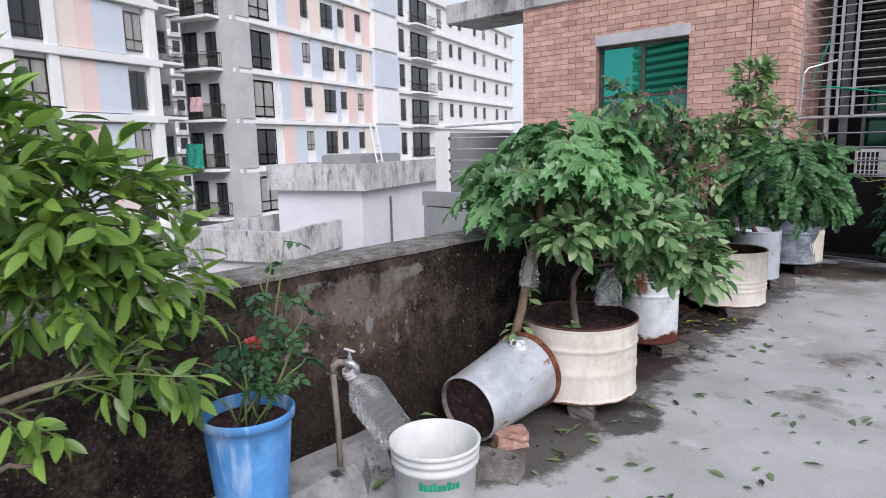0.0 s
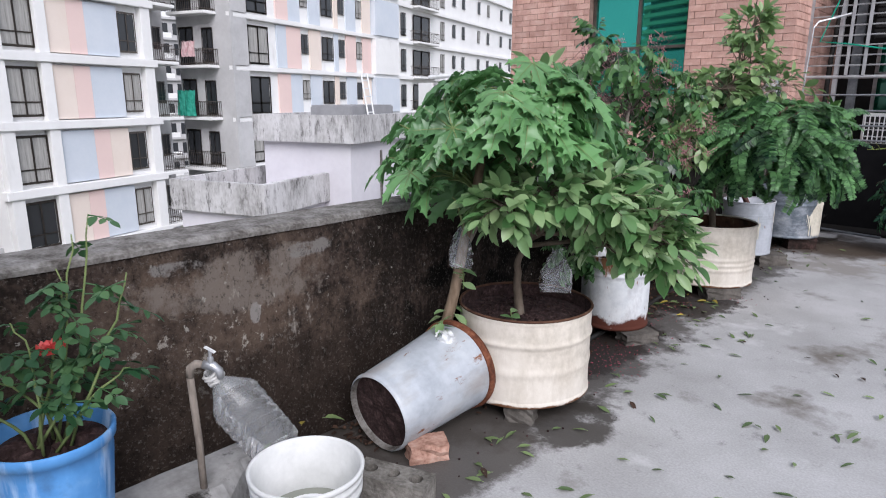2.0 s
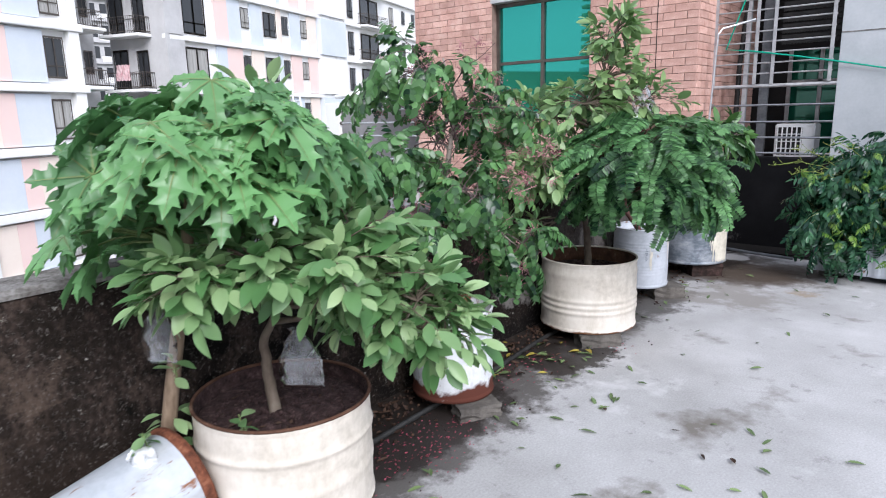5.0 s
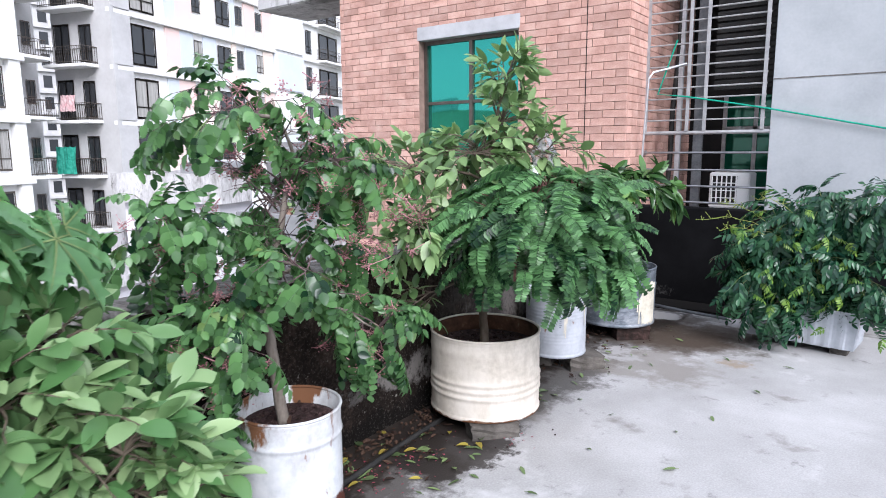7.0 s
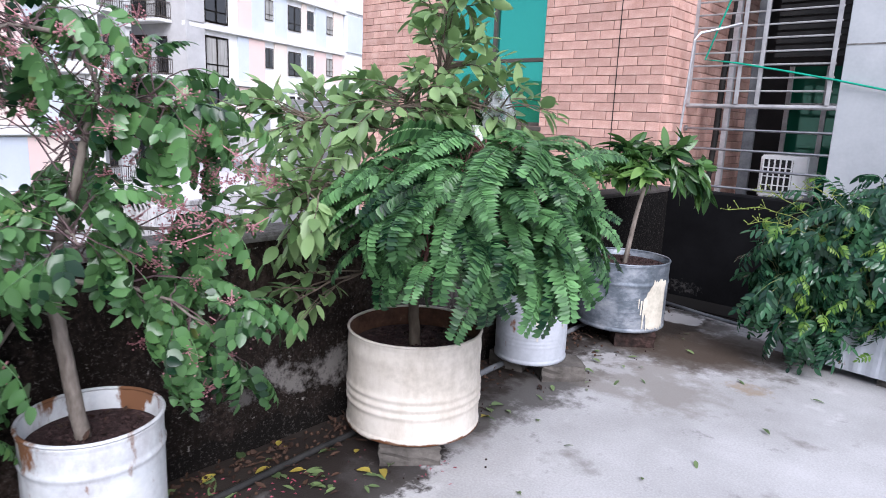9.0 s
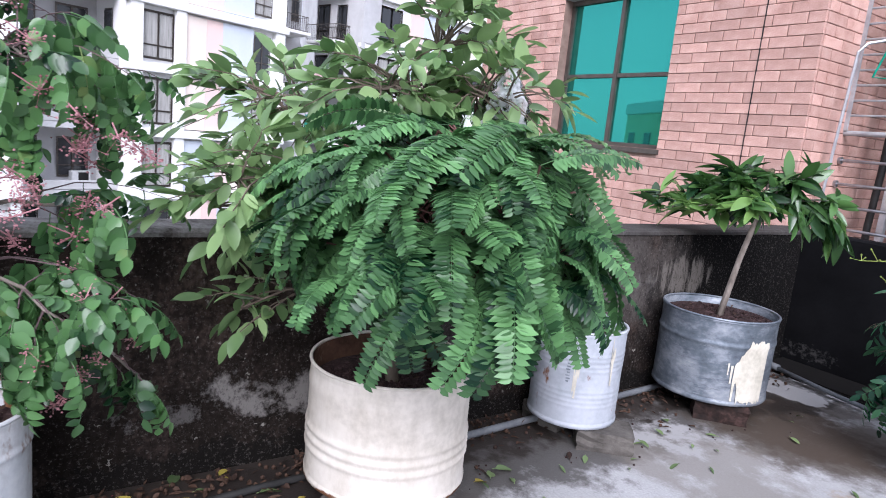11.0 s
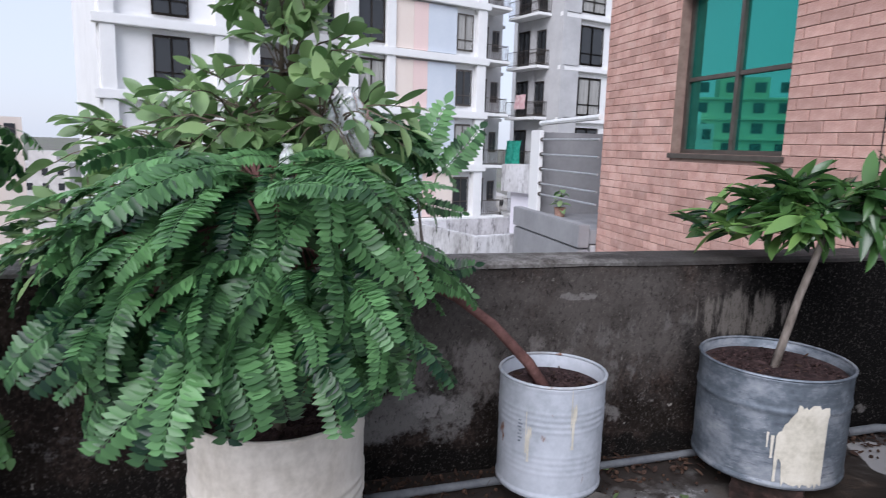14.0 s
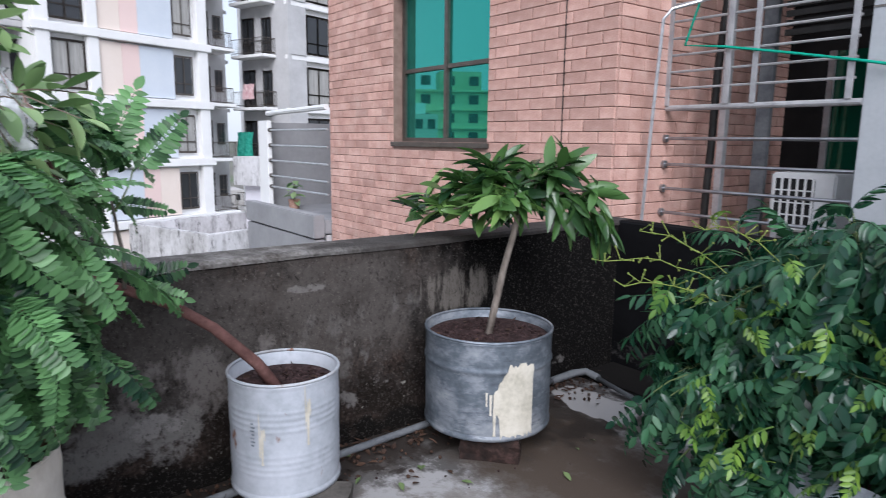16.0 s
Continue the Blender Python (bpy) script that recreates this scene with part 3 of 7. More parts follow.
def mesh_part(name, me, material, parent=None, label="", smooth=False):
    if not me.materials:
        me.materials.append(material)
    if smooth:
        me.polygons.foreach_set("use_smooth", [True] * len(me.polygons))
    ob = new(name, me)
    if parent:
        ob.parent = parent
    if label:
        ob["label"] = label
    return ob


def thing(name, place, label, category, group="", kind="", turn=0.0):
    ob = new(name)
    ob.matrix_basis = pose(*place, 0, 0, turn)
    return tagged(ob, label, category, group, kind)


def box(lo, hi, bevel=0.0, bm=None):
    bm = bm or bmesh.new()
    c = [(a + b) / 2 for a, b in zip(lo, hi)]
    s = [b - a for a, b in zip(lo, hi)]
    r = bmesh.ops.create_cube(bm, size=1, matrix=Matrix.Translation(c) @ Matrix.Diagonal((*s, 1)))
    if bevel:
        edges = list({e for v in r["verts"] for e in v.link_edges})
        bmesh.ops.bevel(bm, geom=edges, offset=bevel, segments=2, affect="EDGES")
    return bm


def lathe(profile, segments=48, wobble=0.0, seed=0, bm=None):
    """A turned shape from (radius, height) pairs."""
    bm = bm or bmesh.new()
    rnd = random.Random(seed)
    ph = [rnd.uniform(0, 6.28) for _ in range(4)]
    rings = []
    for r, z in profile:
        ring = []
        for i in range(segments):
            a = 2 * math.pi * i / segments
            k = 1 + wobble * (math.sin(2 * a + ph[0] + 3 * z) + 0.6 * math.sin(3 * a + ph[1]) + 0.4 * math.sin(5 * a + ph[2] + 14 * z))
            ring.append(bm.verts.new((r * k * math.cos(a), r * k * math.sin(a), z)))
        rings.append(ring)
    for lo, hi in zip(rings, rings[1:]):
        for i in range(segments):
            j = (i + 1) % segments
            bm.faces.new((lo[i], lo[j], hi[j], hi[i]))
    return bm


def disc(radius, z, segments=40, bm=None, lumps=0.0, seed=0):
    bm = bm or bmesh.new()
    rnd = random.Random(seed)
    c = bm.verts.new((0, 0, z))
    prev = None
    for k in range(1, 6):
        r = radius * k / 5
        ring = [bm.verts.new((r * math.cos(2 * math.pi * i / segments), r * math.sin(2 * math.pi * i / segments), z + (rnd.uniform(-lumps, lumps) if k < 5 else 0))) for i in range(segments)]
        for i in range(segments):
            j = (i + 1) % segments
            if prev is None:
                bm.faces.new((c, ring[i], ring[j]))
            else:
                bm.faces.new((prev[i], ring[i], ring[j], prev[j]))
        prev = ring
    return bm


def tube(points, radii, sides=8, bm=None, caps=True):
    """A tube along points; radii one number or one a point."""
    bm = bm or bmesh.new()
    P = [Vector(p) for p in points]
    R = radii if isinstance(radii, (list, tuple)) else [radii] * len(P)
    side = None
    rings = []
    for i, p in enumerate(P):
        d = (P[min(i + 1, len(P) - 1)] - P[max(i - 1, 0)]).normalized()
        if side is None:
            side = d.orthogonal().normalized()
        else:
            side = (side - d * side.dot(d)).normalized()
        up = d.cross(side)
        rings.append([bm.verts.new(p + R[i] * (math.cos(2 * math.pi * k / sides) * side + math.sin(2 * math.pi * k / sides) * up)) for k in range(sides)])
    for a, b in zip(rings, rings[1:]):
        for k in range(sides):
            bm.faces.new((a[k], a[(k + 1) % sides], b[(k + 1) % sides], b[k]))
    if caps:
        bm.faces.new(rings[0][::-1])
        bm.faces.new(rings[-1])
    return bm


def bow(a, b, sag, n=7, wiggle=0.0, rnd=random):
    """Points from a to b, bent by sag (a vector) at the middle."""
    a, b, sag = Vector(a), Vector(b), Vector(sag)
    out = []
    for i in range(n):
        t = i / (n - 1)
        p = a.lerp(b, t) + sag * (4 * t * (1 - t))
        if 0 < i < n - 1 and wiggle:
            p += Vector((rnd.uniform(-1, 1), rnd.uniform(-1, 1), rnd.uniform(-1, 1))) * wiggle
        out.append(p)
    return out


# ---- the roof ----
WALL_X, TOP, END_Y = -1.475, 0.88, 8.28
ROOF = -19.0

ob = part("ground", box((-3500, -3500, ROOF - 0.5), (3500, 3500, ROOF)), M["ground"])
tagged(ob, "dusty city ground far below the roof", "ground", kind="structure")
ob = part("floor", box((WALL_X, -4.0, -0.25), (7.0, END_Y, 0.0)), M["floor"])
tagged(ob, "pale weathered concrete roof floor with damp dark patches", "floor", kind="structure")
ob = part("own_building_wall", box((WALL_X - 0.2, -4.2, ROOF), (7.2, END_Y + 0.12, -0.26)), M["greyfacade"])
tagged(ob, "grey rendered body of the building under the roof", "building", kind="structure")


def parapet(name, lo, hi, along, label, material):
    """A rendered parapet with a slightly uneven face and top, and a thin coping."""
    bm = bmesh.new()
    n = 60
    L = hi[along] - lo[along]
    cross = 1 - along
    ring = []
    for i in range(n + 1):
        s = lo[along] + L * i / n
        jag = 0.004 * noise.noise((s * 1.7, 3.1, 0)) + 0.002 * noise.noise((s * 9, 1.0, 0))
        top = hi[2] + 0.006 * noise.noise((s * 1.1, 7.7, 2))
        pts = []
        for c, z in ((lo[cross], lo[2]), (lo[cross], top - 0.012), (lo[cross] + 0.012, top), (hi[cross] - 0.012, top), (hi[cross], top - 0.012), (hi[cross] + jag * 0.4, lo[2] + 0.45), (hi[cross], lo[2])):
            v = [0, 0, z]
            v[along], v[cross] = s, c
            pts.append(bm.verts.new(v))
        ring.append(pts)
    for a, b in zip(ring, ring[1:]):
        for k in range(7):
            bm.faces.new((a[k], a[(k + 1) % 7], b[(k + 1) % 7], b[k]))
    bm.faces.new(ring[0][::-1])
    bm.faces.new(ring[-1])
    bmesh.ops.recalc_face_normals(bm, faces=bm.faces)
    ob = part(name, bm, material)
    return tagged(ob, label, "parapet", kind="structure")


parapet("wall_west", (WALL_X - 0.2, -4.0, -0.3), (WALL_X, END_Y + 0.13, TOP - 0.018), 1, "dark mould-stained rendered parapet with pale worn patches and painted plant shade", M["wall"])
bm = bmesh.new()
prev = None
for i in range(90):
    y = -4.0 + (END_Y + 4.13) * i / 89
    j = 0.006 * noise.noise((y * 2.3, 0, 0)) + 0.004 * noise.noise((y * 11, 5, 0))
    row = [bm.verts.new(p) for p in ((WALL_X - 0.205, y, TOP - 0.02), (WALL_X - 0.2 + j, y, TOP), (WALL_X - 0.012 + j, y, TOP + j * 0.4), (WALL_X + 0.006 + j, y, TOP - 0.012), (WALL_X + 0.006, y, TOP - 0.026 + j))]
    if prev:
        for k in range(4):
            bm.faces.new((prev[k], row[k], row[k + 1], prev[k + 1]))
    prev = row
tagged(part("trim_coping", bm, M["coping"]), "grey cement coping on top of the parapet", "coping", kind="structure")
parapet("wall_north", (WALL_X, END_Y, -0.3), (7.0, END_Y + 0.125, TOP), 0, "black-painted parapet at the end of the roof", M["black"])
tagged(part("trim_kerb", box((WALL_X + 0.02, END_Y - 0.32, -0.05), (7.0, END_Y - 0.004, 0.025), 0.01), M["kerb"]), "low cement kerb along the black parapet, pale but near black at the corner", "kerb", kind="structure")
tagged(part("wall_east", box((7.0, -4.0, -0.3), (7.2, END_Y + 0.12, 0.95), 0.01), M["coping"]), "plain cement parapet", "parapet", kind="structure")
tagged(part("wall_south", box((WALL_X - 0.2, -4.2, -0.3), (7.2, -4.0, 0.95), 0.01), M["coping"]), "plain cement parapet", "parapet", kind="structure")

# ---- the brick building beyond the end of the roof ----
BY = 8.47           # plane of the brick face with the window
BX0, BX1 = -5.52, -1.70
GY = 9.0            # plane of the grille
WX0, WX1, WZ0, WZ1 = -4.24, -2.905, 1.315, 2.66
COURSE, BLEN = 0.0765, 0.25

brick_house = tagged(new("brick_building"), "pink-orange brick building with a teal glass window", "building", kind="structure")
bm = bmesh.new()
for lo, hi in (((BX0, BY + 0.008, ROOF), (WX0, BY + 0.27, 4.6)), ((WX1, BY + 0.008, ROOF), (BX1 - 0.008, BY + 0.27, 4.6)), ((WX0, BY + 0.008, ROOF), (WX1, BY + 0.27, WZ0)), ((WX0, BY + 0.008, WZ1 + 0.15), (WX1, BY + 0.27, 4.6)),
               ((BX0, BY + 0.27, ROOF), (BX0 + 0.25, 13.0, 4.6)), ((BX1 - 0.27, BY + 0.27, ROOF), (BX1 - 0.008, 13.0, 4.6)), ((BX0, 12.8, ROOF), (BX1, 13.05, 4.6)), ((BX0, BY + 0.27, 4.4), (BX1, 12.8, 4.6))):
    box(lo, hi, 0, bm)
part("wall", bm, M["mortar"], brick_house)
part("roof_slab", box((-7.1, BY - 0.035, 3.345), (BX1 + 0.08, BY + 0.9, 3.66), 0.015), M["mossy"], brick_house, "stained concrete roof slab")
part("lintel", box((WX0 - 0.02, BY - 0.004, WZ1), (WX1 + 0.02, BY + 0.26, WZ1 + 0.15), 0.004), M["lintel"], brick_house, "pale grey concrete lintel")

window = part("window_1", box((WX0, BY + 0.10, WZ0 - 0.03), (WX1, BY + 0.17, WZ0 + 0.035), 0.004), M["frame"])
tagged(window, "teal reflective window in a bronze aluminium frame", "window", kind="structure")
mx = (WX0 + WX1) / 2 - 0.0
TZ = 1.945
for name, lo, hi in (("window_frame", (WX0, BY + 0.10, WZ0 + 0.035), (WX0 + 0.045, BY + 0.17, WZ1)), ("window_frame", (WX1 - 0.045, BY + 0.10, WZ0 + 0.035), (WX1, BY + 0.17, WZ1)),
                     ("window_frame", (WX0 + 0.045, BY + 0.10, WZ1 - 0.045), (WX1 - 0.045, BY + 0.17, WZ1)),
                     ("mullion", (mx - 0.022, BY + 0.098, WZ0 + 0.035), (mx + 0.022, BY + 0.168, WZ1 - 0.045)),
                     ("transom", (WX0 + 0.045, BY + 0.104, TZ - 0.018), (mx - 0.022, BY + 0.166, TZ + 0.018)), ("transom", (mx + 0.022, BY + 0.104, TZ - 0.018), (WX1 - 0.045, BY + 0.166, TZ + 0.018)),
                     ("window_sill", (WX0 - 0.03, BY - 0.012, WZ0 - 0.045), (WX1 + 0.03, BY + 0.1, WZ0 - 0.004))):
    part(name, box(lo, hi, 0.003), M["frame"], window)
for x0, x1 in ((WX0 + 0.045, mx - 0.022), (mx + 0.022, WX1 - 0.045)):
    for z0, z1 in ((WZ0 + 0.035, TZ - 0.018), (TZ + 0.018, WZ1 - 0.045)):
        part("pane", box((x0, BY + 0.128, z0), (x1, BY + 0.136, z1)), M["teal"], window)

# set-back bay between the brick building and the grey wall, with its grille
# back wall coloured near black in place of the bay's own shade
tagged(part("wall_bay_back", box((BX1 - 0.02, 10.6, ROOF), (7.0, 10.8, 4.6)), M["dark"]), "back wall of the bay, near black for the shade behind the grille", "wall", kind="structure")
tagged(part("ceiling", box((BX1 - 0.02, GY + 0.12, 3.4), (-0.42, 10.6, 3.6)), M["greywall"]), "grey slab over the bay", "ceiling", kind="structure")
tagged(part("bay_floor", box((BX1 - 0.02, END_Y + 0.13, 0.35), (-0.42, 10.6, 0.5)), M["stone"]), "dirty cement ledge behind the parapet", "ledge", kind="structure")
gw = part("wall_grey", box((-0.535, GY, -1.0), (7.0, GY + 0.2, 4.6), 0.004), M["greywall"])
tagged(gw, "pale grey cement wall with a horizontal joint", "wall", kind="structure")
part("joint", box((-0.53, GY - 0.004, 2.02), (7.0, GY + 0.004, 2.03)), M["coping"], gw)
tagged(part("roof_bridge", box((-0.5, END_Y + 0.13, 0.2), (7.0, GY - 0.004, 0.3)), M["stone"]), "dirty ledge between parapet and grey wall", "ledge", kind="structure")

grille = thing("window_grille", (0, 0, 0), "painted steel window grille with horizontal bars", "grille", kind="structure")
part("rail", tube([(BX1, GY, 1.555), (-0.535, GY, 1.555)], 0.019, 10), M["oldsteel"], grille, "thick horizontal steel rail")
for z in (0.87, 1.03, 1.19, 1.36):
    part("bar", tube([(BX1, GY, z), (-0.535, GY, z)], 0.011, 8), M["barsteel"], grille, "dark round steel bar")
    part("flange", tube([(BX1 + 0.001, GY, z), (BX1 + 0.022, GY, z)], 0.026, 10), M["barsteel"], grille)
for k in range(15):
    z = 1.68 + 0.105 * k
    part("bar", tube([(BX1, GY, z), (-0.58, GY, z)], 0.008, 6), M["oldsteel"], grille)
for x in (-1.69, -1.28, -1.115, -0.6):
    part("upright", box((x - 0.017, GY - 0.026, 1.57), (x + 0.017, GY - 0.012, 3.3), 0.003), M["oldsteel"], grille)
part("post", box((-1.455, GY + 0.22, 0.5), (-1.41, GY + 0.27, 3.35), 0.003), M["steel"], grille, "plain grey steel post")
part("column", box((-1.35, GY + 0.48, 0.5), (-1.255, GY + 0.52, 3.38), 0.004), M["pvc"], grille, "wide blue-grey column")
shutter = thing("louvre_shutter", (0, 0, 0), "metal louvres behind the grille, coloured dark for the bay's shade", "shutter", kind="structure")
for k in range(22):
    z = 1.98 + 0.055 * k
    # slats take a near-black colour so the bay looks shaded
    part("slat", box((-1.12, GY + 0.30, z), (-0.56, GY + 0.32, z + 0.035)), M["hose"], shutter)
inner = part("window_2", box((-1.2, 10.2, 0.6), (-0.56, 10.24, 1.98)), M["greenglass"])
tagged(inner, "green glass window deep behind the grille", "window", kind="structure")
for x in (-1.2, -0.88, -0.58):
    part("window_frame", box((x - 0.02, 10.17, 0.6), (x + 0.02, 10.198, 1.98)), M["oldsteel"], inner)
part("window_frame", box((-1.2, 10.17, 1.6), (-0.56, 10.196, 1.64)), M["oldsteel"], inner)

ac = thing("air_conditioner", (-0.92, 9.45, 0.5), "white air conditioner outdoor unit behind the grille", "air conditioner")
part("body", box((-0.19, -0.16, 0.30), (0.19, 0.16, 0.66), 0.012), M["white"], ac)
# flat near-black sheet stands in for the shaded hollow round the fan
part("fan_opening", box((-0.172, -0.164, 0.335), (0.075, -0.1605, 0.625)), M["dark"], ac, "near-black sheet for the shade in the fan opening")
for k in range(6):
    part("slat", box((-0.168 + 0.046 * k, -0.174, 0.335), (-0.156 + 0.046 * k, -0.165, 0.625)), M["white"], ac)
for z in (0.40, 0.475, 0.55):
    part("slat", box((-0.168, -0.172, z), (0.074, -0.1655, z + 0.008)), M["white"], ac)
for s in (-0.15, 0.15):
    part("foot", box((s - 0.02, -0.15, 0.0), (s + 0.02, 0.15, 0.30)), M["oldsteel"], ac)

pipe = thing("conduit_pipe", (0, 0, 0), "thin grey conduit pipe running down the brick corner", "pipe")
part("pipe", tube([(-1.655, 8.72, 0.5), (-1.625, 8.74, 1.4), (-1.60, 8.76, 2.08), (-1.57, 8.80, 2.14), (-1.44, 8.9, 2.18), (-1.3, 8.96, 2.22)], 0.011, 8), M["steel"], pipe)
part("drainpipe", tube([(-1.53, 9.28, 0.5), (-1.535, 9.27, 0.9), (-1.51, 9.25, 1.3), (-1.505, 9.25, 1.8), (-1.46, 9.24, 2.4), (-1.45, 9.24, 3.38)], 0.026, 10), M["hose"], pipe, "old black drainpipe with peeling wrap", smooth=True)
rope = thing("rope", (0, 0, 0), "green nylon rope tied across the grille", "rope")
part("strand", tube([(-1.40, GY - 0.04, 2.45), (-1.57, GY - 0.04, 1.94), (-1.3, GY - 0.04, 1.905), (-0.9, GY - 0.04, 1.83), (-0.55, GY - 0.035, 1.76), (0.4, GY - 0.03, 1.55), (2.2, GY - 0.03, 1.2)], 0.008, 6), M["rope"], rope)

balcony = thing("side_balcony", (0, 0, 0), "grey balcony with a side wall and thin steel rails", "balcony", kind="structure")
part("side_wall", box((-7.34, 8.43, 0.28), (-7.20, 10.4, 1.53), 0.008), M["panelgrey"], balcony, "plain grey side wall")
part("wall_end", box((-7.36, 8.37, 0.28), (-7.05, 8.428, 1.55), 0.006), M["facade"], balcony, "white wall end")
part("slab", box((-7.6, 8.40, 0.28), (BX0 - 0.01, 10.4, 0.44), 0.01), M["panelgrey"], balcony)
part("band", box((-7.62, 8.26, 0.24), (BX0 - 0.01, 8.396, 0.50), 0.01), M["panelgrey"], balcony)
part("lower_band", box((-7.60, 8.27, -2.6), (BX0 - 0.01, 8.396, 0.222), 0.01), M["panelgrey"], balcony)
for z in (0.72, 0.86, 1.05, 1.24, 1.43):
    part("rail", tube([(-7.04, 8.40, z), (BX0 - 0.005, 8.44, z)], 0.012, 8), M["steel"], balcony)
    part("flange", tube([(-7.05, 8.40, z), (-7.02, 8.40, z)], 0.026, 10), M["frame"], balcony)
part("awning_beam", tube([(-7.15, 8.42, 1.64), (BX0 - 0.01, 8.44, 1.67)], 0.032, 8), M["white"], balcony)
part("under_wall", box((-7.5, 8.42, ROOF), (BX0 - 0.02, 10.4, 0.27)), M["greyfacade"], balcony)


# ---- drums and pots ----
def drum(name, place, radius, height, material, label, wall=0.012, ribs=(), soil=0.07, wobble=0.004, seed=1, rim=None, lining=None, group="drum planters", category="drum planter", turn=0.0):
    """A cut steel drum: ribbed wall with a rolled rim, a base and a bed of soil."""
    top = thing(name, place, label, category, group, turn=turn)
    prof = [(radius - 0.006, 0.0), (radius + 0.004, 0.004), (radius + 0.004, 0.018), (radius, 0.024)]
    steps = 84
    for i in range(1, steps):
        z = 0.024 + (height - 0.05) * i / steps
        r = radius
        for zr, dr, w in ribs:
            r += dr * math.exp(-((z - zr) / w) ** 2)
        prof.append((r, z))
    prof += [(radius, height - 0.024), (radius + 0.003, height - 0.016)]
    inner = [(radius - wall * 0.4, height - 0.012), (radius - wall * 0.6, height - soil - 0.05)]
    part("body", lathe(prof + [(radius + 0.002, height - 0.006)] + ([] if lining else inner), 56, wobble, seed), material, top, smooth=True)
    # inner wall in a darker colour than the outside
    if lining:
        part("lining", lathe([(radius, height - 0.006)] + inner, 56, wobble, seed), lining, top, "dark inner wall", smooth=True)
    rr = rim or material
    ring = [(radius + 0.006 * math.cos(a), height - 0.005 + 0.006 * math.sin(a)) for a in [2 * math.pi * k / 8 for k in range(9)]]
    part("rim", lathe(ring, 56, wobble, seed), rr, top, smooth=True)
    part("base", disc(radius - 0.004, 0.006), material, top)
    part("soil", disc(radius - 0.010, height - soil, lumps=0.012, seed=seed), M["soil"], top, "dark crumbly potting soil", smooth=True)
    return top


def support(name, place, size, material, label, turn=0, category="brick", seed=0):
    rnd = random.Random(seed)
    bm = box((-size[0] / 2, -size[1] / 2, 0), (size[0] / 2, size[1] / 2, size[2]))
    bmesh.ops.subdivide_edges(bm, edges=bm.edges, cuts=3, use_grid_fill=True)
    for v in bm.verts:
        if 0.001 < v.co.z < size[2] - 0.001:
            v.co += Vector((rnd.uniform(-1, 1), rnd.uniform(-1, 1), 0)) * 0.006
        else:
            v.co += Vector((rnd.uniform(-1, 1), rnd.uniform(-1, 1), 0)) * 0.004
    ob = part(name, bm, material)
    ob.matrix_basis = pose(*place, 0, 0, turn)
    return tagged(ob, label, category, "pot supports")


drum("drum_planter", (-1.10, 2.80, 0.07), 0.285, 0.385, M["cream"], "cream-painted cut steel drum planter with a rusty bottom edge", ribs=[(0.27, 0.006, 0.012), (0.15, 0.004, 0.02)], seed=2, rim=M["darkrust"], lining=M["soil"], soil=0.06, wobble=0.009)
drum("drum_planter", (-1.215, 3.845, 0.06), 0.19, 0.41, M["rusty"], "white-painted drum planter flaking with orange rust", ribs=[(0.31, 0.005, 0.01)], seed=3, soil=0.07)
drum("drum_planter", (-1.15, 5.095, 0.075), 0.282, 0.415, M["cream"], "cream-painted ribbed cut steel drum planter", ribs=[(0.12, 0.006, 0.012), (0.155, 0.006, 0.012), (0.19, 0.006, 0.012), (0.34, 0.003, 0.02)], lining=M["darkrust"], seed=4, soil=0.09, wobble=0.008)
drum_s = drum("drum_planter", (-1.236, 6.096, 0.085), 0.195, 0.43, M["pale"], "small pale grey ribbed drum planter with paint drips", ribs=[(0.10 + 0.022 * k, 0.0012, 0.006) for k in range(4)] + [(0.26 + 0.022 * k, 0.002, 0.006) for k in range(4)], seed=5, soil=0.06, rim=M["tipped"], wobble=0.006)
drum_g = drum("drum_planter", (-1.184, 7.035, 0.10), 0.278, 0.43, M["zinc"], "weathered grey zinc drum planter with a cream paint patch", ribs=[(0.30, 0.005, 0.012)], seed=6, soil=0.045)


def paint_patch(parent, radius, a0, a1, z0, z1, drips, material, seed, label, ribs=()):
    """A brushed patch of paint that follows the drum's side, with runs below it."""
    rnd = random.Random(seed)
    bm = bmesh.new()
    n = 22
    cols = []
    for i in range(n + 1):
        a = a0 + (a1 - a0) * i / n
        lo = z0 + 0.03 * (rnd.random() - 0.5) + (0.10 if (i < 4) else 0)
        hi = z1 + 0.02 * (rnd.random() - 0.5) - 0.12 * max(0, 1 - i / 8)
        col = []
        for k in range(13):
            z = lo + (hi - lo) * k / 12
            r = radius + 0.0035
            for zr, dr, w in ribs:
                r += dr * math.exp(-((z - zr) / w) ** 2)
            col.append(bm.verts.new((r * math.cos(a), r * math.sin(a), z)))
        cols.append(col)
    for p, q in zip(cols, cols[1:]):
        for k in range(12):
            bm.faces.new((p[k], q[k], q[k + 1], p[k + 1]))
    for a, z_hi, z_lo, w in drips:
        prev = None
        for k in range(7):
            z = z_hi + (z_lo - z_hi) * k / 6
            ww = w * (1.0 - 0.5 * k / 6 + (0.3 if k == 6 else 0))
            row = [bm.verts.new(((radius + 0.004) * math.cos(a + s * ww / radius), (radius + 0.004) * math.sin(a + s * ww / radius), z)) for s in (-0.5, 0.5)]
            if prev:
                bm.faces.new((prev[0], prev[1], row[1], row[0]))
            prev = row
    return part("paint_patch", bm, material, parent, label, smooth=True)


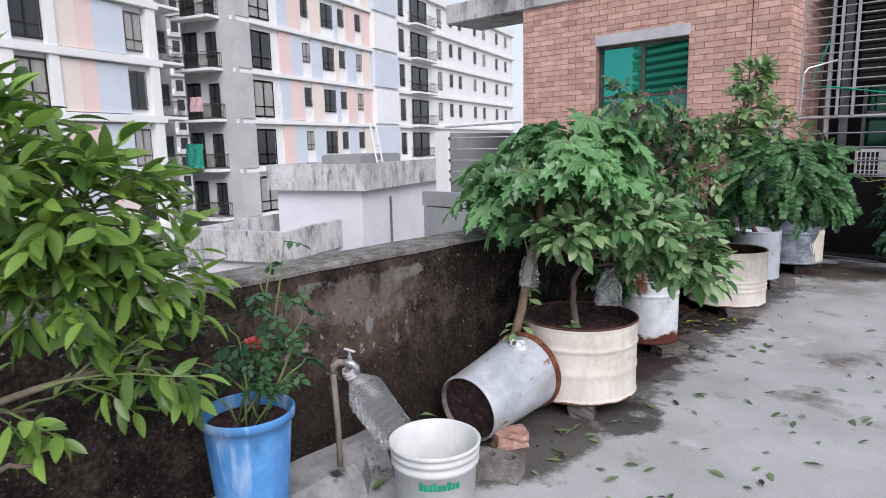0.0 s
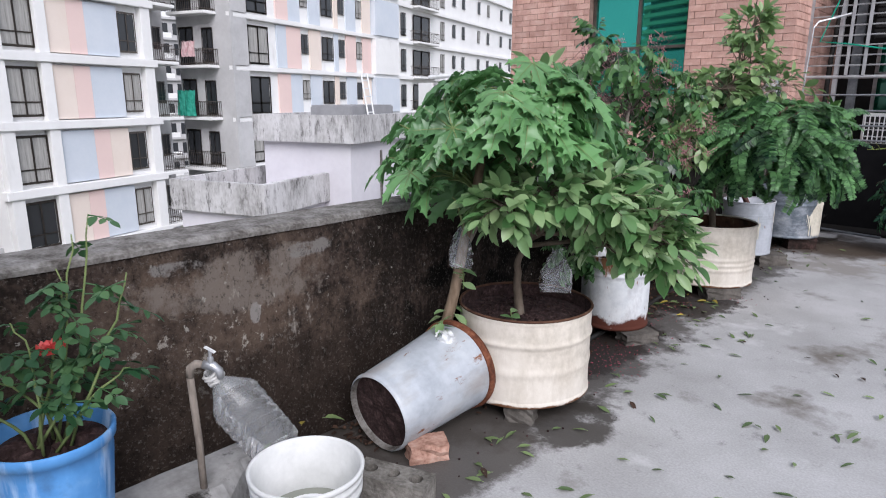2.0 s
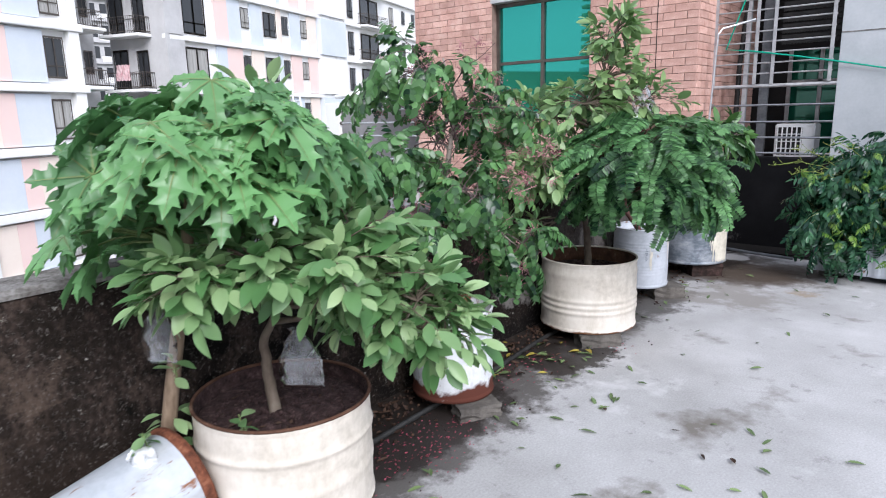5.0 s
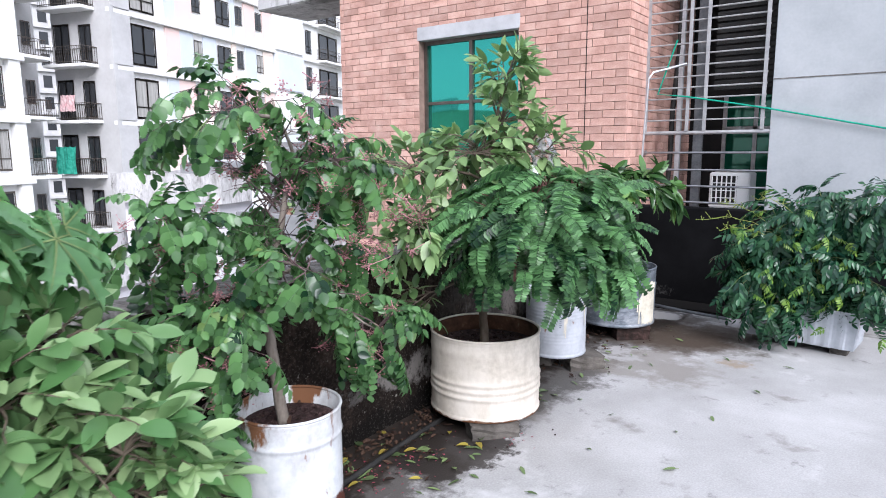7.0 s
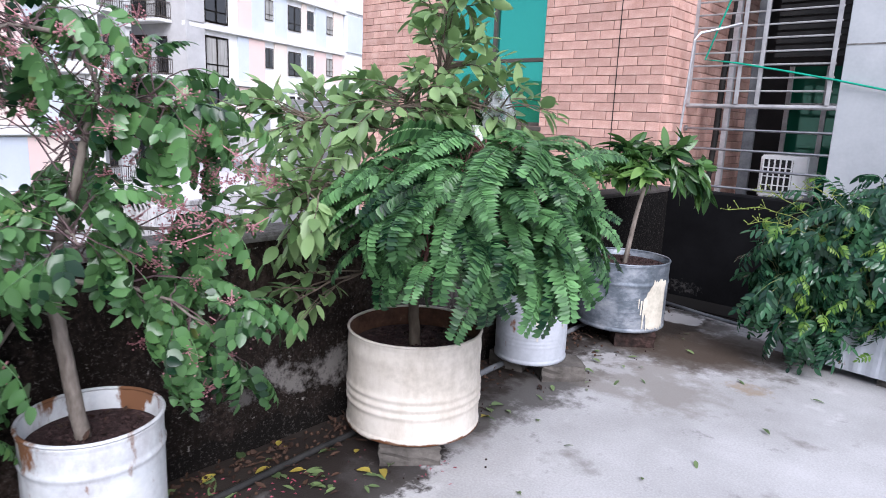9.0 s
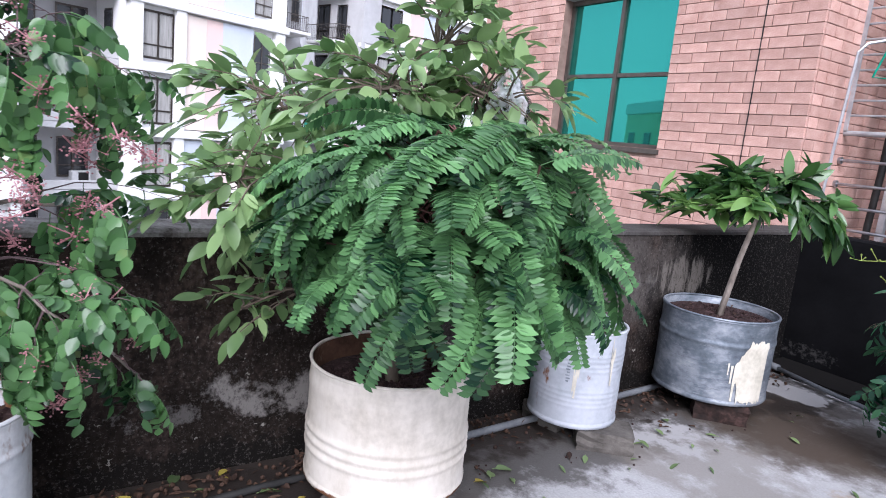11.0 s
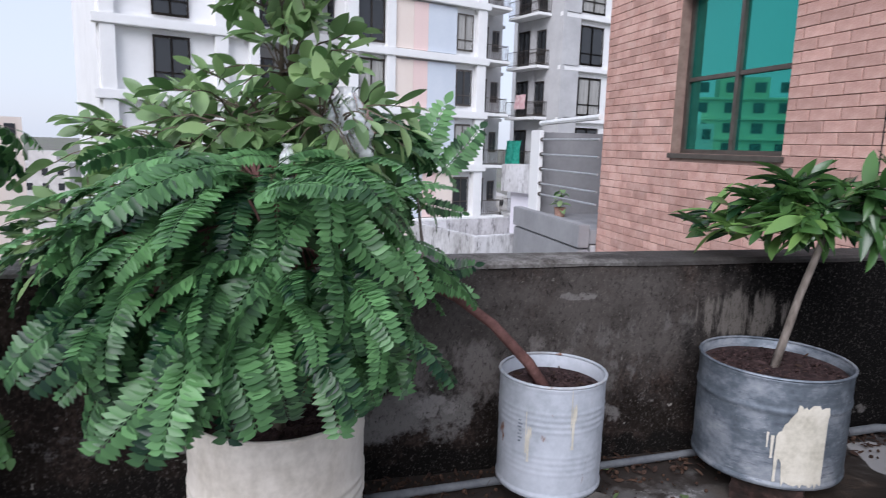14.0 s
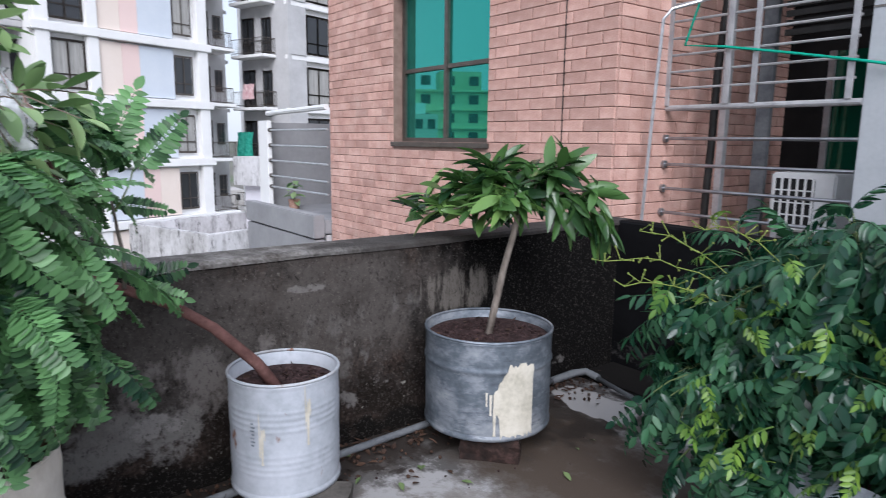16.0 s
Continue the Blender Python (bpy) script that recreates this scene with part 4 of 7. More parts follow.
paint_patch(drum_g, 0.278, -0.62, 0.02, 0.02, 0.33, [(-0.66, 0.21, 0.12, 0.012), (-0.60, 0.15, 0.03, 0.014), (-0.72, 0.22, 0.16, 0.008)], M["creampaint"], 3, "runny patch of cream paint", ribs=[(0.30, 0.005, 0.012)])
paint_patch(drum_s, 0.195, -0.86, -0.74, 0.23, 0.27, [(-0.80, 0.24, 0.14, 0.012), (-0.84, 0.24, 0.17, 0.008)], M["creampaint"], 4, "cream paint drips")
paint_patch(drum_s, 0.195, -0.05, 0.06, 0.31, 0.36, [(0.0, 0.32, 0.20, 0.012)], M["creampaint"], 5, "cream paint drips")

for x, y, r, s in ((-0.97, 2.62, 20, 1), (-1.2, 2.95, 70, 2), (-1.25, 2.6, 10, 12)):
    support("brick_support", (x, y, 0), (0.12, 0.10, 0.07), M["stone"], "dirty broken brick under a drum planter", r, seed=s)
support("brick_support", (-1.03, 3.78, 0), (0.2, 0.11, 0.06), M["stone"], "dirty broken brick under a drum planter", 60, seed=3)
support("brick_support", (-1.30, 3.85, 0), (0.2, 0.11, 0.06), M["stone"], "dirty broken brick under a drum planter", 80, seed=4)
support("brick_support", (-1.0, 4.93, 0), (0.24, 0.13, 0.075), M["stone"], "flat stained slab piece under a drum planter", 48, seed=5)
support("brick_support", (-1.28, 5.2, 0), (0.22, 0.12, 0.075), M["stone"], "dirty brick under a drum planter", 30, seed=6)
support("brick_support", (-1.06, 6.13, 0), (0.24, 0.17, 0.085), M["stone"], "rough dark concrete lump under a drum planter", 50, seed=7)
support("brick_support", (-1.33, 6.05, 0), (0.2, 0.12, 0.085), M["stone"], "dirty brick under a drum planter", 10, seed=8)
support("brick_support", (-1.03, 6.93, 0), (0.25, 0.12, 0.10), M["oldbrick"], "dark red-brown brick under a drum planter", 42, seed=9)
support("brick_support", (-1.30, 7.15, 0), (0.25, 0.12, 0.10), M["stone"], "dark brick under a drum planter", 20, seed=10)

# the drum lying on its side
tip = thing("fallen_drum", (-1.235, 2.005, 0.155), "pale grey tapered drum lying tipped with a rusty rim", "drum")
tip.matrix_basis = Matrix.Translation((-1.205, 2.025, 0.165)) @ Vector((-0.005, 0.46, 0.055)).to_track_quat("Z", "Y").to_matrix().to_4x4()
prof = [(0.150, -0.004), (0.156, 0.0), (0.160, 0.012), (0.156, 0.03), (0.160, 0.055)] + [(0.160 + 0.028 * k / 12, 0.055 + 0.39 * k / 12) for k in range(1, 13)] + [(0.190, 0.45), (0.193, 0.46)]
part("body", lathe(prof, 48, 0.009, 7), M["tipped"], tip, smooth=True)
part("lining", lathe([(0.150, -0.004), (0.145, 0.03), (0.150, 0.10), (0.152, 0.12)], 48, 0.006, 7), M["coping"], tip, smooth=True)
part("soil", disc(0.149, 0.022, lumps=0.003, seed=4), M["soil"], tip, "dry brown soil packed in the mouth", smooth=True)
part("rim", lathe([(0.190 + 0.011 * math.cos(a), 0.455 + 0.018 * math.sin(a)) for a in [2 * math.pi * k / 8 for k in range(9)]], 48, 0.006, 7), M["rust"], tip, "thick orange rusted rim", smooth=True)
part("base", disc(0.188, 0.452), M["rust"], tip)

# faded print on the small drum
for k in range(7):
    a, z, w = -0.98 + 0.012 * (k % 2), 0.285 - 0.013 * k, 0.045 if k % 3 else 0.028
    bm = bmesh.new()
    bm.faces.new([bm.verts.new((0.1995 * math.cos(a + q), 0.1995 * math.sin(a + q), z + h)) for q, h in ((-w, 0), (w, 0), (w, 0.006), (-w, 0.006))])
    part("print_bar", bm, M["zinc"], drum_s)

# clay brick bit and the concrete block in front of it
def rough_block(name, place, size, material, label, category, turn, tilt=0, holes=0, seed=0):
    ob = support(name, place, size, material, label, turn, category, seed)
    del ob["group"]
    ob.matrix_basis = pose(*place, tilt, 0, turn)
    return ob


rough_block("broken_brick", (-1.05, 2.13, 0.0), (0.15, 0.085, 0.075), M["clay"], "broken orange clay brick wedged under the fallen drum", "brick", 60, seed=21)
blk = thing("concrete_block", (-0.965, 1.88, 0.0), "grey concrete block with three core holes", "block", turn=20)
bm = bmesh.new()
rnd = random.Random(6)
loops = [[(-0.135, -0.055), (0.135, -0.055), (0.135, 0.055), (-0.135, 0.055)]]
for k in (-0.085, 0.0, 0.085):
    loops.append([(k + 0.024 * math.cos(2 * math.pi * a / 18) * rnd.uniform(0.94, 1.06), 0.024 * math.sin(2 * math.pi * a / 18) * rnd.uniform(0.94, 1.06)) for a in range(18)])
for pts in loops:
    vs = [bm.verts.new((x, y, 0.085)) for x, y in pts]
    for a, b in zip(vs, vs[1:] + vs[:1]):
        bm.edges.new((a, b))
bmesh.ops.triangle_fill(bm, use_beauty=True, edges=bm.edges[:])
ext = bmesh.ops.extrude_face_region(bm, geom=bm.faces[:])
for v in ext["geom"]:
    if isinstance(v, bmesh.types.BMVert):
        v.co.z = 0.0
bmesh.ops.recalc_face_normals(bm, faces=bm.faces)
part("body", bm, M["block"], blk)
part("dirt", box((-0.12, -0.045, 0.0), (0.12, 0.045, 0.02)), M["soil"], blk)

# low cement plinth along the wall, tap and bottle
bm = bmesh.new()
rows = []
for i in range(24):
    y = -0.8 + 2.45 * i / 23
    w = 0.24 + 0.03 * noise.noise((y * 3, 0, 0)) - (0.10 if i > 21 else 0)
    rows.append([bm.verts.new(p) for p in ((WALL_X + 0.002, y, 0), (WALL_X + 0.002, y, 0.12 + 0.01 * noise.noise((y * 5, 1, 0))), (WALL_X + w * 0.8, y, 0.115 + 0.012 * noise.noise((y * 6, 2, 0))), (WALL_X + w, y, 0.085 + 0.01 * noise.noise((y * 8, 2, 0))), (WALL_X + w + 0.03, y, 0.0))])
for a, b in zip(rows, rows[1:]):
    for k in range(4):
        bm.faces.new((a[k], b[k], b[k + 1], a[k + 1]))
bm.faces.new(rows[-1])
tagged(part("plinth", bm, M["slab"]), "rough grey cement plinth at the foot of the parapet", "plinth", kind="structure")

tap = thing("water_tap", (-1.31, 1.385, 0.08), "old standpipe with a small brass tap wrapped in plastic", "tap")
part("pipe", tube([(0, 0, 0), (0.004, -0.004, 0.2), (0.0, -0.012, 0.42)], 0.0115, 10), M["palebark"], tap, "flaking cream standpipe", smooth=True)
part("elbow", tube([(0.0, -0.012, 0.415), (0.002, -0.010, 0.445), (0.014, 0.004, 0.458), (0.03, 0.02, 0.455)], [0.0125, 0.0135, 0.013, 0.012], 10), M["palebark"], tap, smooth=True)
part("valve", tube([(0.028, 0.018, 0.455), (0.05, 0.04, 0.45), (0.06, 0.052, 0.435), (0.062, 0.055, 0.41)], [0.013, 0.0145, 0.013, 0.011], 10), M["steel"], tap, smooth=True)
part("stem", tube([(0.045, 0.035, 0.462), (0.045, 0.035, 0.478), (0.045, 0.035, 0.480), (0.045, 0.035, 0.502)], [0.009, 0.009, 0.0055, 0.0055], 8), M["steel"], tap)
part("handle", box((0.015, 0.030, 0.499), (0.076, 0.041, 0.507), 0.003), M["white"], tap, "small flat white tap handle")

bottle = thing("plastic_bottle", (0, 0, 0), "large clear ribbed plastic bottle hanging from the tap", "bottle")
ax0, ax1 = Vector((-1.285, 1.425, 0.505)), Vector((-1.24, 1.60, 0.21))
bottle.matrix_basis = Matrix.Translation(ax0) @ (ax1 - ax0).to_track_quat("Z", "Y").to_matrix().to_4x4()
prof = [(0.020, 0.0), (0.020, 0.036), (0.025, 0.040), (0.025, 0.046), (0.076, 0.122), (0.080, 0.130)]
for k in range(6):
    z = 0.140 + 0.036 * k
    prof += [(0.081, z), (0.081, z + 0.016), (0.0735, z + 0.022), (0.0735, z + 0.029)]
prof += [(0.081, 0.358), (0.079, 0.378), (0.064, 0.386), (0.02, 0.378)]
bm = bmesh.new()
prev = None
for r, z in prof:
    ring = []
    for j in range(32):
        a = 2 * math.pi * (j + 0.5) / 32
        square = (abs(math.cos(a)) ** 4 + abs(math.sin(a)) ** 4) ** -0.25
        q = r * (1 if r < 0.03 else 0.90 * square) + 0.0015 * noise.noise((3 * math.cos(a), 3 * math.sin(a), 30 * z))
        flute = 0.94 if 0.046 < z < 0.131 and r > 0.07 and j % 4 == 0 else 1
        ring.append(bm.verts.new((q * flute * math.cos(a + 0.5), q * flute * math.sin(a + 0.5), z)))
    if prev:
        for j in range(32):
            bm.faces.new((prev[j], prev[(j + 1) % 32], ring[(j + 1) % 32], ring[j]))
    prev = ring
bm.faces.new(prev)
part("body", bm, M["pet"], bottle)
for k in range(4):
    c, r = Vector((0.001 * k, 0, 0.006 + 0.009 * k)), 0.0255 + 0.002 * (k % 2)
    ring = [c + Vector((r * math.cos(t * 0.5236), r * math.sin(t * 0.5236), 0.003 * math.sin(t * 2.1 + k))) for t in range(13)]
    part("cord", tube(ring, [0.0048 + 0.0012 * math.sin(3.0 * t + k) for t in range(13)], 7), M["rag"], bottle, "white cord tied round the neck", smooth=True)

# white bucket
bk = thing("bucket", (-0.908, 1.50, 0.0), "white plastic paint bucket with green print and dirty water", "bucket")
prof = [(0.120, 0.002), (0.128, 0.0), (0.132, 0.01), (0.148, 0.235), (0.156, 0.237), (0.157, 0.252), (0.150, 0.254), (0.151, 0.270), (0.158, 0.272), (0.159, 0.285), (0.152, 0.287), (0.153, 0.298), (0.162, 0.300), (0.1635, 0.312), (0.157, 0.316), (0.151, 0.310), (0.127, 0.012)]
part("body", lathe(prof, 56), M["bucket"], bk, smooth=True)
part("floor", disc(0.128, 0.012), M["bucket"], bk)
part("water", disc(0.139, 0.15), glass("dirty_water", (0.45, 0.47, 0.40), 0.04, 0, 1.33, 0.5), bk, "shallow murky water")
part("ring", lathe([(0.088 + 0.006 * math.cos(a), 0.156 + 0.006 * math.sin(a)) for a in [k * math.pi / 4 for k in range(9)]], 36), M["white"], bk, smooth=True)
for k in range(9):
    a = -1.15 + 0.11 * k
    w = 0.05
    bm = bmesh.new()
    hgt = 0.022 if k % 3 else 0.03
    vs = []
    for aa, z in ((a - w, 0.19), (a + w * 0.8, 0.19), (a + w * 0.8, 0.19 + hgt), (a - w, 0.19 + hgt)):
        r = 0.1325 + 0.0155 * (z - 0.01) / 0.225 + 0.0022
        vs.append(bm.verts.new((r * math.cos(aa), r * math.sin(aa), z)))
    bm.faces.new(vs)
    part("print_bar", bm, M["green_print"], bk)

# blue flower pot
bp_ = thing("flower_pot", (-1.24, 0.973, 0.115), "ribbed blue plastic flower pot with scuffs", "flower pot")
bm = bmesh.new()
prof = [(0.098, 0.002), (0.104, 0.0)] + [(0.104 + 0.032 * k / 10, 0.325 * k / 10) for k in range(1, 11)] + [(0.146, 0.326), (0.148, 0.350), (0.144, 0.354), (0.137, 0.350), (0.130, 0.30)]
lathe(prof, 60, 0, 0, bm)
for v in bm.verts:
    if 0.01 < v.co.z < 0.322:
        a = math.atan2(v.co.y, v.co.x)
        k = 1 + 0.035 * (1 if math.cos(10 * a) > 0.90 else 0)
        v.co.x *= k
        v.co.y *= k
bp_.scale = (1.02, 1.02, 1.11)
part("body", bm, M["blue"], bp_, smooth=True)
part("soil", disc(0.128, 0.315, lumps=0.015, seed=9), M["soil"], bp_, "dark soil with dead leaves")


# ---- leaves ----
def blade(length, width, n=6, fold=0.18, curl=0.25, tip=1.3, twist=0.0, bm=None, at=None, point=0.8):
    """One leaf blade along +y, folded along its midrib and curling down."""
    own = bm is None
    bm = bm or bmesh.new()
    m = at or Matrix.Identity(4)
    rows = []
    for i in range(n + 1):
        t = i / n
        w = width / 2 * max(0.0, math.sin(math.pi * t ** (1 / tip) * 0.985 + 0.015)) ** point
        y, z = length * t, -curl * length * t * t
        zz = w * fold
        c = m @ Vector((0, y, z - zz * 0.5))
        tw = twist * t
        lft = m @ Vector((-w * math.cos(tw), y, z + zz - w * math.sin(tw)))
        rgt = m @ Vector((w * math.cos(tw), y, z + zz + w * math.sin(tw)))
        if i in (0, n):
            rows.append([bm.verts.new(c)] * 3)
        else:
            rows.append([bm.verts.new(lft), bm.verts.new(c), bm.verts.new(rgt)])
    for a, b in zip(rows, rows[1:]):
        for k in range(2):
            f = []
            for v in (a[k], a[k + 1], b[k + 1], b[k]):
                if v not in f:
                    f.append(v)
            if len(f) > 2:
                bm.faces.new(f)
    return bm


def leaf_mesh(name, bm, mat):
    me = bpy.data.meshes.new(name)
    bm.to_mesh(me)
    bm.free()
    me.materials.append(mat)
    me.polygons.foreach_set("use_smooth", [True] * len(me.polygons))
    return me


def simple_leaves(name, mat, length, width, seed, count=4, **kw):
    rnd = random.Random(seed)
    out = []
    for k in range(count):
        bm = blade(length * rnd.uniform(0.9, 1.1), width * rnd.uniform(0.88, 1.12), curl=rnd.uniform(0.05, 0.38), fold=rnd.uniform(0.1, 0.4), twist=rnd.uniform(-0.35, 0.35), **kw)
        tube([(0, -0.10 * length, 0.0), (0, 0, 0)], 0.0013, 3, bm, False)
        out.append(leaf_mesh(name, bm, mat))
    return out


def pinnate_leaves(name, mat, length, pairs, leaflet, width, seed, count=4, droop=0.6, terminal=True, hang=0.35, spread=72, start=0.15, tip=1.25, point=0.8, uneven=0.16):
    """A compound leaf: leaflets in pairs along a rachis that arches down."""
    rnd = random.Random(seed)
    out = []
    for k in range(count):
        bm = bmesh.new()
        arch = droop * rnd.uniform(0.62, 1.38)
        side = rnd.uniform(-0.12, 0.12)

        def at(t):
            ang = arch * t
            return Vector((side * length * t * t, length * (math.sin(ang) / max(arch, 0.01)), -length * (1 - math.cos(ang)) / max(arch, 0.01)))
        tube([at(i / 7) for i in range(8)], [0.0024 - 0.0015 * i / 7 for i in range(8)], 4, bm, False)
        for p in range(pairs):
            t = start + (1 - start) * (p + 0.5) / pairs
            base = at(t)
            d = (at(min(1, t + 0.03)) - at(t - 0.03)).normalized()
            size = leaflet * (0.75 + 0.5 * math.sin(math.pi * min(1, 0.25 + 0.75 * t))) * rnd.uniform(0.88, 1.1)
            for s in (-1, 1):
                right = Vector((1, 0, 0))
                out_dir = (right * s * math.sin(radians(spread)) + d * math.cos(radians(spread)) + Vector((0, 0, -hang * rnd.uniform(0.5, 1.4)))).normalized()
                nrm = d.cross(right).normalized() * -1 + Vector((0, 0, 0.2))
                nrm = nrm + Vector((rnd.gauss(0, 1), rnd.gauss(0, 1), rnd.gauss(0, 1))) * uneven
                nrm = (nrm - out_dir * nrm.dot(out_dir)).normalized()
                if nrm.z < 0:
                    nrm = -nrm
                x = out_dir.cross(nrm)
                mm = Matrix((x, out_dir, nrm)).transposed().to_4x4()
                mm.translation = base
                blade(size, width * size / leaflet, 4, rnd.uniform(0.05, 0.3), rnd.uniform(0.0, 0.25), tip, 0, bm, mm, point)
        if terminal:
            d = (at(1) - at(0.96)).normalized()
            nrm = Vector((0, 0, 1)) - d * d.z
            nrm = nrm.normalized() if nrm.length > 0.05 else Vector((0, 1, 0))
            mm = Matrix((d.cross(nrm), d, nrm)).transposed().to_4x4()
            mm.translation = at(1)
            blade(leaflet * 1.1, width * 1.1, 4, 0.15, 0.15, 1.25, 0, bm, mm)
        out.append(leaf_mesh(name, bm, mat))
    return out


def papaya_leaves(mat, rib, seed, count=6):
    """A palmate leaf with nine deeply cut, toothed lobes and pale ribs."""
    rnd = random.Random(seed)
    out = []
    for k in range(count):
        bm = bmesh.new()
        R = 0.165 * rnd.uniform(0.92, 1.08)
        cup = rnd.uniform(0.1, 0.5)

        def lift(x, y, up=0.0):
            r = math.hypot(x, y)
            return Vector((x, y, -cup * r * r / R * 0.8 + 0.012 * math.sin(4 * math.atan2(x, y) + k) * r / R + up))
        hub = bm.verts.new((0, 0, 0))
        lobes = [(-140, 0.56), (-97, 0.76), (-49, 0.93), (0, 1.06), (49, 0.93), (97, 0.76), (140, 0.56)]
        shape = [(0.40, -0.16), (0.52, -0.17), (0.66, -0.28), (0.65, -0.16), (0.74, -0.13), (0.87, -0.19), (0.86, -0.085), (1.0, 0.0), (0.86, 0.085), (0.85, 0.185), (0.74, 0.13), (0.65, 0.16), (0.64, 0.27), (0.52, 0.17), (0.40, 0.16)]
        ribs = []
        ends = []
        for deg, ln in lobes:
            a = radians(deg + rnd.uniform(-4, 4))
            droop = rnd.uniform(-0.02, 0.012)
            side = []
            for u, w in shape:
                u, w = u * R * ln, w * R * ln * rnd.uniform(0.85, 1.15)
                x, y = math.sin(a) * u + math.cos(a) * w, math.cos(a) * u - math.sin(a) * w
                side.append(bm.verts.new(lift(x, y, (0.012 if abs(w) > 0.008 else 0) + droop * u / R)))
            mids = [bm.verts.new(lift(math.sin(a) * u * R * ln, math.cos(a) * u * R * ln, -0.003 + droop * u)) for u in (0.38, 0.50, 0.57, 0.65, 0.72, 0.80, 0.86)]
            for i in range(6):
                bm.faces.new((side[i], mids[i], mids[i + 1], side[i + 1]))
                bm.faces.new((mids[i], side[14 - i], side[13 - i], mids[i + 1]))
            bm.faces.new((side[6], mids[6], side[7]))
            bm.faces.new((mids[6], side[8], side[7]))
            bm.faces.new((hub, mids[0], side[0]))
            bm.faces.new((hub, side[14], mids[0]))
            ends.append((side[0], side[14]))
            ribs.append((a, ln, droop))
        for (_, p), (q, _) in zip(ends, ends[1:]):
            bm.faces.new((hub, q, p))
        bmesh.ops.recalc_face_normals(bm, faces=bm.faces)
        n = len(bm.faces)
        for a, ln, droop in ribs:
            row = None
            for u in (0.02, 0.3, 0.55, 0.8, 0.97):
                w = 0.0024 * (1.1 - u)
                c = lift(math.sin(a) * u * R * ln, math.cos(a) * u * R * ln, 0.003 + droop * u)
                new_row = [bm.verts.new(c + Vector((math.cos(a) * w * s, -math.sin(a) * w * s, 0))) for s in (-1, 1)]
                if row:
                    bm.faces.new((row[0], row[1], new_row[1], new_row[0])).material_index = 1
                row = new_row
        me = leaf_mesh("papaya_leaf", bm, mat)
        me.materials.append(rib)
        out.append(me)
    return out


def frame_of(p, d, up=Vector((0, 0, 1)), roll=0.0, size=1.0):
    d = d.normalized()
    n = up - d * up.dot(d)
    if n.length < 0.05:
        n = d.orthogonal()
    n.normalize()
    m = Matrix((d.cross(n), d, n)).transposed().to_4x4()
    m = Matrix.Translation(p) @ m @ Matrix.Rotation(roll, 4, "Y") @ Matrix.Diagonal((size, size, size, 1))
    return m


def hang_leaves(plant, base, found, name, limit=260, seed=0, stuff_name="leaves"):
    """Leaves as objects of their own up to a number, the rest joined."""
    rnd = random.Random(seed)
    rnd.shuffle(found)
    inv = Matrix.Translation(-base)
    for me, m in found[:limit]:
        ob = new(name, me)
        ob.parent = plant
        ob.matrix_basis = inv @ m
    rest = found[limit:]
    if not rest:
        return
    V, F, off = [], [], 0
    for me, m in rest:
        co = np.empty(len(me.vertices) * 3)
        me.vertices.foreach_get("co", co)
        mm = np.array(inv @ m)
        V.append(co.reshape(-1, 3) @ mm[:3, :3].T + mm[:3, 3])
        F += [[i + off for i in p.vertices] for p in me.polygons]
        off += len(me.vertices)
    me = bpy.data.meshes.new(stuff_name)
    me.from_pydata(np.concatenate(V).tolist(), [], F)
    ob = mesh_part(stuff_name, me, rest[0][0].materials[0], plant, smooth=True)
    ob["kind"] = "stuff"


def clear_of_wall(p):
    if p.x < WALL_X + 0.05 and p.z < TOP + 0.05:
        return False
    return p.z > 0.03 and not (p.y > END_Y - 0.05 and p.z < TOP + 0.05)


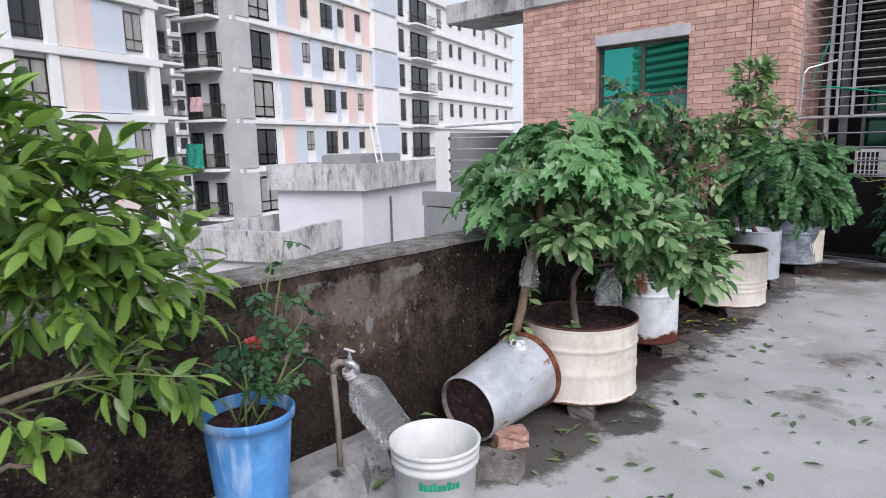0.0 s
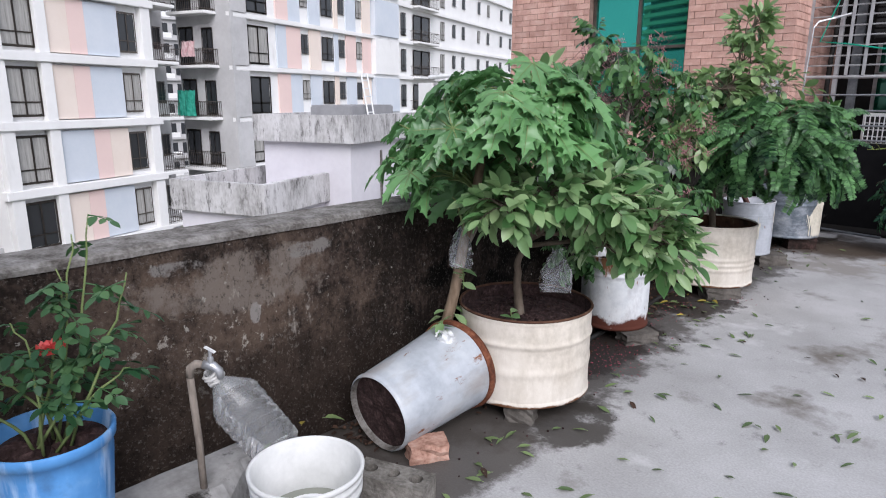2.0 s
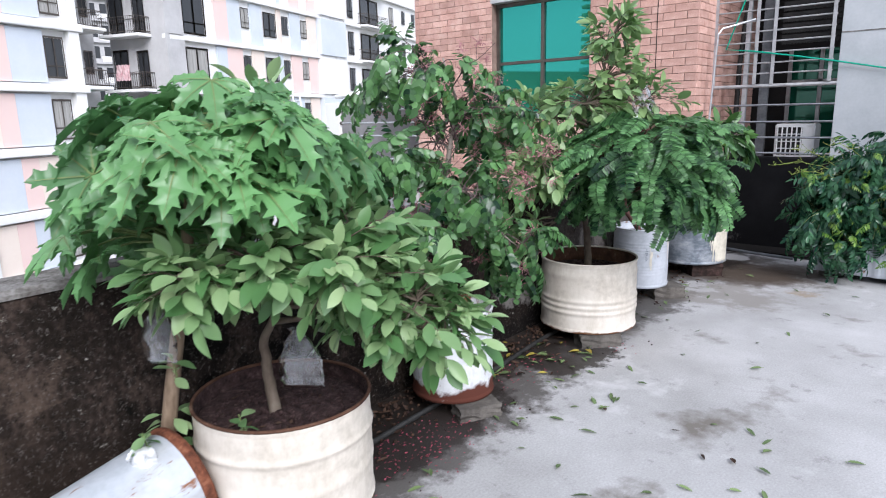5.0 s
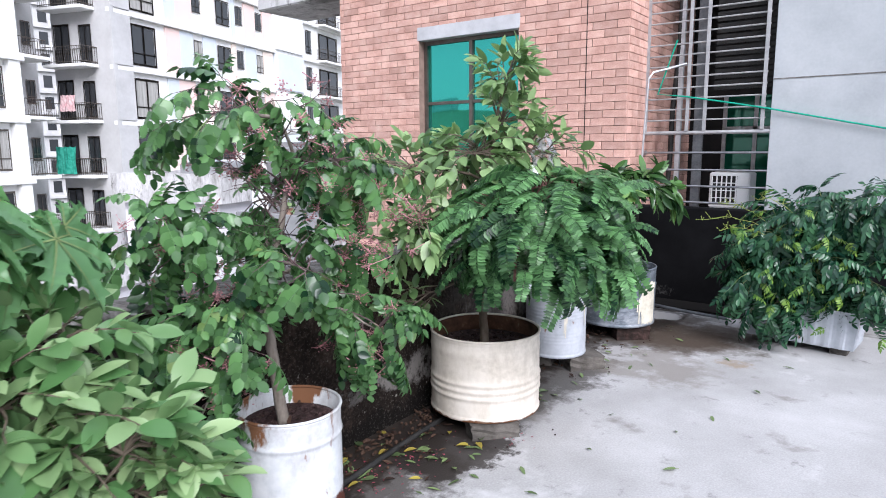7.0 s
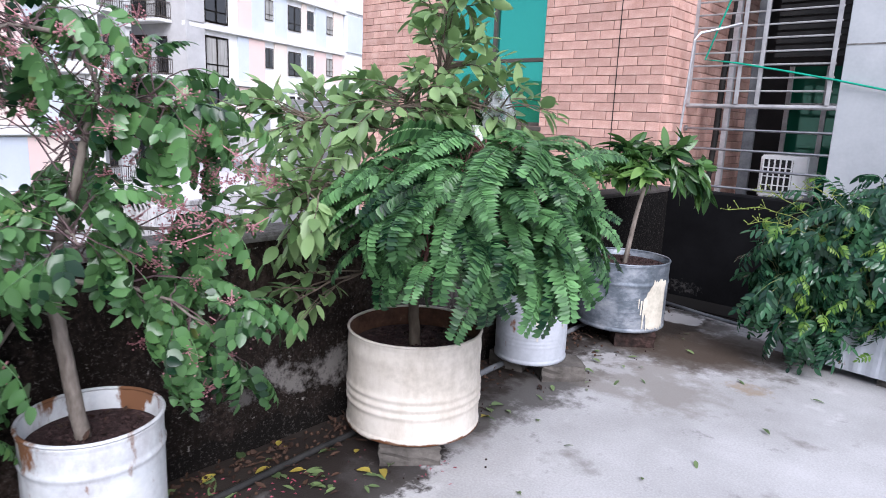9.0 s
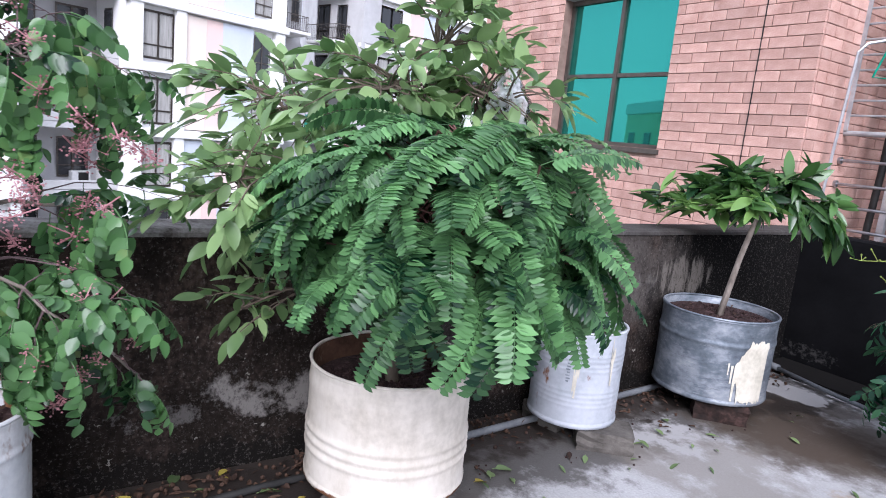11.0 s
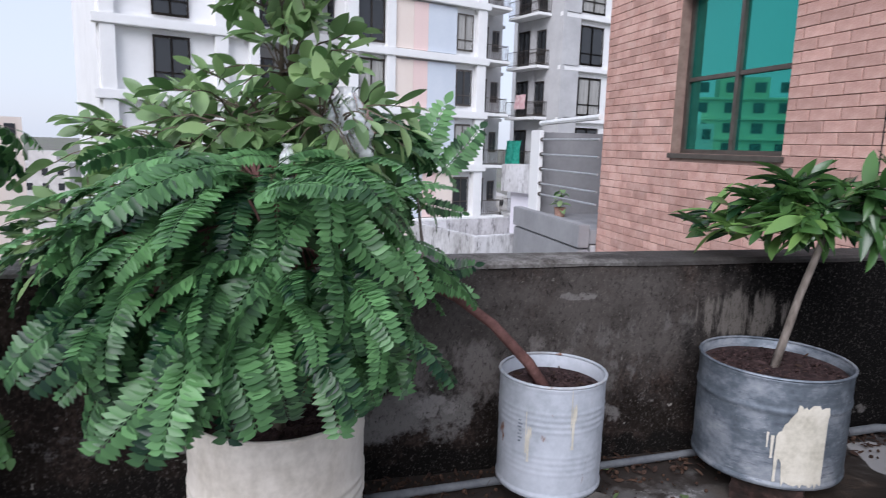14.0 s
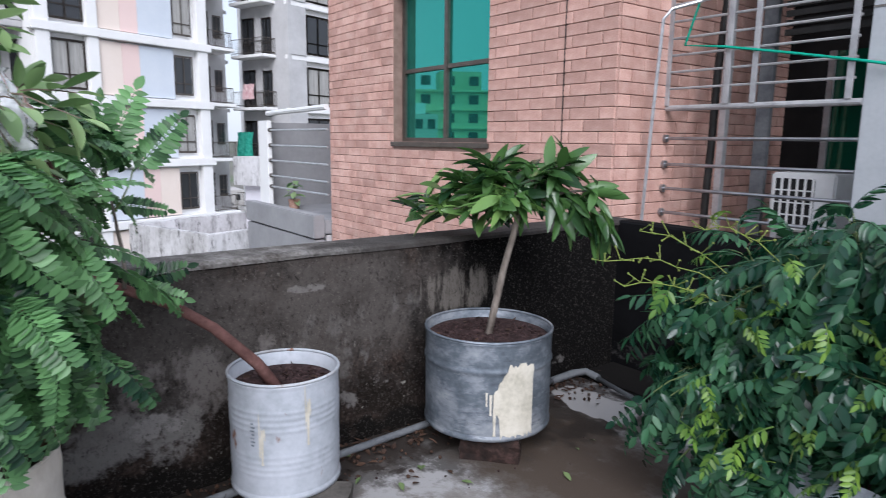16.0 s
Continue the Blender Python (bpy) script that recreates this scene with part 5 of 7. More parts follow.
def grow(name, base, label, category, trunk, trunk_r, lobes, leaves, bark, seed, per_twig=6, leaf_name="leaf", limit=260, droop=0.3, twig_droop=0.1, size=(0.8, 1.15), along=0.55, out_bias=0.5, up_bias=0.3, twig_r=0.004, limb_r=0.011, group="roof plants", stem_mat=None, shell=0.6, taper=0.6, avoid=()):
    """A potted plant: a bent trunk, limbs into each lobe of the crown, twigs and leaves."""
    rnd = random.Random(seed)
    base = Vector(base)
    plant = thing(name, base, label, category, group)
    T = [Vector(p) for p in trunk]
    fine = []
    for i in range(len(T) - 1):
        for k in range(6):
            fine.append(T[i].lerp(T[i + 1], k / 6))
    fine.append(T[-1])
    sm = [fine[0]] + [(fine[i - 1] + fine[i] * 2 + fine[i + 1]) / 4 + Vector((rnd.uniform(-1, 1), rnd.uniform(-1, 1), 0)) * trunk_r * 0.12 for i in range(1, len(fine) - 1)] + [fine[-1]]
    radii = [trunk_r * (1.15 - taper * i / len(sm)) for i in range(len(sm))]
    part("trunk", tube([p - base for p in sm], radii, 10), bark, plant, smooth=True)
    found = []
    tw = bmesh.new()
    for centre, rad, twigs in lobes:
        c, rad = Vector(centre), Vector(rad)
        start = min(sm[len(sm) // 3:], key=lambda p: (p - c).length + max(0, p.z - c.z) * 0.7)
        limb = bow(start, c, Vector((0, 0, 0.10 * (c - start).length)) + Vector((rnd.uniform(-1, 1), rnd.uniform(-1, 1), 0)) * 0.03, 8, 0.008, rnd)
        part("branch", tube([p - base for p in limb], [limb_r * (1 - 0.6 * i / 7) for i in range(8)], 7), bark, plant, smooth=True)
        for _ in range(twigs):
            d = Vector((rnd.gauss(0, 1), rnd.gauss(0, 1), rnd.gauss(0, 1))).normalized()
            k = shell + (1 - shell) * rnd.random()
            tip = c + Vector((d.x * rad.x, d.y * rad.y, d.z * rad.z)) * k
            if not clear_of_wall(tip):
                continue
            a = limb[rnd.randrange(3, 8)]
            pts = bow(a, tip, Vector((0, 0, twig_droop * (tip - a).length)), 6, 0.006, rnd)
            tube([p - base for p in pts], [twig_r * (1 - 0.13 * i) for i in range(6)], 4, tw, False)
            for j in range(per_twig):
                t = 1 - along * (j / max(1, per_twig - 1)) ** 1.0
                f = t * 5
                i = min(4, int(f))
                p = pts[i].lerp(pts[i + 1], f - i)
                dirn = (pts[i + 1] - pts[i]).normalized()
                turn = Matrix.Rotation(j * 2.4 + rnd.uniform(-0.5, 0.5), 3, dirn)
                sidev = turn @ dirn.orthogonal().normalized()
                outw = (p - c)
                outw = outw.normalized() if outw.length > 0.01 else Vector((0, 0, 1))
                dd = dirn * (0.5 if j else 1.6) + sidev * (0.9 if j else 0.2) + outw * out_bias + Vector((0, 0, -droop * rnd.uniform(0.4, 1.5)))
                upv = Vector((rnd.gauss(0, 0.25), rnd.gauss(0, 0.25), 1)) + outw * up_bias
                s = rnd.uniform(*size)
                tip_of = p + dd.normalized() * 0.1 * s
                if not clear_of_wall(p) or not clear_of_wall(tip_of):
                    continue
                if any((tip_of - Vector(q)).length < r for q, r in avoid):
                    continue
                found.append((rnd.choice(leaves), frame_of(p, dd, upv, rnd.gauss(0, 0.35), s)))
    ob = part("twig_work", tw, stem_mat or bark, plant)
    ob["kind"] = "stuff"
    hang_leaves(plant, base, found, leaf_name, limit, seed)
    return plant, found


L_guava = simple_leaves("guava_leaf", M["guava"], 0.090, 0.043, 1, count=8, tip=0.95)
L_guava_b = simple_leaves("grey_green_leaf", M["guava_b"], 0.092, 0.045, 2, tip=1.1)
L_mango = simple_leaves("mango_leaf", M["mango"], 0.185, 0.053, 3, count=8, n=8, tip=1.1)
L_mango_new = simple_leaves("young_mango_leaf", M["mangonew"], 0.18, 0.05, 33, count=4, n=8, tip=1.1)
L_bush = simple_leaves("lime_leaf", M["bush"], 0.082, 0.028, 4, count=6, tip=1.15)
L_star = pinnate_leaves("starfruit_leaf", M["star"], 0.15, 4, 0.050, 0.034, 5, 6, droop=1.0, hang=1.0, spread=64)
L_bil = pinnate_leaves("bilimbi_frond", M["bilimbi"], 0.40, 20, 0.058, 0.029, 6, 12, droop=1.55, hang=0.10, spread=80, start=0.12, terminal=False, tip=1.6, point=1.0, uneven=0.07)
L_sprout = pinnate_leaves("young_frond", M["bilimbi"], 0.22, 12, 0.044, 0.022, 16, 4, droop=0.45, hang=0.05, spread=70, start=0.12, tip=1.5, uneven=0.1)
L_box = pinnate_leaves("dark_leaf", M["boxleaf"], 0.16, 5, 0.05, 0.020, 7, droop=0.9, hang=0.9, spread=55)
L_rose = pinnate_leaves("rose_leaf", M["rose"], 0.075, 2, 0.034, 0.021, 8, droop=0.5, hang=0.3, spread=70)
L_pap = papaya_leaves(M["papaya"], M["stem"], 9)

# guava in the cream drum by the fallen one
grow("guava_shrub", (-1.10, 2.80, 0.385), "low spreading guava shrub with pale green leaves in a cream drum", "shrub",
     [(-1.10, 2.77, 0.36), (-1.115, 2.76, 0.52), (-1.11, 2.75, 0.64), (-1.06, 2.77, 0.74)], 0.019,
     [((-0.94, 2.43, 0.93), (0.17, 0.16, 0.10), 28), ((-0.86, 2.59, 0.96), (0.20, 0.19, 0.13), 36), ((-0.74, 2.78, 0.93), (0.21, 0.20, 0.15), 34), ((-0.60, 2.93, 0.82), (0.18, 0.18, 0.15), 30), ((-0.55, 3.00, 0.70), (0.15, 0.15, 0.11), 16), ((-0.70, 2.86, 0.74), (0.19, 0.19, 0.11), 14), ((-0.80, 2.93, 1.02), (0.17, 0.15, 0.10), 16)],
     L_guava, M["bark"], 11, per_twig=8, droop=0.02, twig_droop=0.10, up_bias=0.5, out_bias=0.6, stem_mat=M["bark"], size=(0.7, 1.1))

# papaya
base = Vector((-1.33, 2.53, 0.0))
pap = thing("papaya_plant", base, "bushy papaya plant with big lobed leaves against the parapet", "papaya plant", "roof plants")
rnd = random.Random(5)
stemline = [Vector(p) for p in ((-1.37, 2.50, 0.0), (-1.31, 2.49, 0.30), (-1.25, 2.50, 0.52), (-1.23, 2.54, 0.75), (-1.20, 2.57, 0.95), (-1.17, 2.58, 1.12))]
part("trunk", tube([p - base for p in stemline], [0.030, 0.026, 0.023, 0.021, 0.019, 0.016], 10), M["tanbark"], pap, smooth=True)
side = [Vector(p) for p in ((-1.235, 2.53, 0.70), (-1.20, 2.64, 0.90), (-1.08, 2.80, 1.10), (-1.02, 2.86, 1.25))]
part("trunk", tube([p - base for p in side], [0.02, 0.018, 0.016, 0.012], 8), M["palebark"], pap, smooth=True)
sh = random.Random(6)
for k in range(16):
    a, at = k * 2.4, stemline[1].lerp(stemline[2], sh.uniform(0.0, 0.75))
    lf = new("shoot_leaf", sh.choice(L_guava))
    lf.parent = pap
    lf.matrix_basis = Matrix.Translation(-base) @ frame_of(at + Vector((math.cos(a), math.sin(a), 0)) * 0.03, Vector((math.cos(a), math.sin(a), sh.uniform(-0.6, 0.3))), Vector((0, 0, 1)), sh.gauss(0, 0.4), sh.uniform(0.55, 0.95))
crown = Vector((-1.07, 2.60, 1.00))
for k in range(240):
    low_end = rnd.uniform(-0.32, 1.0)
    az = k * 2.39996 + rnd.uniform(-0.3, 0.3)
    flat = math.sqrt(max(0.0, 1 - low_end * low_end))
    out_dir = Vector((flat * math.cos(az), flat * math.sin(az), low_end))
    depth = rnd.uniform(0.80, 1.12) if k % 4 else rnd.uniform(0.5, 0.75)
    hub = crown + Vector((0.41 * out_dir.x, 0.37 * out_dir.y, 0.43 * out_dir.z)) * depth
    if hub.x < WALL_X + 0.14 and hub.z < TOP + 0.10:
        continue
    if hub.x > -1.22 and hub.z < 1.15 or hub.y < 2.3 and hub.z < 0.92 or hub.z < 0.82:
        continue
    src = side if hub.y > 2.66 else stemline
    root = min(src[2:], key=lambda q: (q - hub).length + abs(q.z - hub.z + 0.15))
    pts = bow(root, hub, (0, 0, 0.04), 6)
    part("leaf_stalk", tube([q - base for q in pts], [0.0055, 0.005, 0.0045, 0.004, 0.0035, 0.003], 5), M["stem"], pap, smooth=True)
    fall = Vector((math.cos(az), math.sin(az), -rnd.uniform(0.5, 1.7) * (1.1 - 0.7 * low_end)))
    face = out_dir * 0.9 + Vector((rnd.gauss(0, 0.4), rnd.gauss(0, 0.4), 0.75))
    lf = new("leaf", rnd.choice(L_pap))
    lf.parent = pap
    lf.matrix_basis = Matrix.Translation(-base) @ frame_of(hub, fall, face, rnd.gauss(0, 0.22), rnd.uniform(0.62, 1.08))
for k in range(25):
    over = k >= 9
    hub = Vector((-1.55, 2.62, 1.14) if over else (-0.90, 2.90, 1.18)) + Vector((rnd.uniform(-1, 1) * 0.09, rnd.uniform(-1, 1) * (0.16 if over else 0.09), rnd.uniform(-1, 1) * 0.10))
    part("leaf_stalk", tube([q - base for q in bow(stemline[4] if over else side[2], hub, (0, 0, 0.04), 6)], 0.004, 5), M["stem"], pap, smooth=True)
    lf = new("leaf", rnd.choice(L_pap))
    lf.parent = pap
    lf.matrix_basis = Matrix.Translation(-base) @ frame_of(hub, Vector((-rnd.uniform(0.2, 1), rnd.uniform(-0.8, 0.4), -rnd.uniform(0.2, 0.7))) if over else Vector((rnd.uniform(-0.2, 0.8), rnd.uniform(0.2, 1), -rnd.uniform(0.4, 1.2))), Vector((-0.2, -0.6, 0.9) if over else (0.7, 0.3, 0.8)), rnd.gauss(0, 0.25), rnd.uniform(0.65, 0.95))
for k in range(22):
    az = k * 2.4
    p = Vector((-1.02, 2.74, 1.28)) + Vector((math.cos(az) * 0.05, math.sin(az) * 0.05, 0.008 * k))
    lf = new("leaf", rnd.choice(L_guava))
    lf.parent = pap
    lf.matrix_basis = Matrix.Translation(-base) @ frame_of(p, Vector((math.cos(az), math.sin(az), 1.5)), Vector((0, 0, 1)), rnd.gauss(0, 0.4), 0.95)

# starfruit
star, _ = grow("starfruit_tree", (-1.23, 3.83, 0.40), "open starfruit tree with pink blossom in a rusty white drum", "fruit tree",
     [(-1.22, 3.82, 0.38), (-1.225, 3.79, 0.67), (-1.23, 3.77, 0.84), (-1.225, 3.79, 0.96), (-1.22, 3.85, 1.14), (-1.22, 3.88, 1.27), (-1.22, 3.92, 1.38), (-1.23, 3.84, 1.58)], 0.0195,
     [((-1.24, 3.68, 1.50), (0.36, 0.32, 0.22), 17), ((-1.30, 3.46, 1.10), (0.28, 0.22, 0.28), 18), ((-1.10, 4.04, 1.34), (0.24, 0.24, 0.22), 13), ((-1.02, 4.12, 0.72), (0.19, 0.19, 0.19), 15), ((-1.16, 3.46, 0.78), (0.22, 0.20, 0.22), 18), ((-1.02, 3.78, 1.00), (0.24, 0.26, 0.20), 12), ((-1.5, 3.95, 1.2), (0.26, 0.26, 0.22), 5), ((-1.28, 3.50, 0.48), (0.14, 0.14, 0.12), 4), ((-1.25, 4.26, 1.30), (0.22, 0.16, 0.22), 7), ((-1.2, 4.26, 0.95), (0.2, 0.14, 0.14), 5), ((-1.15, 4.30, 0.50), (0.14, 0.10, 0.12), 3)],
     L_star, M["palebark"], 23, per_twig=5, leaf_name="leaf", droop=0.8, twig_droop=0.12, size=(0.55, 0.95), twig_r=0.0028, limb_r=0.008, taper=0.95, stem_mat=M["purpletwig"])
rnd = random.Random(29)
bare = bmesh.new()
for k in range(38):
    a = Vector((-1.225 + rnd.gauss(0, 0.03), 3.84 + rnd.gauss(0, 0.04), rnd.uniform(0.9, 1.45)))
    az = rnd.uniform(0, 6.28)
    b = a + Vector((math.cos(az) * rnd.uniform(0.12, 0.34), math.sin(az) * rnd.uniform(0.12, 0.34), rnd.uniform(0.0, 0.28)))
    pts = bow(a, b, (0, 0, 0.04), 6, 0.012, rnd)
    tube([p - Vector((-1.23, 3.83, 0.40)) for p in pts], [0.0028 - 0.0004 * i for i in range(6)], 4, bare, False)
    for q in (2, 3, 4):
        tube([pts[q] - Vector((-1.23, 3.83, 0.40)), pts[q] + Vector((rnd.uniform(-1, 1), rnd.uniform(-1, 1), rnd.uniform(-0.3, 1))) * 0.07 - Vector((-1.23, 3.83, 0.40))], 0.0014, 3, bare, False)
part("twig_work", bare, M["purpletwig"], star, "thin reddish bare twigs")["kind"] = "stuff"

# guava tree in the middle cream drum
grow("guava_tree", (-1.15, 5.10, 0.40), "tall guava tree with grey-green leaves in a cream drum", "fruit tree",
     [(-1.15, 5.10, 0.38), (-1.16, 5.08, 0.65), (-1.20, 5.05, 0.90), (-1.15, 5.08, 1.25), (-1.10, 5.12, 1.50)], 0.022,
     [((-1.08, 5.15, 1.54), (0.24, 0.26, 0.24), 24), ((-1.44, 4.70, 1.28), (0.32, 0.36, 0.24), 28), ((-1.30, 4.52, 0.98), (0.24, 0.28, 0.24), 24), ((-0.92, 5.28, 1.38), (0.26, 0.28, 0.16), 28), ((-1.14, 4.96, 1.38), (0.34, 0.34, 0.20), 30), ((-1.28, 4.60, 0.66), (0.13, 0.14, 0.12), 8), ((-1.5, 5.25, 1.3), (0.25, 0.3, 0.2), 14), ((-1.03, 5.12, 1.78), (0.18, 0.20, 0.15), 17), ((-1.15, 4.54, 1.08), (0.20, 0.15, 0.20), 16)],
     L_guava_b, M["bark"], 31, avoid=(((-0.93, 5.295, 1.385), 0.13), ((-0.80, 5.32, 1.40), 0.12)), taper=1.0, limb_r=0.008, per_twig=7, size=(0.6, 1.05), droop=0.15, twig_droop=0.1, up_bias=0.5, out_bias=0.6)

# bilimbi leaning out of the small drum
bb = Vector((-1.236, 6.08, 0.455))
bil = thing("bilimbi_tree", bb, "leaning bilimbi tree with drooping feathery fronds", "fruit tree", "roof plants")
rnd = random.Random(44)
bt = [Vector(p) for p in ((-1.215, 6.07, 0.43), (-1.245, 6.0, 0.54), (-1.29, 5.87, 0.68), (-1.34, 5.74, 0.775), (-1.38, 5.62, 0.83), (-1.36, 5.48, 0.90), (-1.28, 5.36, 0.98), (-1.20, 5.25, 1.06))]
part("trunk", tube([p - bb for p in bt], [0.023, 0.021, 0.019, 0.018, 0.017, 0.015, 0.013, 0.011], 10), M["redbark"], bil, smooth=True)
found = []
bt += [Vector((-1.02, 5.14, 1.13)), Vector((-0.88, 5.06, 1.18))]
dome = Vector((-0.79, 5.04, 0.86))
knots = []
for az, r, z in ((0.2, 0.26, 1.10), (1.0, 0.24, 1.12), (1.8, 0.26, 1.10), (2.7, 0.26, 1.10), (3.6, 0.30, 1.12), (4.4, 0.30, 1.06), (5.2, 0.28, 1.08), (5.9, 0.26, 0.92), (0.6, 0.30, 0.84), (4.8, 0.32, 0.84), (1.3, 0.26, 0.88), (0.0, 0.05, 1.17)):
    c = Vector((dome.x + math.cos(az) * r, dome.y + math.sin(az) * r, z))
    limb = bow(min(bt[5:], key=lambda p: (p - c).length), c, (0, 0, 0.05), 7, 0.01, rnd)
    part("branch", tube([p - bb for p in limb], [0.012, 0.011, 0.010, 0.009, 0.008, 0.007, 0.006], 7), M["redbark"], bil, smooth=True)
    knots += limb[3:]
tw = bmesh.new()
for k in range(400):
    az = k * 2.39996 + rnd.uniform(-0.2, 0.2)
    level = (k + 0.5) / 400
    if level < 0.24:
        r, z, lift = rnd.uniform(0.02, 0.22), rnd.uniform(1.18, 1.29), rnd.uniform(0.1, 0.7)
    elif level < 0.64:
        r, z, lift = rnd.uniform(0.20, 0.34), rnd.uniform(1.02, 1.22), rnd.uniform(-0.3, 0.35)
    else:
        r, z, lift = rnd.uniform(0.20, 0.36), rnd.uniform(0.86, 1.04), rnd.uniform(-0.7, 0.1)
    p = dome + Vector((math.cos(az) * r, math.sin(az) * r * 1.08, z - dome.z))
    swing = az + rnd.gauss(0, 0.6)
    d = Vector((math.cos(swing), math.sin(swing) - 0.30, lift + rnd.gauss(0, 0.25)))
    s_ = rnd.uniform(0.45, 0.85)
    tip = p + d.normalized() * 0.22 * s_
    reach_low = p.z + 0.08 * lift - 0.33 * s_
    if p.y < 5.0 and d.y < 0 and reach_low < 0.63:
        continue
    if reach_low < (0.60 if tip.x > -0.6 else 0.50) or tip.x < -1.36 or (p.y > 5.22 and p.z > 1.06 and k % 3):
        continue
    a = min(knots, key=lambda q: (q - p).length)
    tube([q - bb for q in bow(a, p, (0, 0, 0.01), 4)], 0.003, 4, tw, False)
    found.append((rnd.choice(L_bil), frame_of(p, d, Vector((0, 0, 1)), rnd.gauss(0, 0.38), s_)))
top = bow(bt[5], (-1.22, 5.38, 1.38), (0.02, 0.02, 0), 6, 0.01, rnd)
part("branch", tube([p - bb for p in top], [0.011, 0.010, 0.009, 0.008, 0.007, 0.005], 7), M["redbark"], bil, smooth=True)
for k in range(18):
    az = 0.9 + 4.4 * k / 18
    p = top[rnd.choice((3, 4, 5))] + Vector((rnd.uniform(-1, 1), rnd.uniform(-1, 1), rnd.uniform(-1, 1))) * 0.02
    d = Vector((math.cos(az), math.sin(az), rnd.uniform(0.1, 0.9)))
    found.append((rnd.choice(L_bil), frame_of(p, d, Vector((0, 0, 1)), rnd.gauss(0, 0.3), rnd.uniform(0.6, 0.85))))
ob = part("twig_work", tw, M["redbark"], bil)
ob["kind"] = "stuff"
shoot = bow((-1.36, 5.61, 0.84), (-1.36, 5.57, 1.22), (0, 0.015, 0), 7, 0.004, rnd)
part("shoot", tube([p - bb for p in shoot], [0.0075, 0.007, 0.0065, 0.006, 0.005, 0.004, 0.003], 6), M["palebark"], bil, smooth=True)
fork = bow(shoot[4], (-1.355, 5.66, 1.23), (0, 0.01, 0), 5)
part("shoot", tube([p - bb for p in fork], [0.004, 0.0035, 0.003, 0.003, 0.0025], 6), M["stem"], bil, smooth=True)
for p, d, sz in (((-1.36, 5.565, 1.21), (0.02, 0.11, 0.29), 1.35), ((-1.36, 5.57, 1.20), (0.10, 0.02, 0.30), 1.05), ((-1.355, 5.66, 1.22), (0.0, 0.17, 0.18), 1.15), ((-1.36, 5.60, 1.12), (0.1, 0.22, -0.03), 0.7), ((-1.36, 5.56, 1.20), (0.05, -0.15, 0.22), 1.15), ((-1.36, 5.57, 1.16), (0.15, -0.22, 0.10), 1.1), ((-1.36, 5.61, 0.86), (0.15, 0.28, 0.06), 0.9), ((-1.35, 5.63, 0.85), (0.22, 0.2, -0.05), 0.8), ((-1.36, 5.58, 1.05), (0.2, -0.2, 0.1), 1.0)):
    found.append((L_sprout[len(found) % 4], frame_of(Vector(p), Vector(d), Vector((1, -0.35, 0.35)), 0, sz)))
hang_leaves(bil, bb, found, "frond", 290, 5)

# mango
mb = Vector((-1.184, 7.035, 0.48))
mango = thing("mango_sapling", mb, "mango sapling with drooping glossy leaves in a zinc drum", "fruit tree", "roof plants")
rnd = random.Random(77)
mt = [Vector(p) for p in ((-1.184, 7.03, 0.46), (-1.18, 7.07, 0.62), (-1.175, 7.11, 0.78), (-1.165, 7.15, 0.92), (-1.155, 7.18, 1.05))]
part("trunk", tube([p - mb for p in mt], [0.0175, 0.016, 0.0145, 0.0135, 0.012], 10), M["palebark"], mango, smooth=True)
found = []
# limb ends, with how many leaves each bears, how far they hang and whether they are young
for tip, count, lift, young in (((-1.30, 7.12, 1.25), 34, -0.5, 0), ((-1.06, 7.30, 1.26), 34, -0.5, 0), ((-1.20, 7.30, 1.24), 30, -0.4, 0), ((-1.44, 7.08, 1.17), 30, -0.4, 0), ((-1.68, 7.05, 1.08), 22, -0.1, 0.3), ((-1.58, 6.98, 1.02), 16, -0.2, 0.2),
                                ((-0.92, 7.36, 1.16), 24, -0.6, 0), ((-0.86, 7.40, 1.06), 26, -1.7, 0.15), ((-1.12, 7.04, 1.12), 14, -0.2, 1), ((-1.40, 6.94, 1.05), 15, -0.1, 0.9), ((-1.02, 7.34, 1.27), 8, 0.4, 0.1), ((-1.14, 7.12, 1.14), 22, -0.8, 0), ((-1.36, 7.20, 1.12), 22, -0.7, 0)):
    tip = Vector(tip) - Vector((0, 0, 0.035))
    limb = bow(mt[-1] - Vector((0, 0, 0.03)), tip, (0, 0, 0.03), 6)
    part("branch", tube([p - mb for p in limb], [0.008, 0.007, 0.0065, 0.006, 0.005, 0.004], 6), M["palebark"], mango, smooth=True)
    away = (tip - mt[-1]).normalized()
    for j in range(int(count * 1.7)):
        az = j * 2.4 + rnd.uniform(-0.4, 0.4)
        p = limb[rnd.choice((2, 3, 4, 5, 5))] + Vector((rnd.uniform(-1, 1), rnd.uniform(-1, 1), rnd.uniform(-1, 1))) * 0.03
        d = Vector((math.cos(az) * 0.8, math.sin(az) * 0.8, lift + (0.3 if tip.x < -1.25 else 0) + rnd.gauss(0, 0.4))) + away * 0.45
        if (p + d.normalized() * 0.17).z < 0.93 and tip.x < -1.0:
            continue
        if clear_of_wall(p + d.normalized() * 0.17):
            kind = L_mango_new if rnd.random() < young else L_mango
            found.append((rnd.choice(kind), frame_of(p, d, Vector((rnd.gauss(0, 0.3), rnd.gauss(0, 0.3), 1)), rnd.gauss(0, 0.5), rnd.uniform(0.5, 1.05))))
young = [f for f in found if f[0] in L_mango_new]
hang_leaves(mango, mb, young, "young_leaf", 120, 4)
found = [f for f in found if f[0] not in L_mango_new]
hang_leaves(mango, mb, found, "leaf", 160, 3)

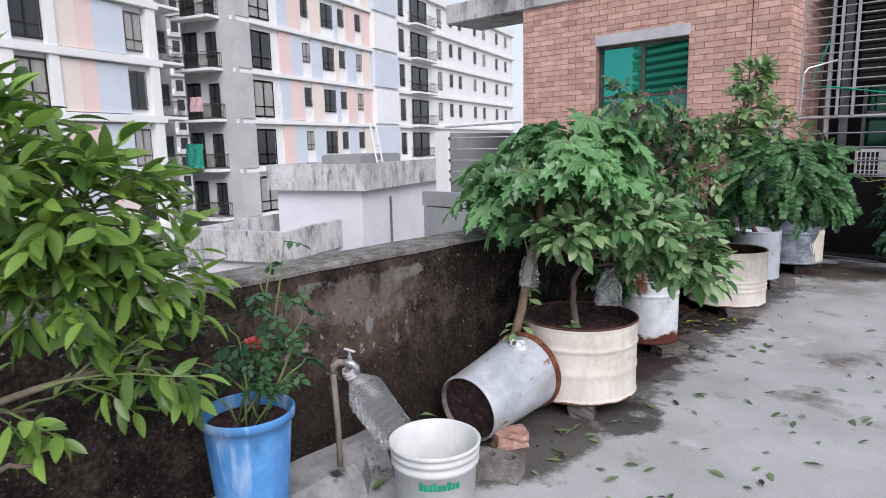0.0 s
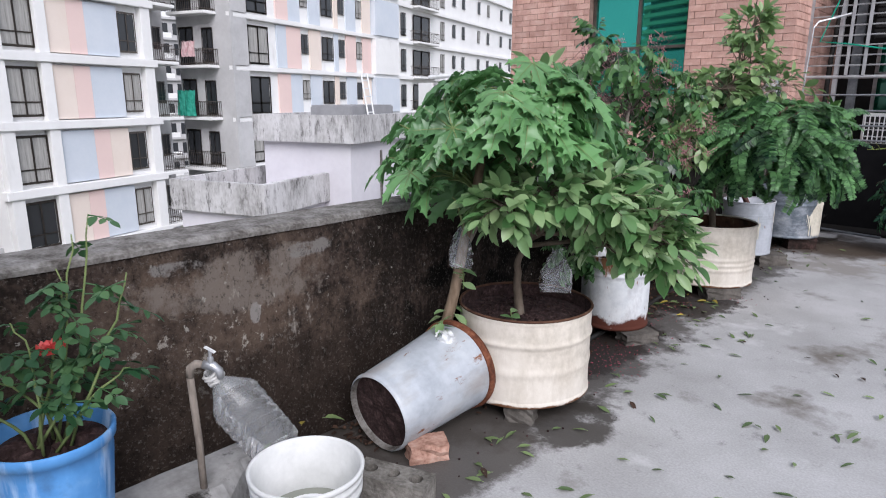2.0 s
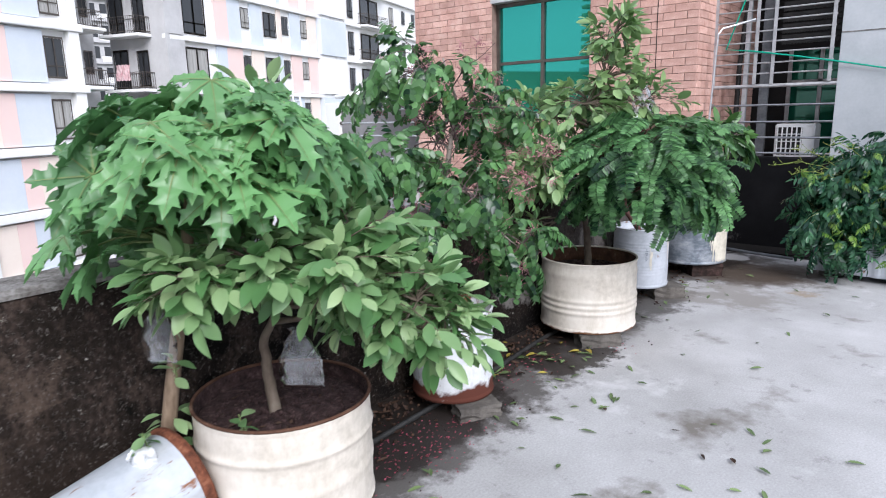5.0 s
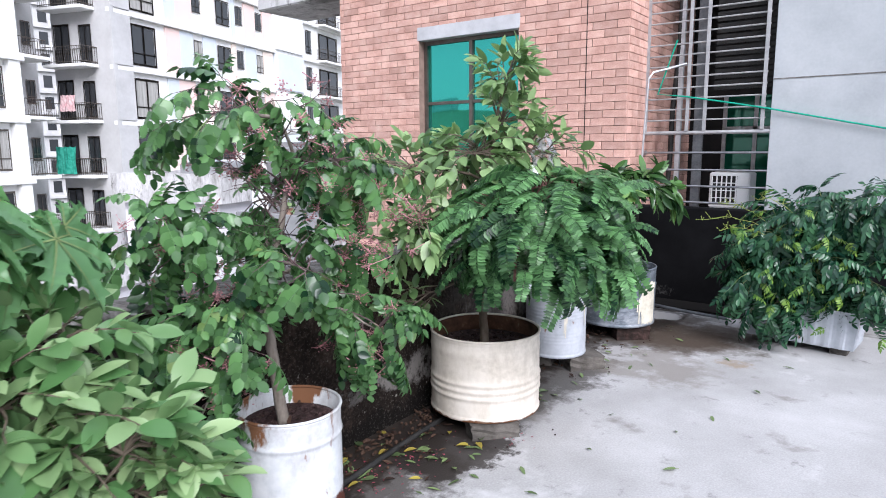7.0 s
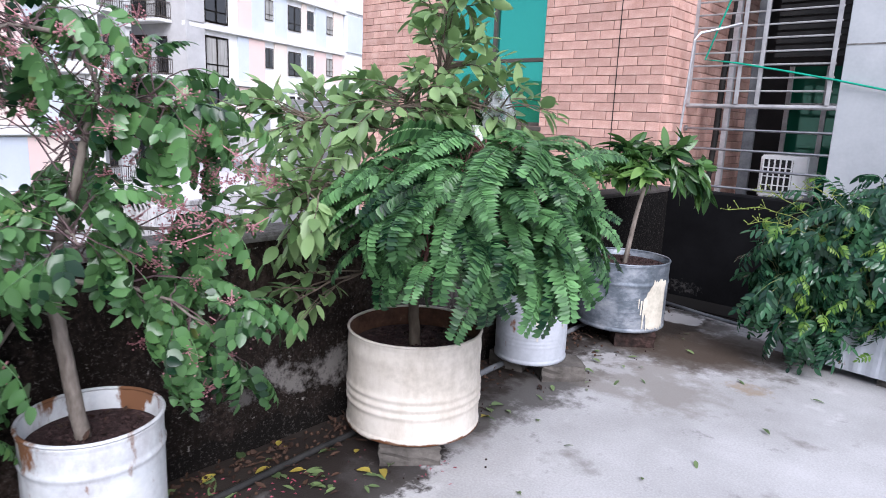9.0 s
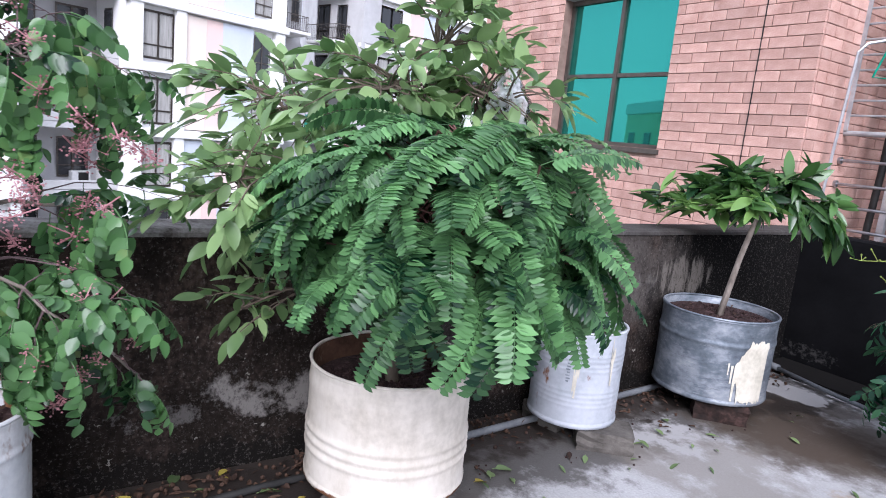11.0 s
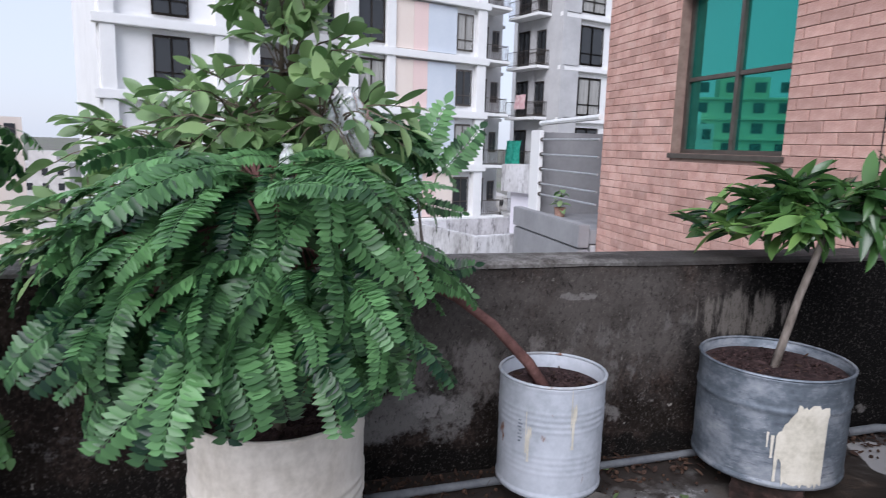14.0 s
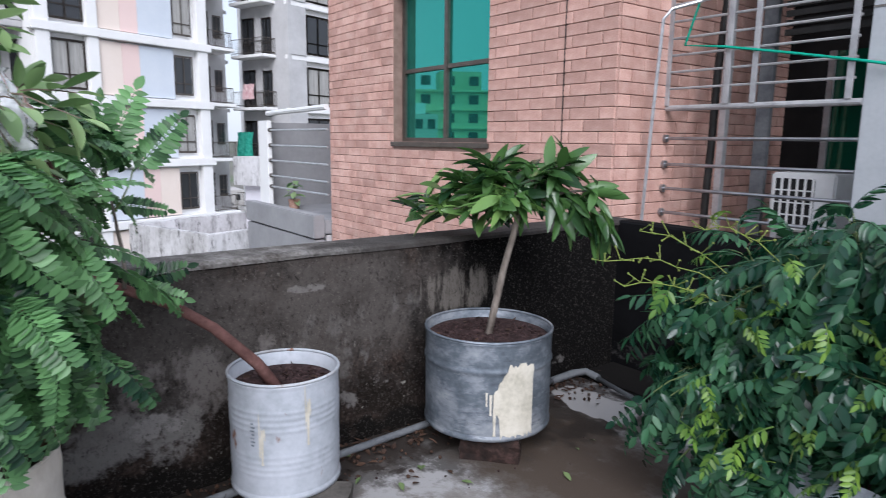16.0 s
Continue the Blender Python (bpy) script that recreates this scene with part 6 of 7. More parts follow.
# lime bush by the start of the walk, in a drum of its own
drum("drum_planter", (-1.10, 0.06, 0.0), 0.24, 0.42, M["zinc"], "grey zinc drum planter under a lime bush", seed=14)
grow("lime_bush", (-1.10, 0.06, 0.34), "dense lime bush with bright yellow-green leaves", "shrub",
     [(-1.10, 0.06, 0.33), (-1.12, 0.09, 0.6), (-1.12, 0.16, 0.9), (-1.08, 0.28, 1.15)], 0.02,
     [((-1.02, 0.48, 1.20), (0.26, 0.24, 0.20), 48), ((-1.06, 0.26, 1.32), (0.26, 0.26, 0.26), 52), ((-1.04, 0.46, 1.00), (0.26, 0.24, 0.17), 36), ((-1.12, 0.36, 0.74), (0.24, 0.24, 0.10), 4), ((-0.97, 0.62, 1.05), (0.16, 0.15, 0.16), 16), ((-1.08, 0.34, 0.62), (0.16, 0.16, 0.06), 3), ((-1.05, 0.64, 0.78), (0.16, 0.14, 0.18), 14)],
     L_bush, M["bark"], 53, per_twig=8, droop=0.1, twig_droop=0.05, up_bias=0.4, limit=280, stem_mat=M["stem"])

# rose
rb = Vector((-1.24, 0.973, 0.46))
rose = thing("rose_bush", rb, "thin rose bush with one red bloom in a blue pot", "rose bush", "roof plants")
rnd = random.Random(8)
found = []
for tip in ((-1.16, 1.10, 1.05), (-1.25, 0.93, 0.80), (-1.17, 1.12, 0.74), (-1.34, 0.80, 0.68), (-1.21, 1.03, 0.92), (-1.12, 1.14, 0.66), (-1.32, 0.72, 0.62), (-1.28, 0.9, 0.72), (-1.20, 1.07, 1.0), (-1.13, 1.16, 0.9)):
    a = rb + Vector((rnd.uniform(-1, 1), rnd.uniform(-1, 1), 0)) * 0.04
    pts = bow(a, tip, (0.02, 0.02, 0.06), 9, 0.008, rnd)
    part("stem", tube([p - rb for p in pts], [0.0045 - 0.00035 * i for i in range(9)], 6), M["stem"], rose, smooth=True)
    for j in range(8):
        f = 2 + 6 * rnd.random()
        i = min(7, int(f))
        p = pts[i].lerp(pts[i + 1], f - i)
        az = rnd.uniform(0, 6.28)
        d = Vector((math.cos(az), math.sin(az), rnd.uniform(-0.4, 0.3)))
        if clear_of_wall(p + d * 0.1):
            found.append((rnd.choice(L_rose), frame_of(p, d, Vector((0, 0, 1)), rnd.gauss(0, 0.3), rnd.uniform(0.75, 1.2))))
hang_leaves(rose, rb, found, "leaf", 120, 4)
bloom = None
for k in range(16):
    a = k * 2.4
    r = 0.003 + 0.0011 * k
    bm = blade(0.03, 0.03, 4, 0.5, -0.5 + 0.05 * k)
    p = part("petal", bm, M["petal"], rose)
    p.matrix_basis = frame_of(Vector((-1.215, 1.0, 0.715)) - rb + Vector((math.cos(a) * r, math.sin(a) * r, 0)), Vector((math.cos(a) * 0.05 * k, math.sin(a) * 0.05 * k, 1)), Vector((math.cos(a), math.sin(a), 0.1)))

# planter box at the end wall
pb = thing("planter_box", (0.03, 7.50, 0.05), "long pale grey corrugated planter box under a dark plant", "planter box", turn=-6)
bm = bmesh.new()
n = 64
prev = None
W, D = 0.36, 0.17
for i in range(n * 2):
    t = i / (n * 2)
    per = t * 4
    s = per % 1
    cx, cy = ((-W + 2 * W * s, -D), (W, -D + 2 * D * s), (W - 2 * W * s, D), (-W, D - 2 * D * s))[int(per)]
    k = 1 + 0.018 * (1 if i % 4 < 2 else -1)
    row = [bm.verts.new((cx * k * f, cy * k * f, z)) for f, z in ((0.94, 0.0), (1.0, 0.24), (1.03, 0.25), (1.03, 0.265), (0.97, 0.26))]
    if prev:
        for j in range(4):
            bm.faces.new((prev[j], row[j], row[j + 1], prev[j + 1]))
    else:
        first = row
    prev = row
for j in range(4):
    bm.faces.new((prev[j], first[j], first[j + 1], prev[j + 1]))
part("body", bm, M["pale"], pb)
part("soil", box((-W * 0.92, -D * 0.90, 0.12), (W * 0.92, D * 0.90, 0.21)), M["soil"], pb)
for x in (-0.25, 0.25):
    support("brick_support", (0.03 + x, 7.50 - x * 0.1, 0.0), (0.1, 0.24, 0.05), M["stone"], "dark brick under the planter box", -6, seed=31)
boxp, _ = grow("curry_leaf_shrub", (0.05, 7.5, 0.26), "dense dark green shrub with drooping leaves spilling over a planter box", "shrub",
     [(0.05, 7.5, 0.24), (0.06, 7.48, 0.5), (0.08, 7.46, 0.75), (0.1, 7.45, 0.95)], 0.016,
     [((-0.12, 7.34, 0.80), (0.26, 0.24, 0.26), 30), ((-0.38, 7.22, 0.46), (0.17, 0.18, 0.24), 18), ((-0.30, 7.26, 0.74), (0.16, 0.16, 0.18), 14), ((0.55, 7.30, 0.95), (0.28, 0.24, 0.22), 20), ((0.12, 7.40, 0.98), (0.26, 0.24, 0.18), 26), ((-0.26, 7.32, 0.50), (0.20, 0.22, 0.26), 22), ((0.38, 7.42, 0.85), (0.28, 0.26, 0.24), 24), ((0.10, 7.25, 0.55), (0.28, 0.20, 0.28), 26), ((0.45, 7.35, 0.5), (0.24, 0.22, 0.26), 18), ((-0.15, 7.22, 0.26), (0.18, 0.14, 0.14), 10)],
     L_box, M["bark"], 67, per_twig=5, droop=0.85, twig_droop=0.18, size=(0.85, 1.25), limit=280, stem_mat=M["stem"])
L_new = pinnate_leaves("young_leaf", M["boxnew"], 0.10, 4, 0.036, 0.014, 27, droop=0.7, hang=0.5, spread=60)
rnd = random.Random(14)
found = []
for c, n in (((-0.08, 7.10, 0.50), 16), ((-0.18, 7.14, 0.88), 9), ((0.12, 7.12, 0.70), 12), ((0.30, 7.12, 0.45), 8)):
    for _ in range(n):
        p = Vector(c) + Vector((rnd.gauss(0, 0.10), rnd.gauss(0, 0.05), rnd.gauss(0, 0.10)))
        d = Vector((rnd.gauss(0, 1), rnd.gauss(-0.5, 0.7), rnd.uniform(-0.7, 0.2)))
        found.append((rnd.choice(L_new), frame_of(p, d, Vector((0, 0, 1)), rnd.gauss(0, 0.4), rnd.uniform(0.7, 1.1))))
hang_leaves(boxp, Vector((0.05, 7.5, 0.26)), found, "young_leaf", 110, 3)
rnd = random.Random(12)
for a, b in (((-0.24, 7.24, 0.86), (-0.60, 7.08, 0.90)), ((-0.20, 7.26, 0.88), (-0.50, 7.14, 1.02)), ((-0.05, 7.28, 0.95), (-0.26, 7.16, 1.05)), ((-0.2, 7.2, 0.8), (-0.46, 7.02, 0.84))):
    pts = bow(a, b, (0, 0, 0.04), 7, 0.01, rnd)
    bm = tube([p - Vector((0.05, 7.5, 0.26)) for p in pts], 0.0018, 5)
    for p in pts[2:]:
        for _ in range(3):
            q = p + Vector((rnd.uniform(-1, 1), rnd.uniform(-1, 1), rnd.uniform(-0.4, 1))) * 0.045
            tube([p - Vector((0.05, 7.5, 0.26)), q - Vector((0.05, 7.5, 0.26))], 0.0015, 4, bm)
            bmesh.ops.create_icosphere(bm, subdivisions=1, radius=0.0045, matrix=Matrix.Translation(q - Vector((0.05, 7.5, 0.26))))
    part("flower_spray", bm, M["yellowbud"], boxp, "yellow-green branching flower spray")


# ---- the city round the roof ----
def building_frame(x, y, yaw):
    """Local x runs left along the front as seen from the roof, y out of the front."""
    return pose(x, y, 0, 0, 0, yaw - 90)


window_meshes = {}


def unit_window():
    """A window of one metre by one metre: frame with a middle bar, and its pane, set back in the wall."""
    if not window_meshes:
        bm = bmesh.new()
        xs, zs = (-0.5, -0.44, -0.03, 0.03, 0.44, 0.5), (-0.5, -0.45, -0.22, -0.19, 0.45, 0.5)
        grid = [[bm.verts.new((x, 0.02, z)) for z in zs] for x in xs]
        for i in range(5):
            for j in range(5):
                if not (i in (1, 3) and j in (1, 3)):
                    bm.faces.new((grid[i][j], grid[i][j + 1], grid[i + 1][j + 1], grid[i + 1][j]))
        bmesh.ops.solidify(bm, geom=bm.faces[:], thickness=0.06)
        bmesh.ops.recalc_face_normals(bm, faces=bm.faces)
        me = bpy.data.meshes.new("window")
        bm.to_mesh(me)
        bm.free()
        me.materials.append(M["frame"])
        window_meshes["frame"] = me
        for key, mat in (("pane", M["pane"]), ("curtain", M["curtain"])):
            bm = box((-0.44, -0.03, -0.45), (0.44, -0.015, 0.45))
            me = bpy.data.meshes.new("pane")
            bm.to_mesh(me)
            bm.free()
            me.materials.append(mat)
            window_meshes[key] = me
    return window_meshes


def add_window(house, x, y, z, w, h, pane="pane", turn=0):
    ms = unit_window()
    ob = new("window", ms["frame"])
    ob.parent = house
    ob.matrix_basis = pose(x, y, z, 0, 0, turn) @ Matrix.Diagonal((w, 1, h, 1))
    p = new("pane", ms[pane])
    p.parent = ob
    return ob


def add_balcony(house, x0, x1, y0, y1, z, material, rail=True, axis="x"):
    b = part("balcony", box((x0, y0, z - 0.18), (x1, y1, z), 0.02), material, house)
    if rail:
        bm = bmesh.new()
        n = 9
        ring = [(x0 + 0.04, y0), (x0 + 0.04, y1 - 0.05), (x1 - 0.04, y1 - 0.05), (x1 - 0.04, y0)] if axis == "x" else [(x1, y0 + 0.04), (x0 + 0.05, y0 + 0.04), (x0 + 0.05, y1 - 0.04), (x1, y1 - 0.04)]
        for zz in (0.12, 0.95):
            tube([(a, c, z + zz) for a, c in ring], 0.022, 4, bm)
        for (a, c), (d, e) in zip(ring, ring[1:]):
            ln = math.hypot(d - a, e - c)
            for k in range(int(ln / 0.16) + 1):
                t = k * 0.16 / max(ln, 0.01)
                tube([(a + (d - a) * t, c + (e - c) * t, z + 0.0), (a + (d - a) * t, c + (e - c) * t, z + 0.95)], 0.012, 3, bm)
        part("railing", bm, M["frame"], b)
    return b


STOREY = 3.15
rnd = random.Random(99)

# white block with pink and blue panels
b1 = tagged(new("apartment_block"), "white apartment block with pink, peach and blue panels", "apartment building", "apartment blocks")
b1.matrix_basis = building_frame(-37.3, 17.2, 20)
part("wall", box((0.3, -11.0, ROOF), (9.4, -0.25, 22.0)), M["facade"], b1)
part("recess_wall", box((9.404, -11.0, ROOF), (14.0, -3.2, 22.0)), M["greyfacade"], b1, "wall of a deep recess, greyed for its shade")
part("wall", box((14.004, -11.0, ROOF), (21.0, -0.25, 22.0)), M["facade"], b1)
part("side_bay", box((-2.3, -4.6, ROOF), (0.29, -1.7, 22.0)), M["greyfacade"], b1, "grey set-back bay behind the balconies")
part("rear_wing", box((-4.5, -9.5, ROOF), (5.0, -4.5, 22.0)), M["greyfacade"], b1, "grey rear wing")
z0 = 3.30
for k in range(-6, 6):
    z = z0 + STOREY * k
    part("floor_band", box((0.1, -0.24, z - 0.42), (9.6, 0.22, z), 0.03), M["facade"], b1)
    part("floor_band", box((13.8, -0.24, z - 0.42), (21.2, 0.22, z), 0.03), M["facade"], b1)
    # recess slab and parapet are greyed to carry the recess's shade
    part("recess_slab", box((9.41, -3.19, z - 0.30), (13.99, -0.9, z - 0.02), 0.02), M["greyfacade"], b1)
    part("recess_parapet", box((9.41, -1.1, z), (13.99, -0.92, z + 0.42), 0.02), M["greyfacade"], b1)
    add_window(b1, 10.6, -3.14, z + 1.35, 1.5, 2.0, "pane")
    add_window(b1, 12.8, -3.14, z + 1.35, 1.2, 2.0, "pane")
    add_window(b1, 9.46, -1.9, z + 1.45, 0.8, 1.9, "pane", 90)
    unit = part("cooling_unit", box((9.9, -3.1, z + 0.05), (10.8, -2.7, z + 0.7), 0.03), M["white"], b1, "white air conditioner unit")
    # near-black sheet in place of the shaded fan hollow
    part("fan_opening", box((10.0, -2.698, z + 0.14), (10.5, -2.69, z + 0.62)), M["dark"], unit)
    add_balcony(b1, -1.6, 0.29, -1.66, -0.1, z - 0.05, M["facade"])
    add_window(b1, -0.7, -1.66, z + 1.2, 0.9, 2.0, "pane", 0)
    add_window(b1, -1.75, -1.66, z + 1.4, 0.6, 1.3, "pane", 0)
    part("slab_end", box((-1.5, -0.05, z - 0.2), (0.3, 0.2, z - 0.02), 0.02), M["facade"], b1)
    for x0, x1 in ((0.3, 0.95), (6.5, 7.05), (8.75, 9.38), (14.02, 14.5), (15.5, 16.1), (20.3, 20.9)):
        part("column", box((x0, -0.25, z), (x1, 0.12, z + STOREY - 0.42), 0.02), M["facade"], b1)
    order = ["paleblue", "pink", "peach"] if k not in (-5, -2, 2) else ["peach", "pink", "paleblue"]
    xx = 2.4
    for tone, wide in zip(order, (1.95, 0.95, 1.2) if order[0] == "paleblue" else (1.2, 0.95, 1.95)):
        part("panel", box((xx, -0.25, z + 0.06), (xx + wide, -0.02, z + STOREY - 0.52), 0.01), M[tone], b1)
        xx += wide
    part("recess", box((0.96, -0.30, z), (2.4, -0.246, z + STOREY - 0.42)), M["facade"], b1)
    for x, w in ((1.75, 1.15), (7.9, 1.65), (18.0, 1.6)):
        add_window(b1, x, -0.12, z + 1.35, w, 2.1 if x < 3 else 2.3, rnd.choice(("pane", "curtain")))
    add_window(b1, -2.9, -4.46, z + 1.4, 0.8, 1.5, "pane", 0)
    add_window(b1, -3.9, -4.46, z + 1.3, 0.8, 1.9, "pane", 0)
    part("wing_band", box((-4.6, -4.5, z - 0.3), (-1.3, -4.3, z - 0.1)), M["greyfacade"], b1)

# far grey block that closes the gap between the two
b3 = tagged(new("apartment_block"), "distant grey apartment block with dark windows and balcony slabs", "apartment building", "apartment blocks")
b3.matrix_basis = pose(-112, 54.4, 0, 0, 0, -4)
part("wall", box((-5.0, -7.5, ROOF), (5.0, 7.5, 30.0)), M["greyfacade"], b3)
for k in range(-6, 9):
    z = 3.2 * k + 1.0
    part("floor_band", box((4.9, -7.7, z - 0.35), (5.5, 7.6, z)), M["greyfacade"], b3)
    for y in (-6.3, -4.4, -2.4, -0.4, 2.0, 4.6):
        part("window", box((4.9, y - 0.6, z + 0.5), (5.05, y + 0.6, z + 2.3)), M["pane"], b3)
    part("balcony_rail", box((5.4, -5.6, z), (5.5, -3.4, z + 0.8)), M["facade"], b3)

# grey and white block with balconies
b2 = tagged(new("apartment_block"), "grey and white apartment block with balconies and small windows", "apartment building", "apartment blocks")
b2.matrix_basis = building_frame(-36.5, 22.0, 18) @ pose(0, -0.7, 0)
part("wall", box((-54.5, -4.0, ROOF), (-0.004, -0.004, 15.4)), M["facade"], b2)
part("side_wall", box((-0.004, -4.1, ROOF), (0.25, 0.35, 15.5)), M["greyfacade"], b2, "grey side wall")
part("parapet", box((-54.6, -0.3, 15.4), (0.3, 0.3, 16.2), 0.03), M["facade"], b2)
for k in range(-6, 4):
    z = 3.20 + STOREY * k
    part("floor_band", box((-54.5, 0.0, z - 0.30), (0.26, 0.30, z), 0.03), M["facade"], b2)
    part("corner_column", box((-1.2, 0.0, z), (0.255, 0.36, z + STOREY - 0.30), 0.02), M["greyfacade"], b2)
    add_balcony(b2, 0.25, 1.25, -3.85, -0.75, z, M["facade"], axis="x")
    add_window(b2, 0.30, -1.55, z + 1.2, 0.9, 2.1, "pane", -90)
    add_window(b2, 0.30, -3.3, z + 1.2, 1.2, 2.3, "pane", -90)
    add_balcony(b2, -2.4, -0.4, -4.7, -4.11, z, M["greyfacade"])
    add_window(b2, -2.45, 0.06, z + 1.35, 2.0, 2.4, rnd.choice(("pane", "curtain")))
    for x in (-7.4, -12.1, -14.6, -33.5, -36.0, -40.5, -43.5, -48.0, -51.5):
        add_window(b2, x, 0.06, z + 1.75, 0.85, 1.35, rnd.choice(("pane", "pane", "curtain")))
    add_window(b2, -10.2, 0.06, z + 1.6, 1.5, 1.7, "pane")
    add_window(b2, -25.8, 0.06, z + 1.3, 3.6, 2.3, "pane")
    add_balcony(b2, -28.0, -23.6, 0.0, 1.0, z, M["facade"])
    add_window(b2, -30.6, 0.06, z + 1.5, 1.0, 1.8, "curtain")
    part("bay", box((-20.6, 0.0, z), (-16.5, 0.5, z + STOREY - 0.3), 0.02), M["paleblue"] if k % 2 else M["facade"], b2)
    add_window(b2, -22.2, 0.06, z + 1.4, 1.0, 2.0, "pane")
    seq = [(-4.3, -5.6, "pink"), (-5.6, -6.9, "paleblue"), (-7.95, -9.3, "paleblue"), (-11.1, -11.6, "peach"), (-12.7, -14.1, "paleblue"), (-15.1, -16.4, "peach")] if k % 2 else [(-4.3, -5.3, "paleblue"), (-5.3, -6.9, "pink"), (-7.95, -9.3, "peach"), (-11.1, -11.6, "paleblue"), (-12.7, -14.1, "pink"), (-15.1, -16.4, "pink")]
    for xa, xb, c in seq:
        part("panel", box((xb, 0.0, z + 0.04), (xa, 0.10, z + STOREY - 0.36)), M[c], b2)
for y, z, c, w, hgt in ((-1.9, 0.15, "clothgreen", 1.5, 1.55), (-1.6, 4.1 - 0.4, "clothpink", 1.1, 0.9)):
    bm = bmesh.new()
    prev = None
    for i in range(9):
        row = [bm.verts.new((1.42 + 0.05 * math.sin(i * 1.7 + j), y - w * i / 8, z + hgt * j / 4 - 0.05 * (i % 2))) for j in range(5)]
        if prev:
            for j in range(4):
                bm.faces.new((prev[j], row[j], row[j + 1], prev[j + 1]))
        prev = row
    cl = part("hanging_cloth", bm, M[c])
    cl.matrix_basis = building_frame(-36.5, 22.0, 18) @ pose(0, -0.6, 0)
    tagged(cl, "cloth hung out to dry over a balcony railing", "laundry", "laundry")

# low neighbour with a stained parapet
low = tagged(new("low_building"), "low white-washed building with a mould-stained parapet", "building")
low.matrix_basis = building_frame(-14.8, 13.0, 20)
part("wall", box((-9.0, -3.5, ROOF), (-0.25, -0.25, -0.06)), M["whitewash"], low)
for lo, hi in (((-9.3, -0.2, -0.06), (0.0, 0.0, 0.78)), ((-0.2, -3.7, -0.06), (0.0, -0.2, 0.78)), ((-9.3, -3.7, -0.06), (-0.2, -3.5, 0.78)), ((-9.3, -3.5, -0.06), (-0.2, -0.2, 0.1))):
    part("parapet" if hi[2] > 0.5 else "roof", box(lo, hi), M["mossy"], low)
part("door_frame", box((-2.2, -0.24, -2.6), (-2.1, -0.2, -0.4)), M["coping"], low)
part("roof_tank", box((-4.6, -2.6, 0.1), (-1.6, -1.0, 1.05), 0.05), M["panelgrey"], low, "plain grey concrete water tank")
low2 = tagged(new("low_building"), "lower flat roof with a stained parapet and junk on it", "building")
low2.matrix_basis = building_frame(-15.0, 9.9, 20)
part("wall", box((-5.0, -3.0, ROOF), (-0.1, 0.0, -1.75)), M["whitewash"], low2)
for lo, hi in (((-5.2, 0.0, -1.9), (0.1, 0.2, -1.0)), ((-0.1, -3.2, -1.9), (0.1, 0.0, -1.0)), ((-5.2, -3.2, -1.9), (-0.1, -3.0, -1.0))):
    part("parapet", box(lo, hi, 0.02), M["mossy"], low2)
for i in range(7):
    part("board", box((-3.9 + 0.1 * i, -2.9 + 0.35 * i, -1.75), (-2.0 + 0.15 * i, -2.6 + 0.35 * i, -1.6)), M["mossy"] if i % 2 else M["whitewash"], low2)

# tree in the yard between the blocks
ty = Vector((-24.5, 11.2, ROOF))
tree = thing("yard_tree", ty, "green tree in the yard between the buildings", "tree")
part("trunk", tube([(0, 0, 0), (0.2, 0.1, 6), (0.1, 0.3, 11), (0.4, 0.2, 14)], [0.35, 0.28, 0.2, 0.1], 8), M["bark"], tree, smooth=True)
rnd = random.Random(4)
bm = bmesh.new()
for i in range(1500):
    d = Vector((rnd.gauss(0, 1), rnd.gauss(0, 1), rnd.gauss(0, 1))).normalized() * (0.5 + 0.5 * rnd.random())
    c = Vector((d.x * 2.2, d.y * 2.6, 13.2 + d.z * 1.9)) + Vector((math.sin(i), math.cos(i * 1.3), 0)) * 0.5
    blade(0.4, 0.22, 2, 0.2, 0.2, 1.2, 0, bm, frame_of(c, Vector((rnd.gauss(0, 1), rnd.gauss(0, 1), -0.2)), Vector((0, 0, 1)), rnd.gauss(0, 0.6)))
part("crown", bm, M["guava_b"], tree)["kind"] = "stuff"

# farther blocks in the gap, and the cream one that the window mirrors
rnd = random.Random(17)
for i in range(26):
    az = radians(rnd.uniform(20, 150))
    d = rnd.uniform(140, 330)
    w, dp, top = rnd.uniform(10, 20), rnd.uniform(10, 16), rnd.uniform(-13, -2)
    fb = tagged(new("distant_house"), "pale concrete house far off in the city", "house", "distant houses")
    fb.matrix_basis = pose(-math.sin(az) * d, math.cos(az) * d, 0, 0, 0, rnd.uniform(-20, 40))
    part("wall", box((-w / 2, -dp / 2, ROOF), (w / 2, dp / 2, top)), M["cityfar"], fb)
    part("roof_room", box((-w / 4, -dp / 4, top), (w / 6, dp / 5, top + 2.4)), M["cityfar"], fb)
    for zf in range(3):
        for xf in range(4):
            part("window", box((-w / 2 + w * (xf + 0.25) / 4, -dp / 2 - 0.03, top - 2.6 - 3.1 * zf), (-w / 2 + w * (xf + 0.65) / 4, -dp / 2 + 0.05, top - 1.1 - 3.1 * zf)), M["pane"], fb)
            part("window", box((w / 2 - 0.05, -dp / 2 + dp * (xf + 0.25) / 4, top - 2.6 - 3.1 * zf), (w / 2 + 0.03, -dp / 2 + dp * (xf + 0.65) / 4, top - 1.1 - 3.1 * zf)), M["pane"], fb)
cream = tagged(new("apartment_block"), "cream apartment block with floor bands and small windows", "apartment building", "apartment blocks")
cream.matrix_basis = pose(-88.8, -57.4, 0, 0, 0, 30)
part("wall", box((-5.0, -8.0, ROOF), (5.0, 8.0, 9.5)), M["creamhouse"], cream)
